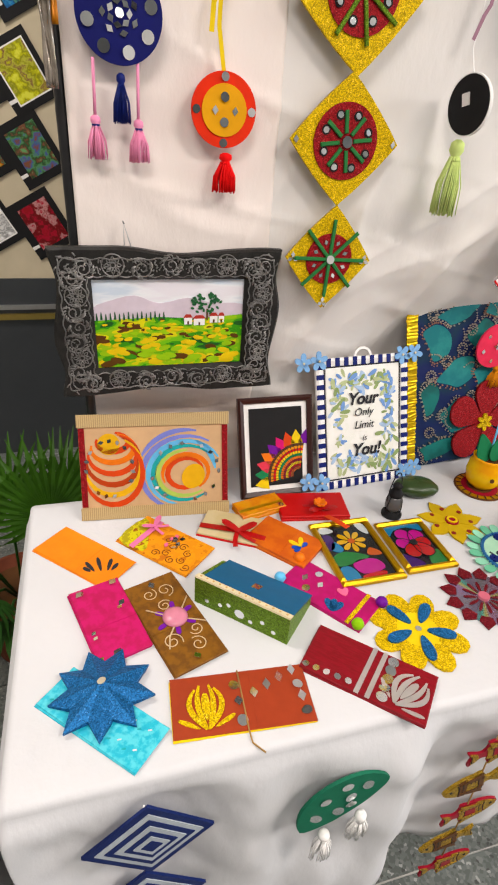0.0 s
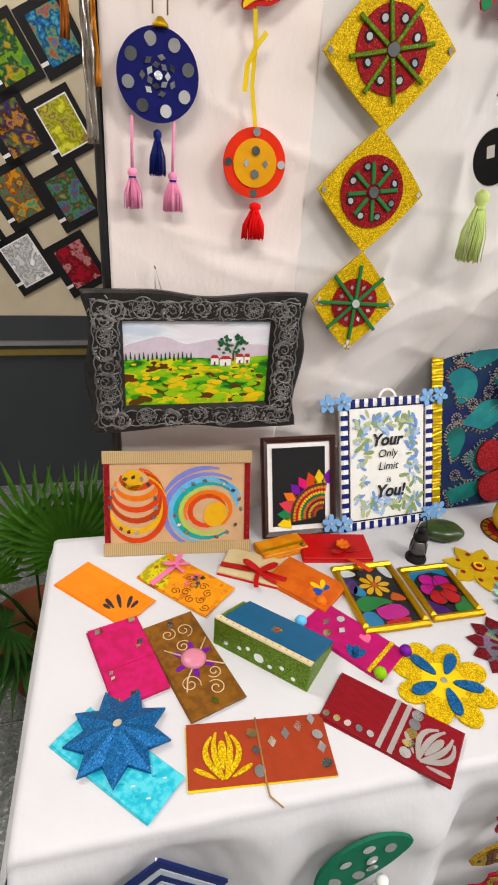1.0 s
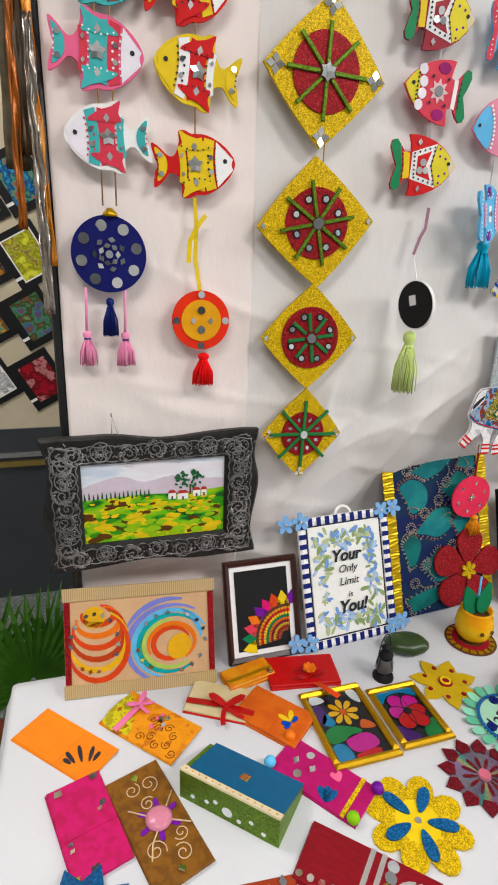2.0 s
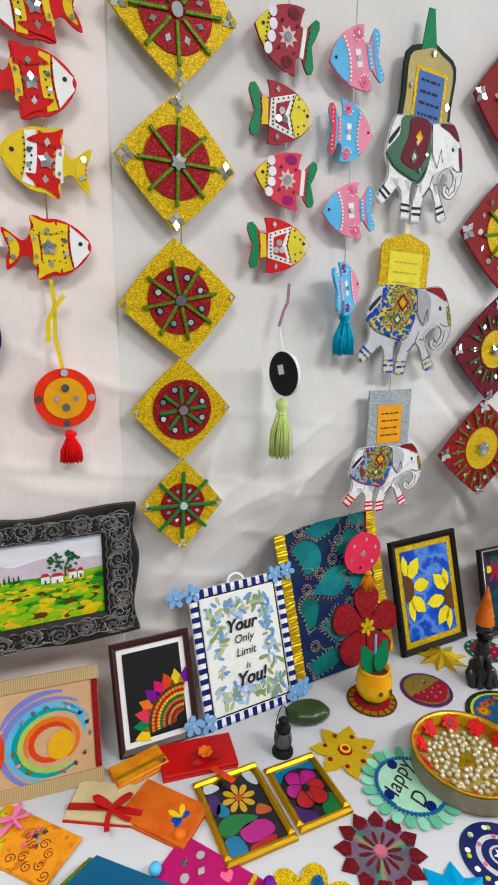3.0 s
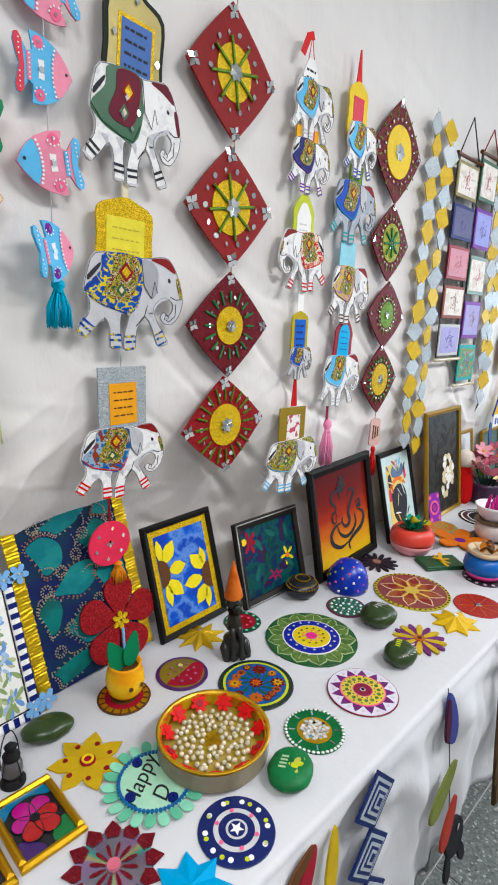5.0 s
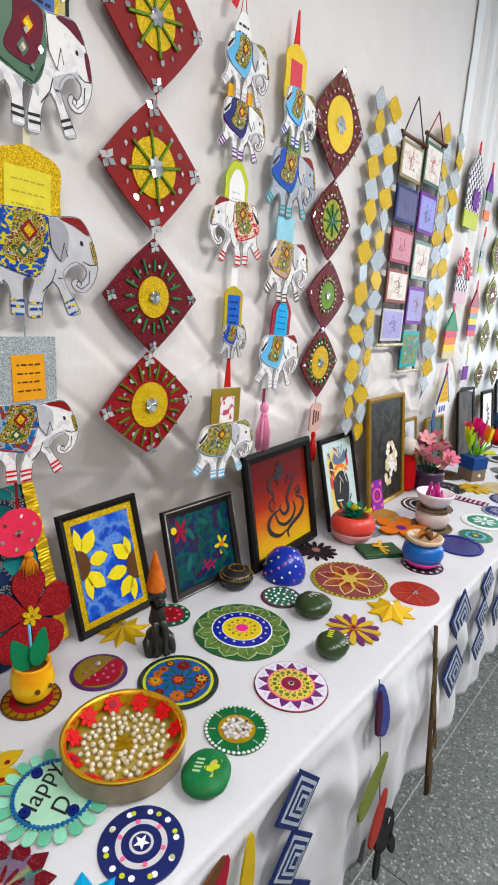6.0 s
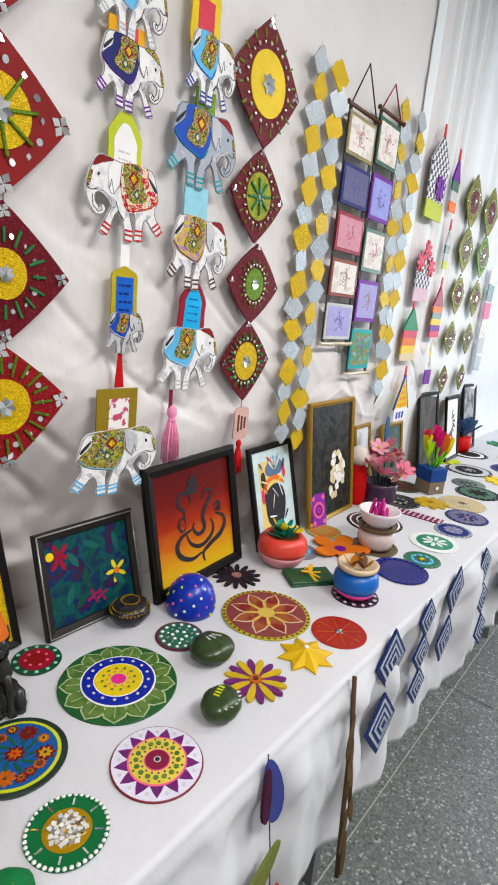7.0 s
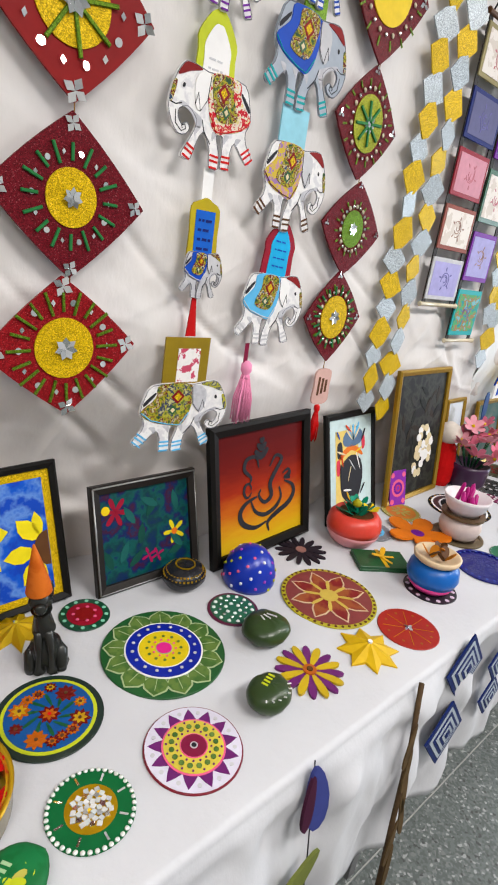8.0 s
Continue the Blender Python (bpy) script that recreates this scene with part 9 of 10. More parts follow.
th = petal_flower("paper_flower", 1.376, -0.123, 0, 14, 0.07, 0.018, [plain("black_purple_foam", (0.018, 0.012, 0.018), 0.5)], plain("dusty_pink_centre", (0.3, 0.16, 0.14)), "black cut paper flower with dusty pink centre", 0.005, 0.008)
th, zz = plate(1.286, -0.3, 0.113, [(1, plain("lime_gold_rim", (0.4, 0.36, 0.06), 0.35)), (0.9, plain("rosewood_enamel", (0.2, 0.05, 0.05), 0.35))], "rosewood disc with cream star and beaded lime rim", h=0.004)
dots_on(th, 0.0042, 44, 0.107, 0.0035, BROWN)
for i in range(8):
    put("petal_outline", slab(leaf_pts(0.088, 0.044), 0.0005), plain("cream_line", (0.62, 0.5, 0.36)), th, turn(45 * i + 22.5) @ turn(0, 0, 0.008, zz + 0.00003 * i))
    put("painted_petal", slab(leaf_pts(0.08, 0.036), 0.0005), mottled("mahogany_enamel", [(0.13, 0.012, 0.022), (0.2, 0.03, 0.03), (0.3, 0.1, 0.05)], 30, 0.3, hard=False), th, turn(45 * i + 22.5) @ turn(0, 0, 0.011, zz + 0.0006 + 0.00003 * i))
petals_on(th, zz + 0.001, 8, 0.01, 0.05, 0.011, plain("straw_enamel", (0.55, 0.42, 0.12), 0.4), 0)
put("painted_ring", disc(0.022, 0.0024, 24), plain("straw_enamel", (0.55, 0.42, 0.12)), th, turn(0, 0, 0, zz))
th, zz = plate(1.357, -0.472, 0.068, [(1, plain("brick_red_enamel", (0.3, 0.03, 0.015), 0.35))], "brick red disc with fine gold spokes and mirror flower")
for i in range(8):
    put("gold_line", block(0.0012, 0.045, 0.0006), GOLD, th, turn(45 * i) @ turn(0, 0, 0.034, zz))
dots_on(th, zz, 8, 0.05, 0.003, plain("dark_gold_dot", (0.3, 0.14, 0.03), 0.4), 22), gem_cluster(th, 0, 0, zz, 0.006, 4)
th = on_table("folded_star", 1.219, -0.465, 8, "yellow foam folded star ornament", "paper star")
put("star", mesh_of(("star8b",), lambda: folded_star(8, 0.066, 0.042, 0.024)), plain("golden_foam", (0.6, 0.4, 0.012), 0.45), th)
put("bead", disc(0.005, 0.004, 10), WHITE, th, turn(0, 0, 0, 0.022))


# red and pink pot with paper plants
pt = on_table("plant_pot", 1.552, -0.152, 0, "coral and pink painted round pot with green and yellow paper plants", "plant pot")
put("lower_body", lathe([(0.045, 0), (0.06, 0.01), (0.072, 0.03), (0.0755, 0.042)], 36), plain("shell_pink_gloss", (0.68, 0.32, 0.34), 0.3), pt)
put("upper_body", lathe([(0.0756, 0.042), (0.077, 0.056), (0.073, 0.078), (0.06, 0.093), (0.052, 0.095), (0.048, 0.085), (0.001, 0.083)], 36), plain("coral_gloss", (0.66, 0.1, 0.08), 0.35), pt)
put("soil", disc(0.049, 0.006, 24), BROWN, pt, turn(0, 0, 0, 0.082))
rnd = random.Random(14)
for i in range(22):
    a = rnd.uniform(0, 360)
    put("leaf", slab(petal_pts(0.05, 0.022), 0.0015), (plain("jade_paper", (0.01, 0.26, 0.16), 0.5), DGREEN, plain("jade_paper", (0.01, 0.26, 0.16)))[i % 3], pt, pose(0.018 * math.cos(a), 0.018 * math.sin(a), 0.086, 0, 0, a) @ pose(0, 0, 0, rnd.uniform(15, 75), 0, 0))
for i in range(6):
    put("petal", slab(petal_pts(0.03, 0.02), 0.0015), YELLOW, pt, pose(0.02, -0.03, 0.1, 0, 0, 60 * i) @ pose(0, 0, 0, 30, 0, 0))
put("paper_fruit", lathe([(0.002, 0), (0.012, 0.006), (0.014, 0.014), (0.004, 0.024)], 12), plain("moss_yellow", (0.35, 0.33, 0.03)), pt, turn(0, -0.02, -0.01, 0.115))
th, cv = envelope(1.53, -0.272, -35, 0.14, 0.085, 0.014, plain("dark_leaf_paper", (0.015, 0.07, 0.025), 0.4, var=0.4), "dark green gift envelope tied with a yellow ribbon", flap=False)
YS = plain("yellow_satin", (0.66, 0.4, 0.01), 0.35)
ribbon(cv, YS, [(0.0, 0.043, 0.008), (0.004, -0.043, 0.008)], 0.01)
bow(cv, YS, 0.002, 0.005, 0.008, 0.04, 40)
th, zz = plate(1.548, -0.412, 0.066, [(1, plain("black_dot_base", (0.016, 0.013, 0.02), 0.35))], "black disc with white dots under a blue pot")
dots_on(th, zz, 14, 0.056, 0.0055, plain("pale_lilac_dot", (0.6, 0.5, 0.6)))
pt = on_table("painted_pot", 1.548, -0.408, 0, "blue and pink clay pot with cream rim and flower decal", "pot", "", TOP + 0.0045)
put("pink_base", lathe([(0.042, 0), (0.052, 0.01), (0.058, 0.022)], 32), plain("bubblegum_gloss", (0.65, 0.1, 0.28), 0.35), pt)
put("blue_body", lathe([(0.058, 0.022), (0.064, 0.04), (0.06, 0.062), (0.047, 0.076)], 32), plain("azure_gloss", (0.015, 0.13, 0.42), 0.35), pt)
put("cream_rim", lathe([(0.046, 0.076), (0.056, 0.084), (0.058, 0.094), (0.052, 0.096), (0.046, 0.086), (0.001, 0.082)], 32), plain("cream_glaze", (0.66, 0.52, 0.36), 0.4), pt)
for i in range(9):
    put("torn_paper", slab(petal_pts(0.035, 0.026), 0.0015), (BROWN, plain("caramel_paper", (0.5, 0.2, 0.03)))[i % 2], pt, pose(0.02 * math.cos(i * 2.2), 0.02 * math.sin(i * 2.2), 0.086, 0, 0, 40 * i) @ pose(0, 0, 0, 50, 0, 0))
th, zz = plate(1.79, -0.44, 0.085, [(1, plain("ink_blue_glaze", (0.008, 0.014, 0.14), 0.15))], "deep blue glazed plate with darker border", rim=0.1)
dots_on(th, 0.005, 24, 0.074, 0.004, plain("blue_border_dot", (0.05, 0.08, 0.34), 0.2))
th = petal_flower("paper_flower", 1.77, -0.236, 0, 5, 0.1, 0.075, [plain("tangerine_felt", (0.66, 0.2, 0.008), 0.6)], PURPLE, "large orange felt flower with purple centre", 0.006, 0.0, lift=6)
for i in range(10):
    put("vein", block(0.0015, 0.05, 0.0008), RUST, th, turn(36 * i) @ pose(0, 0.04, 0.008, 6, 0, 0))
for x, y, r, ls, lab in ((1.86, -0.118, 0.064, [(1, plain("sage_gold", (0.35, 0.3, 0.1), 0.4)), (0.75, plain("copper_orange", (0.5, 0.18, 0.04), 0.4))], "copper centred sage disc"),
                         (1.66, -0.15, 0.06, [(1, plain("pewter_grey", (0.2, 0.22, 0.24), 0.3, 0.3)), (0.6, SKY), (0.3, CREAM)], "pewter disc with blue centre"),
                         (2.1, -0.432, 0.088, [(1, plain("white_lace_edge", (0.62, 0.66, 0.64), 0.6)), (0.72, plain("malachite_enamel", (0.01, 0.2, 0.12), 0.35)), (0.3, plain("malachite_light", (0.02, 0.27, 0.17), 0.35))], "malachite green disc with white lace edge"),
                         (1.925, -0.456, 0.06, [(1, plain("fern_enamel", (0.015, 0.13, 0.06), 0.3)), (0.6, SKY), (0.4, CRIMSON), (0.2, YELLOW)], "green disc with painted feather pattern"),
                         (2.095, -0.2, 0.105, [(1, BLACK), (0.9, WHITE), (0.84, plain("charcoal_enamel", (0.03, 0.03, 0.035), 0.3)), (0.66, GREY), (0.6, BLACK), (0.35, WHITE), (0.3, NAVY)], "black and white ringed record disc"),
                         (2.41, -0.16, 0.09, [(1, plain("dark_mosaic", (0.03, 0.03, 0.03), 0.2)), (0.4, GREY), (0.25, BLACK)], "black mosaic disc with grey centre"),
                         (2.62, -0.075, 0.09, [(1, plain("olive_black", (0.05, 0.05, 0.02), 0.3)), (0.5, MAROON)], "olive black disc"),
                         (2.62, -0.36, 0.1, [(1, plain("beige_disc", (0.5, 0.42, 0.26), 0.5)), (0.35, GREY), (0.2, BROWN)], "beige disc with brown petal inlays"),
                         (2.27, -0.44, 0.07, [(1, plain("silver_blue", (0.25, 0.28, 0.36), 0.25, 0.4)), (0.8, NAVY), (0.5, plain("foil_violet", (0.2, 0.12, 0.32), 0.2, 0.5))], "navy and violet foil disc"),
                         (2.46, -0.43, 0.085, [(1, NAVY), (0.85, plain("nebula_enamel", (0.05, 0.04, 0.12), 0.2)), (0.4, plain("foil_copper", (0.35, 0.2, 0.15), 0.2, 0.6))], "dark blue glittering disc"),
                         (2.84, -0.36, 0.1, [(1, BLACK), (0.8, DGREEN), (0.3, BLACK)], "black and green foil disc"),
                         (2.96, -0.28, 0.08, [(1, plain("grey_green_foil", (0.1, 0.14, 0.11), 0.3, 0.4)), (0.5, BLACK)], "grey green foil disc"),
                         (3.22, -0.2, 0.12, [(1, BLACK), (0.86, plain("pale_grey_disc", (0.4, 0.42, 0.42), 0.3)), (0.6, BLACK), (0.3, GREY)], "large black and grey ringed disc"),
                         (3.6, -0.08, 0.11, [(1, BLACK), (0.8, WHITE), (0.6, BLACK)], "black and white ringed disc"),
                         (3.45, -0.36, 0.11, [(1, NAVY), (0.7, BLACK), (0.4, SKY)], "navy and black ringed disc"),
                         (3.95, -0.3, 0.12, [(1, DGREEN), (0.6, BLACK)], "dark green ringed disc")):
    th, zz = plate(x, y, r, ls, lab + " lying on the white tablecloth")
    dots_on(th, 0.0032, 22, r * 0.94, r * 0.028, (GREY, GOLD)[int(r * 1000) % 2], 5)
    petals_on(th, zz, 8, r * 0.1, r * 0.42, r * 0.2, ls[0][1], 10)
# cup and saucers
th, zz = plate(1.888, -0.302, 0.078, [(1, plain("bronze_saucer", (0.2, 0.16, 0.1), 0.3, 0.5)), (0.7, plain("dark_bronze", (0.08, 0.06, 0.04), 0.3, 0.5))], "bronze saucer under stacked cups", rim=0.12)
cu = on_table("stacked_cups", 1.888, -0.302, 0, "white painted cup and bowl with magenta branches on a saucer", "cup", "", TOP + 0.0045)
put("lower_cup", lathe([(0.045, 0), (0.055, 0.01), (0.063, 0.035), (0.056, 0.07), (0.052, 0.07), (0.05, 0.02), (0.001, 0.015)], 32), plain("blush_white_glaze", (0.68, 0.58, 0.54), 0.3), cu)
put("bronze_ring", ring(0.048, 0.064, 0.008, 40), plain("bronze_ring", (0.18, 0.12, 0.07), 0.35, 0.5), cu, turn(0, 0, 0, 0.07))
put("bowl", lathe([(0.04, 0), (0.056, 0.02), (0.066, 0.046), (0.07, 0.056), (0.066, 0.057), (0.054, 0.03), (0.001, 0.012)], 36), plain("petal_white_glaze", (0.74, 0.68, 0.7), 0.3), cu, turn(0, 0, 0, 0.078))
MAGENTA = plain("magenta_gloss", (0.42, 0.01, 0.2), 0.3)
for i in range(9):
    a, k = 2.4 * i, 0.008 + 0.0042 * i
    hgt = 0.07 + 0.022 * math.sin(i * 2.3)
    put("coral_branch", lathe([(0.0075, 0), (0.007, hgt * 0.5), (0.0055, hgt * 0.92), (0.001, hgt)], 10), MAGENTA, cu, pose(k * math.cos(a), k * math.sin(a), 0.086, 12 * math.sin(a), 16 * math.cos(a), 0))

lb = on_table("lace_bookmark", 2.31, -0.28, -85, "maroon and white lace patterned card strip", "bookmark")
k = put("strip", block(0.2, 0.055, 0.003), plain("maroon_strip", (0.14, 0.012, 0.06), 0.5), lb)
for i in range(30):
    put("lace_hole", disc(0.005, 0.0006, 8), WHITE, k, turn(0, -0.09 + 0.02 * (i % 10), -0.018 + 0.018 * (i // 10), 0.003))
petal_flower("paper_flower", 2.5, -0.265, 0, 9, 0.075, 0.04, [plain("gold_foam", (0.5, 0.34, 0.02), 0.4)], GOLD, "gold foam flower lying on the cloth", 0.008)

# pot of pink paper blossoms and red stuffed figure
pb = on_table("flower_pot", 2.3, -0.11, 0, "dark pot with a bunch of pink fabric blossoms", "flower pot")
put("pot", lathe([(0.05, 0), (0.065, 0.03), (0.07, 0.08), (0.072, 0.1), (0.066, 0.1), (0.06, 0.085), (0.001, 0.08)], 30), plain("dark_plum_glaze", (0.045, 0.02, 0.05), 0.3), pb)
rnd = random.Random(77)
for i in range(20):
    a, k = i * 2.4, 0.1 * math.sqrt((i + 1) / 20)
    hx, hy, hz = k * math.cos(a), k * math.sin(a), 0.15 + 0.1 * (1 - k / 0.1) + rnd.uniform(-0.02, 0.03)
    fl = put("blossom", lathe([(0.004, 0), (0.007, 0.006), (0.003, 0.012)], 8), YELLOW, pb, pose(hx, hy, hz, rnd.uniform(-50, 50), rnd.uniform(-50, 50), a * 57))
    for q in range(6):
        put("petal", slab(petal_pts(0.044, 0.03), 0.0015), (plain("blossom_pink", (0.68, 0.22, 0.3), 0.6), plain("pale_blossom", (0.72, 0.36, 0.42), 0.6))[i % 2], fl, turn(60 * q) @ pose(0, 0.002, 0, 22, 0, 0))
    put("stem", tubes("stem", [[(0.3 * hx, 0.3 * hy, 0.08), (hx, hy, hz)]], 0.002, 5), DGREEN, pb)
put("blue_feather", slab(petal_pts(0.13, 0.05), 0.003), plain("feather_blue", (0.015, 0.05, 0.16), 0.5), pb, pose(0.03, 0.02, 0.24, 80, 20, 0))
sf = on_table("soft_toy", 2.235, -0.03, 0, "red and white stuffed ornament with rounded body", "ornament")
sfm = [(*tube_data([(0, 0, 0), (0, 0, 0.02), (0, 0, 0.08), (0, 0, 0.14), (0, 0, 0.17)], [0.038, 0.048, 0.05, 0.04, 0.025], 20), Matrix())]
put("red_body", joined("red_body", sfm), plain("red_plush", (0.5, 0.02, 0.02), 0.9), sf)
put("white_top", lathe([(0.025, 0), (0.042, 0.016), (0.046, 0.04), (0.032, 0.066), (0.01, 0.078)], 20), plain("white_plush", (0.72, 0.66, 0.6), 0.9), sf, turn(0, 0, 0, 0.165))
bx = on_table("pen_holder", 2.665, -0.19, -25, "blue and taupe box vase with neon paper tulips", "vase")
put("taupe_base", block(0.09, 0.09, 0.06, 0.004), plain("taupe_card", (0.22, 0.17, 0.13), 0.6), bx)
put("blue_band", block(0.094, 0.094, 0.06, 0.003), plain("denim_blue_card", (0.03, 0.07, 0.24), 0.6), bx, turn(0, 0, 0, 0.06))
put("stud", disc(0.008, 0.004, 12), WHITE, bx, pose(0, -0.046, 0.03, 90, 0, 0))
for i, mt in enumerate((PINK, plain("neon_yellow", (0.75, 0.68, 0.02)), ORANGE, HOTPINK, plain("neon_lime", (0.45, 0.66, 0.03)), plain("neon_yellow", (0.75, 0.68, 0.02)), CORAL, HOTPINK)):
    a = i * 2.4
    hx, hy, hz = 0.07 * math.cos(a) * (0.4 + 0.08 * i), 0.05 * math.sin(a), 0.17 + 0.02 * (i % 4)
    put("stem", tubes("stem", [[(hx * 0.3, hy * 0.3, 0.11), (hx, hy, hz)]], 0.004, 6), plain("neon_green_stem", (0.2, 0.55, 0.03)), bx)
    for q in range(4):
        put("tulip_petal", slab(petal_pts(0.085, 0.034), 0.002), mt, bx, pose(hx, hy, hz - 0.01, 0, 0, 90 * q + 20 * i) @ pose(0, 0, 0, 76, 0, 0))
bv = on_table("flower_vase", 3.62, -0.02, 0, "small red vase with blue paper blooms", "vase")
put("vase", lathe([(0.04, 0), (0.055, 0.04), (0.05, 0.1), (0.04, 0.1)], 20), RED, bv)
for i in range(16):
    put("bloom", slab(petal_pts(0.13, 0.06), 0.002), plain("slate_blue_paper_bloom", (0.08, 0.14, 0.26), 0.7), bv, pose(0, 0, 0.1, 0, 0, 22.5 * i) @ pose(0, 0, 0, 40 + 14 * (i % 3), 0, 0))
for x, y, mt in ((3.15, -0.38, YELLOW), (3.3, -0.05, LIMEY), (3.7, -0.3, RED), (4.1, -0.12, GREEN)):
    petal_flower("paper_flower", x, y, 0, 8, 0.08, 0.045, [mt], BROWN, "small foam flower lying among the painted discs", 0.006)

st = on_table("folded_star", 0.253, -0.517, 12, "bright sky blue paper folded star on the white cloth", "paper star")
put("star", mesh_of(("star8c",), lambda: folded_star(8, 0.062, 0.04, 0.018)), plain("cerulean_foam", (0.02, 0.33, 0.6), 0.5), st)

# ---- hangings pinned to the front of the tablecloth ----
def skirt_at(x, z):
    s = max(0.0, min(1.0, (0.740 - z) / (0.740 - hem(x)))) ** (1 / 1.3)
    return min(skirt(x + d, s)[1] for d in (-0.06, -0.03, 0, 0.03, 0.06))


def skirt_pose(x, z, off=0.009, roll=0.0, up=0.07, down=0.25):
    """Flat against the hanging cloth, from up above to down below the given height."""
    z1, z0 = min(0.745, z + up), max(0.36, z - down)
    y1, y0 = skirt_at(x, z1) - off, skirt_at(x, z0) - off
    k = (z1 - z) / (z1 - z0)
    return pose(x, y1 + (y0 - y1) * k, z, 90 - math.degrees(math.atan2(y0 - y1, z1 - z0)) * -1, 0, 0) @ turn(roll)


NAVYF = plain("navy_foam", (0.012, 0.022, 0.1), 0.5)
PALEF = plain("pale_grey_foam", (0.42, 0.46, 0.5), 0.5)


def key_rhombs(x, z, hw, hh, n, label, step=None, roll=0.0):
    """String of nested navy and pale rhombus frames."""
    step = step or 2 * hh
    th = thing("skirt_hanging", skirt_pose(x, z, 0.009, roll), label, "hanging", "rhombus hangings on the cloth")
    for i in range(n):
        b = put("rhombus_board", slab(rhomb(hw, hh, 0.0), 0.004), NAVYF, th, turn(0, 0.004 * (-1) ** i, -step * i, 0.001))
        for k, mt in ((0.82, PALEF), (0.68, NAVYF), (0.54, PALEF), (0.4, NAVYF), (0.28, PALEF), (0.16, NAVYF)):
            put("rhombus_layer", slab(rhomb(hw * k, hh * k, 0.0), 0.0012), mt, b, turn(0, hw * 0.03 * (1 - k), 0, 0.004 + 0.0011 * (0.82 - k) / 0.14))
    put("thread", tubes("thread", [[(0, hh, 0.001), (0, -step * (n - 1), 0.001)]], 0.001, 4), WHITE, th)


key_rhombs(-0.405, 0.652, 0.083, 0.08, 2, "navy and white nested rhombus boards pinned to the cloth")
key_rhombs(0.63, 0.69, 0.066, 0.066, 3, "navy and grey nested rhombus boards pinned to the cloth", 0.12)
key_rhombs(1.42, 0.705, 0.085, 0.08, 2, "navy and grey nested rhombus boards pinned to the cloth", None, -9)
key_rhombs(1.655, 0.718, 0.062, 0.056, 3, "navy and grey nested rhombus boards pinned to the cloth", 0.1, -8)
key_rhombs(1.89, 0.712, 0.08, 0.08, 2, "navy and grey nested rhombus boards pinned to the cloth", None, -7)
key_rhombs(2.19, 0.7, 0.07, 0.062, 3, "navy and green nested rhombus boards pinned to the cloth")
key_rhombs(2.5, 0.69, 0.08, 0.075, 2, "navy and grey nested rhombus boards pinned to the cloth")

gm = thing("skirt_hanging", skirt_pose(-0.143, 0.645, 0.012, 32), "green felt oval with mirrors and two white tassels", "hanging")
b = put("oval_board", slab(rounded([(-0.074, -0.012), (-0.05, 0.03), (0, 0.046), (0.05, 0.03), (0.074, -0.012), (0.04, -0.03), (0, -0.034), (-0.04, -0.03)], 4), 0.005), plain("deep_green_felt", (0.006, 0.12, 0.07), 0.7), gm)
for px, py in ((-0.042, 0.0), (-0.015, 0.022), (0.015, 0.0), (0.022, 0.026), (0.045, 0.004), (-0.012, -0.014), (0.008, -0.016)):
    round_mirror(b, px, py, 0.005, 0.0085)
t2 = thing("tassel_hanging", skirt_pose(-0.135, 0.6, 0.012), "two white thread tassels below the green felt oval", "tassel")
for px in (-0.03, 0.022):
    tassel(t2, WHITE, px, 0.01 + px * 0.5, -0.05 + px * 0.5, 0.035)

fc = thing("skirt_hanging", skirt_pose(0.112, 0.645), "string of maroon and gold fish boards pinned to the cloth", "hanging")
GFISH = glitter("gold_fish_foam", (0.36, 0.22, 0.02))
for i in range(5):
    mt = (MAROON, GFISH)[i % 2]
    fish(fc, 0.01 * (-1) ** i, -0.088 * i, 0.105, 0.055, i % 2 == 0, mt, (GFISH, GFISH)[i % 2], GFISH if i % 2 == 0 else BROWN, mt, GFISH, None, 12, gems=0)
chain_cord(fc, 0, 0.08, -0.36)

lv = thing("skirt_hanging", skirt_pose(0.45, 0.69), "red and yellow painted leaf cutouts pinned to the cloth", "hanging")
put("leaf", slab(petal_pts(0.12, 0.045), 0.004), MAROON, lv, turn(150, 0.0, 0.05, 0.002))
put("leaf", slab(petal_pts(0.13, 0.04), 0.004), plain("yellow_ochre_leaf", (0.5, 0.36, 0.02), 0.5), lv, turn(170, 0.05, 0.05, 0.004))
put("leaf", slab(petal_pts(0.08, 0.03), 0.004), BROWN, lv, turn(120, -0.01, 0.06, 0.006))

bc = thing("skirt_hanging", skirt_pose(0.925, 0.76), "string of cut felt leaves in blue, green, red and black", "hanging")
chain_cord(bc, 0.0, 0.01, -0.36, INK)
for i, (mt, L, W, a, dy) in enumerate(((plain("indigo_felt", (0.05, 0.06, 0.2), 0.8), 0.13, 0.068, 188, 0.0), (plain("maroon_black_felt", (0.05, 0.012, 0.03), 0.8), 0.1, 0.03, 172, -0.01), (plain("olive_felt", (0.14, 0.16, 0.05), 0.8), 0.15, 0.055, 120, -0.17), (plain("brick_felt", (0.28, 0.05, 0.04), 0.8), 0.12, 0.05, 140, -0.25))):
    put("felt_leaf", slab(petal_pts(L, W), 0.006), mt, bc, turn(a, (0.0, -0.006, 0.02, 0.01)[i], dy, 0.002 + 0.003 * i))
put("felt_round", disc(0.045, 0.008, 24), plain("black_felt", (0.012, 0.012, 0.014), 0.8), bc, turn(0, 0.01, -0.36, 0.004))
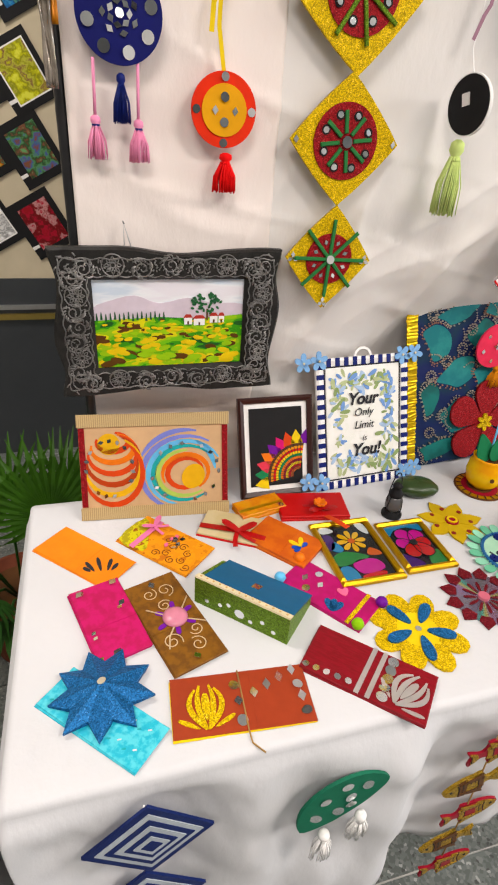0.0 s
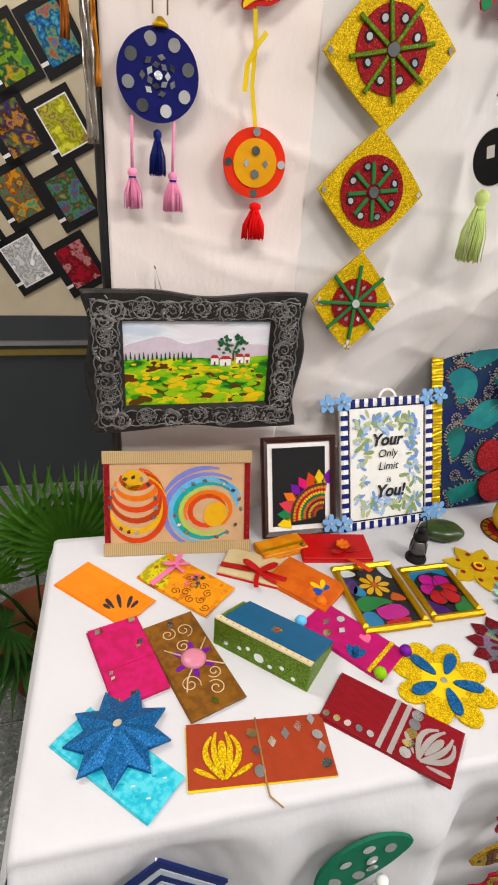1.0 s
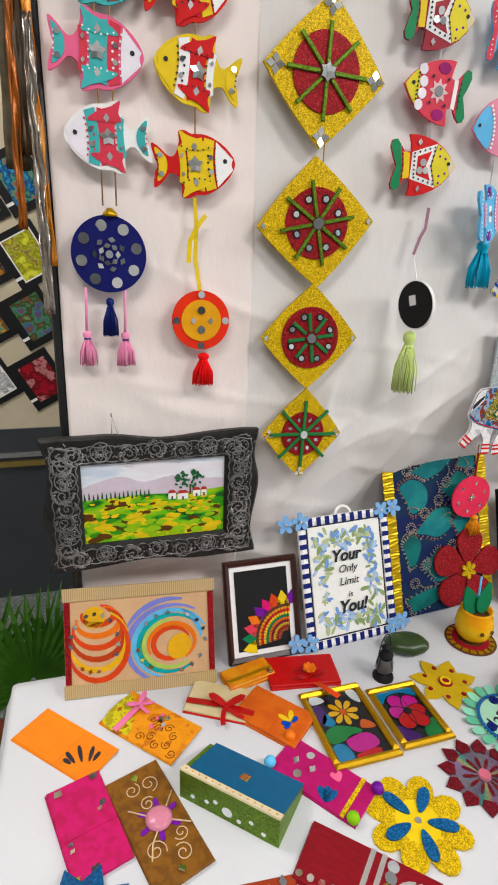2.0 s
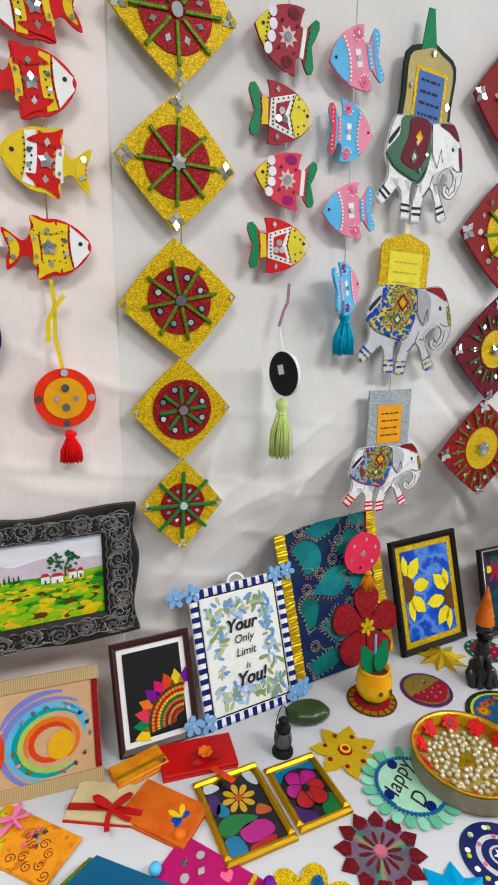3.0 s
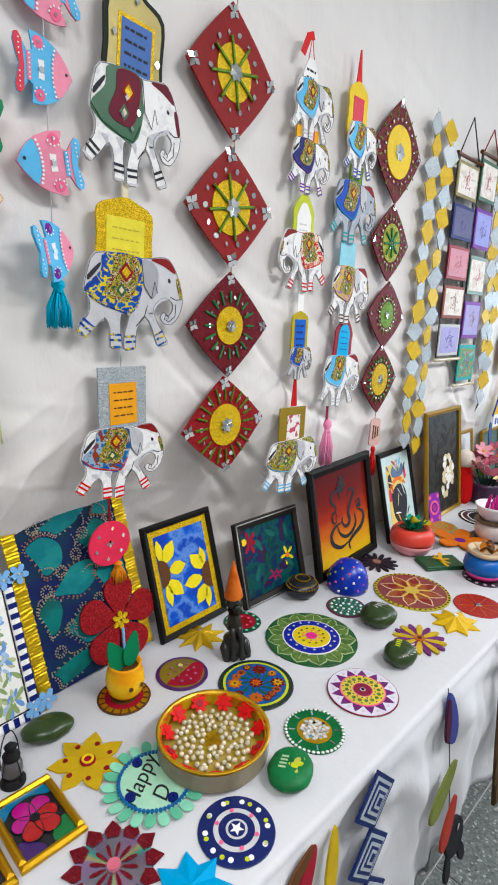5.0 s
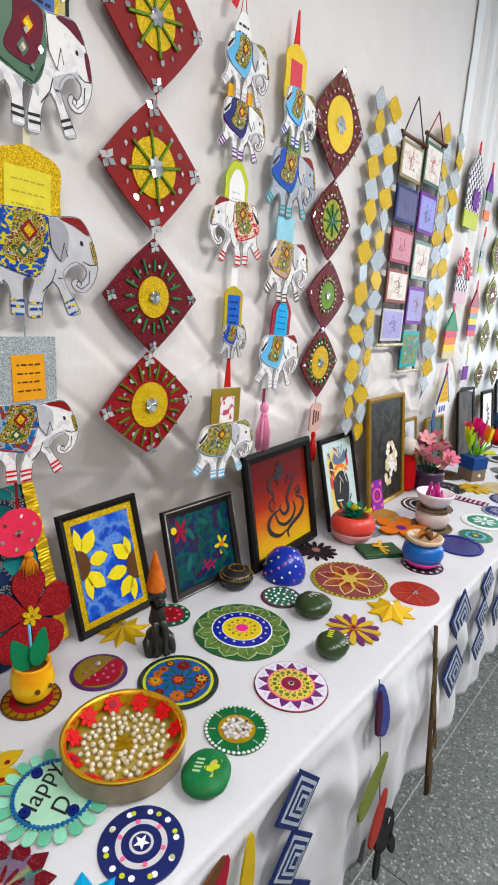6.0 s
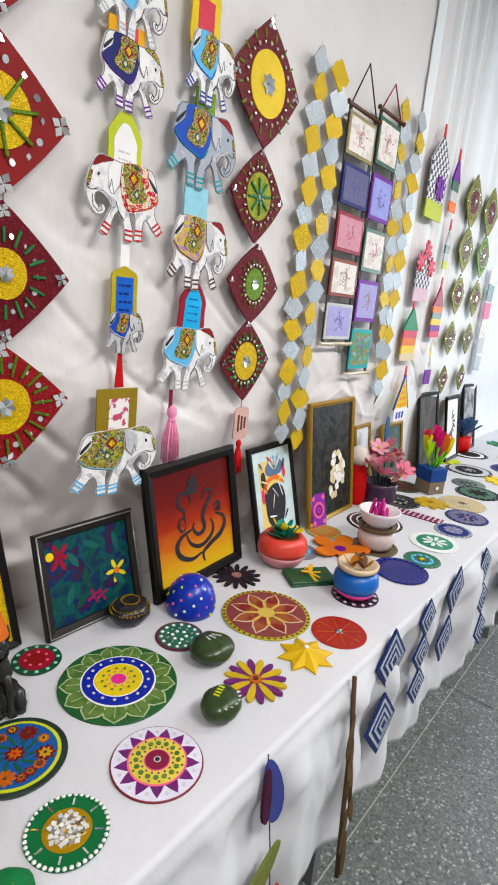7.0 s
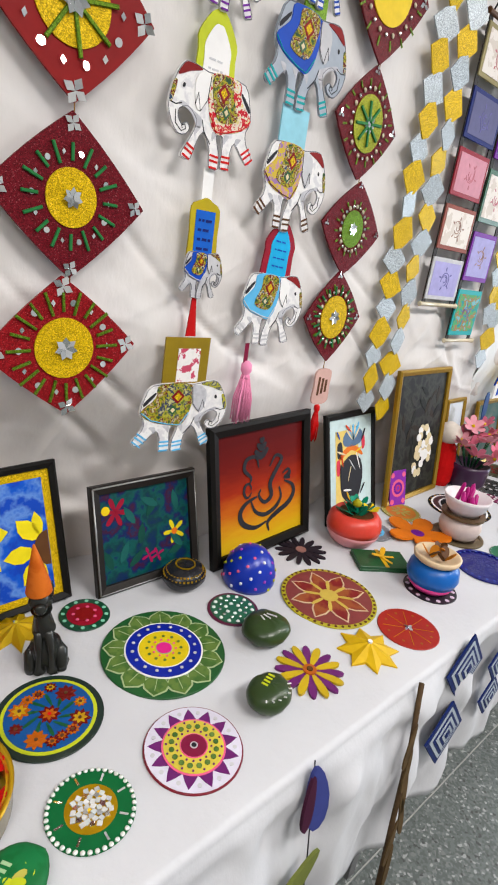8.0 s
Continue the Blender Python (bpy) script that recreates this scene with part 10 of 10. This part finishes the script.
for px in (-0.02, 0.03):
    put("felt_leaf", slab(petal_pts(0.07, 0.035), 0.006), plain("black_felt", (0.012, 0.012, 0.014)), bc, turn(180 + px * 600, px, -0.38, 0.006))
round_mirror(bc, 0.022, -0.34, 0.013, 0.008)

sk = thing("skirt_hanging", skirt_pose(1.222, 0.742, 0.009, -11), "long brown bark stick with dry curled leaves against the cloth", "hanging")
put("stick", tubes("stick", [[(0, 0.02, 0.006), (0.004, -0.1, 0.008), (-0.002, -0.25, 0.006), (-0.01, -0.4, 0.006)]], 0.0055, 8), plain("dark_bark", (0.07, 0.045, 0.025), 0.8, var=0.4), sk)
for i in range(6):
    put("dry_leaf", slab(petal_pts(0.09, 0.022), 0.003), plain("dry_leaf_brown", (0.09, 0.06, 0.03), 0.8, var=0.4), sk, turn(165 + 9 * (i % 4), 0.006, -0.06 - 0.05 * i, 0.01))

# ---- left of the stall: stand pole, streamer, cards on the board, palm ----
pole = thing("backdrop_stand", pose(-0.432, 0.02, 0), "thin dark metal stand pole holding the backdrop sheet", "stand")
put("pole", lathe([(0.009, 0), (0.009, 2.85)], 12), plain("dark_steel_tube", (0.03, 0.03, 0.032), 0.35, 0.6), pole)
put("foot", block(0.3, 0.06, 0.02, 0.004), plain("dark_steel_tube", (0.03, 0.03, 0.032)), pole)
fs = thing("streamer", wall_pose(-0.452, 1.9, -0.004), "crumpled olive, orange and silver foil streamer beside the backdrop", "streamer")


def crumple(name, w0, w1, h, seed):
    us, vs = span(-1, 1, 9), span(0, 1, 40)
    me = grid_mesh(name, us, vs, lambda u, v: (u * (w0 + (w1 - w0) * v) / 2 + 0.004 * noise.noise((v * 9, seed, u)), -h * v, 0.008 + 0.012 * noise.noise((u * 2.2 + seed, v * h * 22, seed))))
    return me


for k, (nm, y0, h, w, dx, mt) in enumerate((("olive_cloth", 0.5, 0.74, 0.026, 0.004, plain("olive_brown_satin", (0.1, 0.08, 0.05), 0.45, var=0.5)),
                                           ("umber_ribbon", 0.5, 0.72, 0.014, -0.004, plain("umber_ribbon", (0.07, 0.04, 0.02), 0.4, var=0.5)),
                                           ("orange_foil", 0.1, 0.47, 0.011, 0.008, plain("amber_foil", (0.5, 0.2, 0.03), 0.3, 0.3, var=0.5)),
                                           ("rust_foil", 0.3, 0.62, 0.009, 0.0, plain("rust_foil", (0.3, 0.1, 0.03), 0.3, 0.4, var=0.5)),
                                           ("silver_foil", -0.05, 0.39, 0.012, 0.012, plain("crumpled_silver", (0.36, 0.32, 0.28), 0.2, 0.8, var=0.5)))):
    solid(put(nm, crumple(nm, w, w * 1.25, h, 1.0 + k), mt, fs, turn(1.5 * (k % 3 - 1), dx, y0, 0.003 * k)), 0.001)

CARDS = [(-0.595, 1.819, [(0.02, 0.08, 0.3), (0.03, 0.2, 0.45), (0.42, 0.08, 0.03), (0.1, 0.3, 0.2)], "blue and rust abstract"),
         (-0.589, 1.544, [(0.6, 0.6, 0.04), (0.55, 0.55, 0.05), (0.2, 0.1, 0.06), (0.5, 0.5, 0.1)], "yellow and brown landscape"),
         (-0.584, 1.304, [(0.05, 0.15, 0.06), (0.2, 0.08, 0.05), (0.08, 0.12, 0.3), (0.1, 0.25, 0.1)], "forest path"),
         (-0.576, 1.044, [(0.3, 0.01, 0.03), (0.4, 0.02, 0.05), (0.55, 0.3, 0.3), (0.2, 0.008, 0.02)], "red speckled"),
         (-0.76, 1.747, [(0.02, 0.1, 0.03), (0.2, 0.35, 0.03), (0.55, 0.3, 0.03), (0.03, 0.12, 0.04)], "green jungle"),
         (-0.763, 1.52, [(0.12, 0.03, 0.02), (0.5, 0.25, 0.02), (0.1, 0.14, 0.03), (0.05, 0.03, 0.1)], "dark autumn wood"),
         (-0.776, 1.295, [(0.4, 0.08, 0.02), (0.6, 0.3, 0.02), (0.25, 0.04, 0.02), (0.05, 0.2, 0.12)], "orange sunset"),
         (-0.776, 1.05, [(0.6, 0.6, 0.6), (0.66, 0.66, 0.66), (0.3, 0.3, 0.3), (0.62, 0.62, 0.62)], "grey pencil sketch"),
         (-0.95, 1.64, [(0.3, 0.1, 0.05), (0.1, 0.2, 0.3), (0.5, 0.4, 0.1), (0.2, 0.05, 0.1)], "mixed colour"),
         (-0.955, 1.41, [(0.1, 0.1, 0.3), (0.3, 0.3, 0.5), (0.5, 0.2, 0.1), (0.05, 0.05, 0.1)], "violet dusk"),
         (-0.955, 1.17, [(0.5, 0.5, 0.5), (0.3, 0.3, 0.3), (0.6, 0.6, 0.6), (0.55, 0.55, 0.55)], "pale sketch")]
MOUNT = plain("black_mount_card", (0.01, 0.01, 0.011), 0.6)
for i, (x, z, cols, lab) in enumerate(CARDS):
    th = thing("mounted_picture", pose(x, 1.497, z, 90, 0, 0) @ turn(-61), lab + " picture on black mount pinned to the board", "picture", "mounted pictures on the board")
    put("mount", block(0.222, 0.176, 0.003), MOUNT, th)
    s = put("picture_sheet", block(0.163, 0.12, 0.001), mottled("board_picture_" + lab.replace(" ", "_"), cols + [tint(cols[0], 0.4), cols[1], tint(cols[3], 1.5)], 20, 0.5, detail=7, hard=False), th, turn(0, 0, 0.004, 0.003))
    put("caption_label", block(0.012, 0.028, 0.001), WHITE, th, turn(0, 0.062, -0.074, 0.003))
    if i in (1, 7):
        for (sx, sy, px, py) in ((0.172, 0.005, 0, 0.0665), (0.172, 0.005, 0, -0.0585), (0.005, 0.12, -0.0835, 0.004), (0.005, 0.12, 0.0835, 0.004)):
            put("white_border", block(sx, sy, 0.0014), WHITE, th, turn(0, px, py, 0.003))

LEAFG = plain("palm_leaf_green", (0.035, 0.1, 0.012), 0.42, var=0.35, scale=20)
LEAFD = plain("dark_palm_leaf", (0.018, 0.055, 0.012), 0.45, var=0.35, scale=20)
pl = thing("potted_palm", pose(-0.68, 0.32, 0), "potted fan palm with spiky green leaves on the floor", "potted plant")
put("pot", lathe([(0.09, 0), (0.1, 0.02), (0.125, 0.2), (0.14, 0.22), (0.14, 0.25), (0.125, 0.25), (0.115, 0.22), (0.001, 0.21)], 28), plain("terracotta_dark", (0.16, 0.05, 0.03), 0.7), pl)
put("soil", disc(0.115, 0.01, 24), BROWN, pl, turn(0, 0, 0, 0.21))
rnd = random.Random(19)


def fan_leaf(n, R):
    V, F = [], []
    for i in range(n):
        a = radians(-125 + 250 * i / (n - 1))
        L = R * (0.75 + 0.25 * math.cos(a)) * rnd.uniform(0.9, 1.05)
        w = R * 0.038
        d, s = Vector((math.sin(a), math.cos(a), 0)), Vector((math.cos(a), -math.sin(a), 0))
        o = len(V)
        for t, k, zz in ((0.04, 0.3, 0), (0.35, 1.0, 0.02), (0.7, 0.75, 0.0), (1.0, 0.05, -0.12)):
            p = d * (L * t)
            V += [tuple(p - s * (w * k) + Vector((0, 0, zz * R))), tuple(p + Vector((0, 0, zz * R - 0.25 * w * k))), tuple(p + s * (w * k) + Vector((0, 0, zz * R)))]
        for q in range(3):
            F += [(o + 3 * q, o + 3 * q + 1, o + 3 * q + 4, o + 3 * q + 3), (o + 3 * q + 1, o + 3 * q + 2, o + 3 * q + 5, o + 3 * q + 4)]
    me = bpy.data.meshes.new("fan_leaf")
    me.from_pydata(V, [], F)
    return me


FANS = [fan_leaf(26, 0.25), fan_leaf(22, 0.22), fan_leaf(20, 0.2)]
for i, (px, py, pz, rx, ry, rz) in enumerate(((0.11, -0.02, 0.5, 76, 4, 4), (0.0, 0.06, 0.5, 66, -16, 24), (-0.1, -0.04, 0.42, 56, -8, 60), (0.16, 0.1, 0.44, 72, 12, -24), (-0.06, -0.12, 0.34, 34, -6, 120), (-0.16, 0.06, 0.36, 44, 0, 80), (-0.02, -0.15, 0.26, 14, 20, 160))):
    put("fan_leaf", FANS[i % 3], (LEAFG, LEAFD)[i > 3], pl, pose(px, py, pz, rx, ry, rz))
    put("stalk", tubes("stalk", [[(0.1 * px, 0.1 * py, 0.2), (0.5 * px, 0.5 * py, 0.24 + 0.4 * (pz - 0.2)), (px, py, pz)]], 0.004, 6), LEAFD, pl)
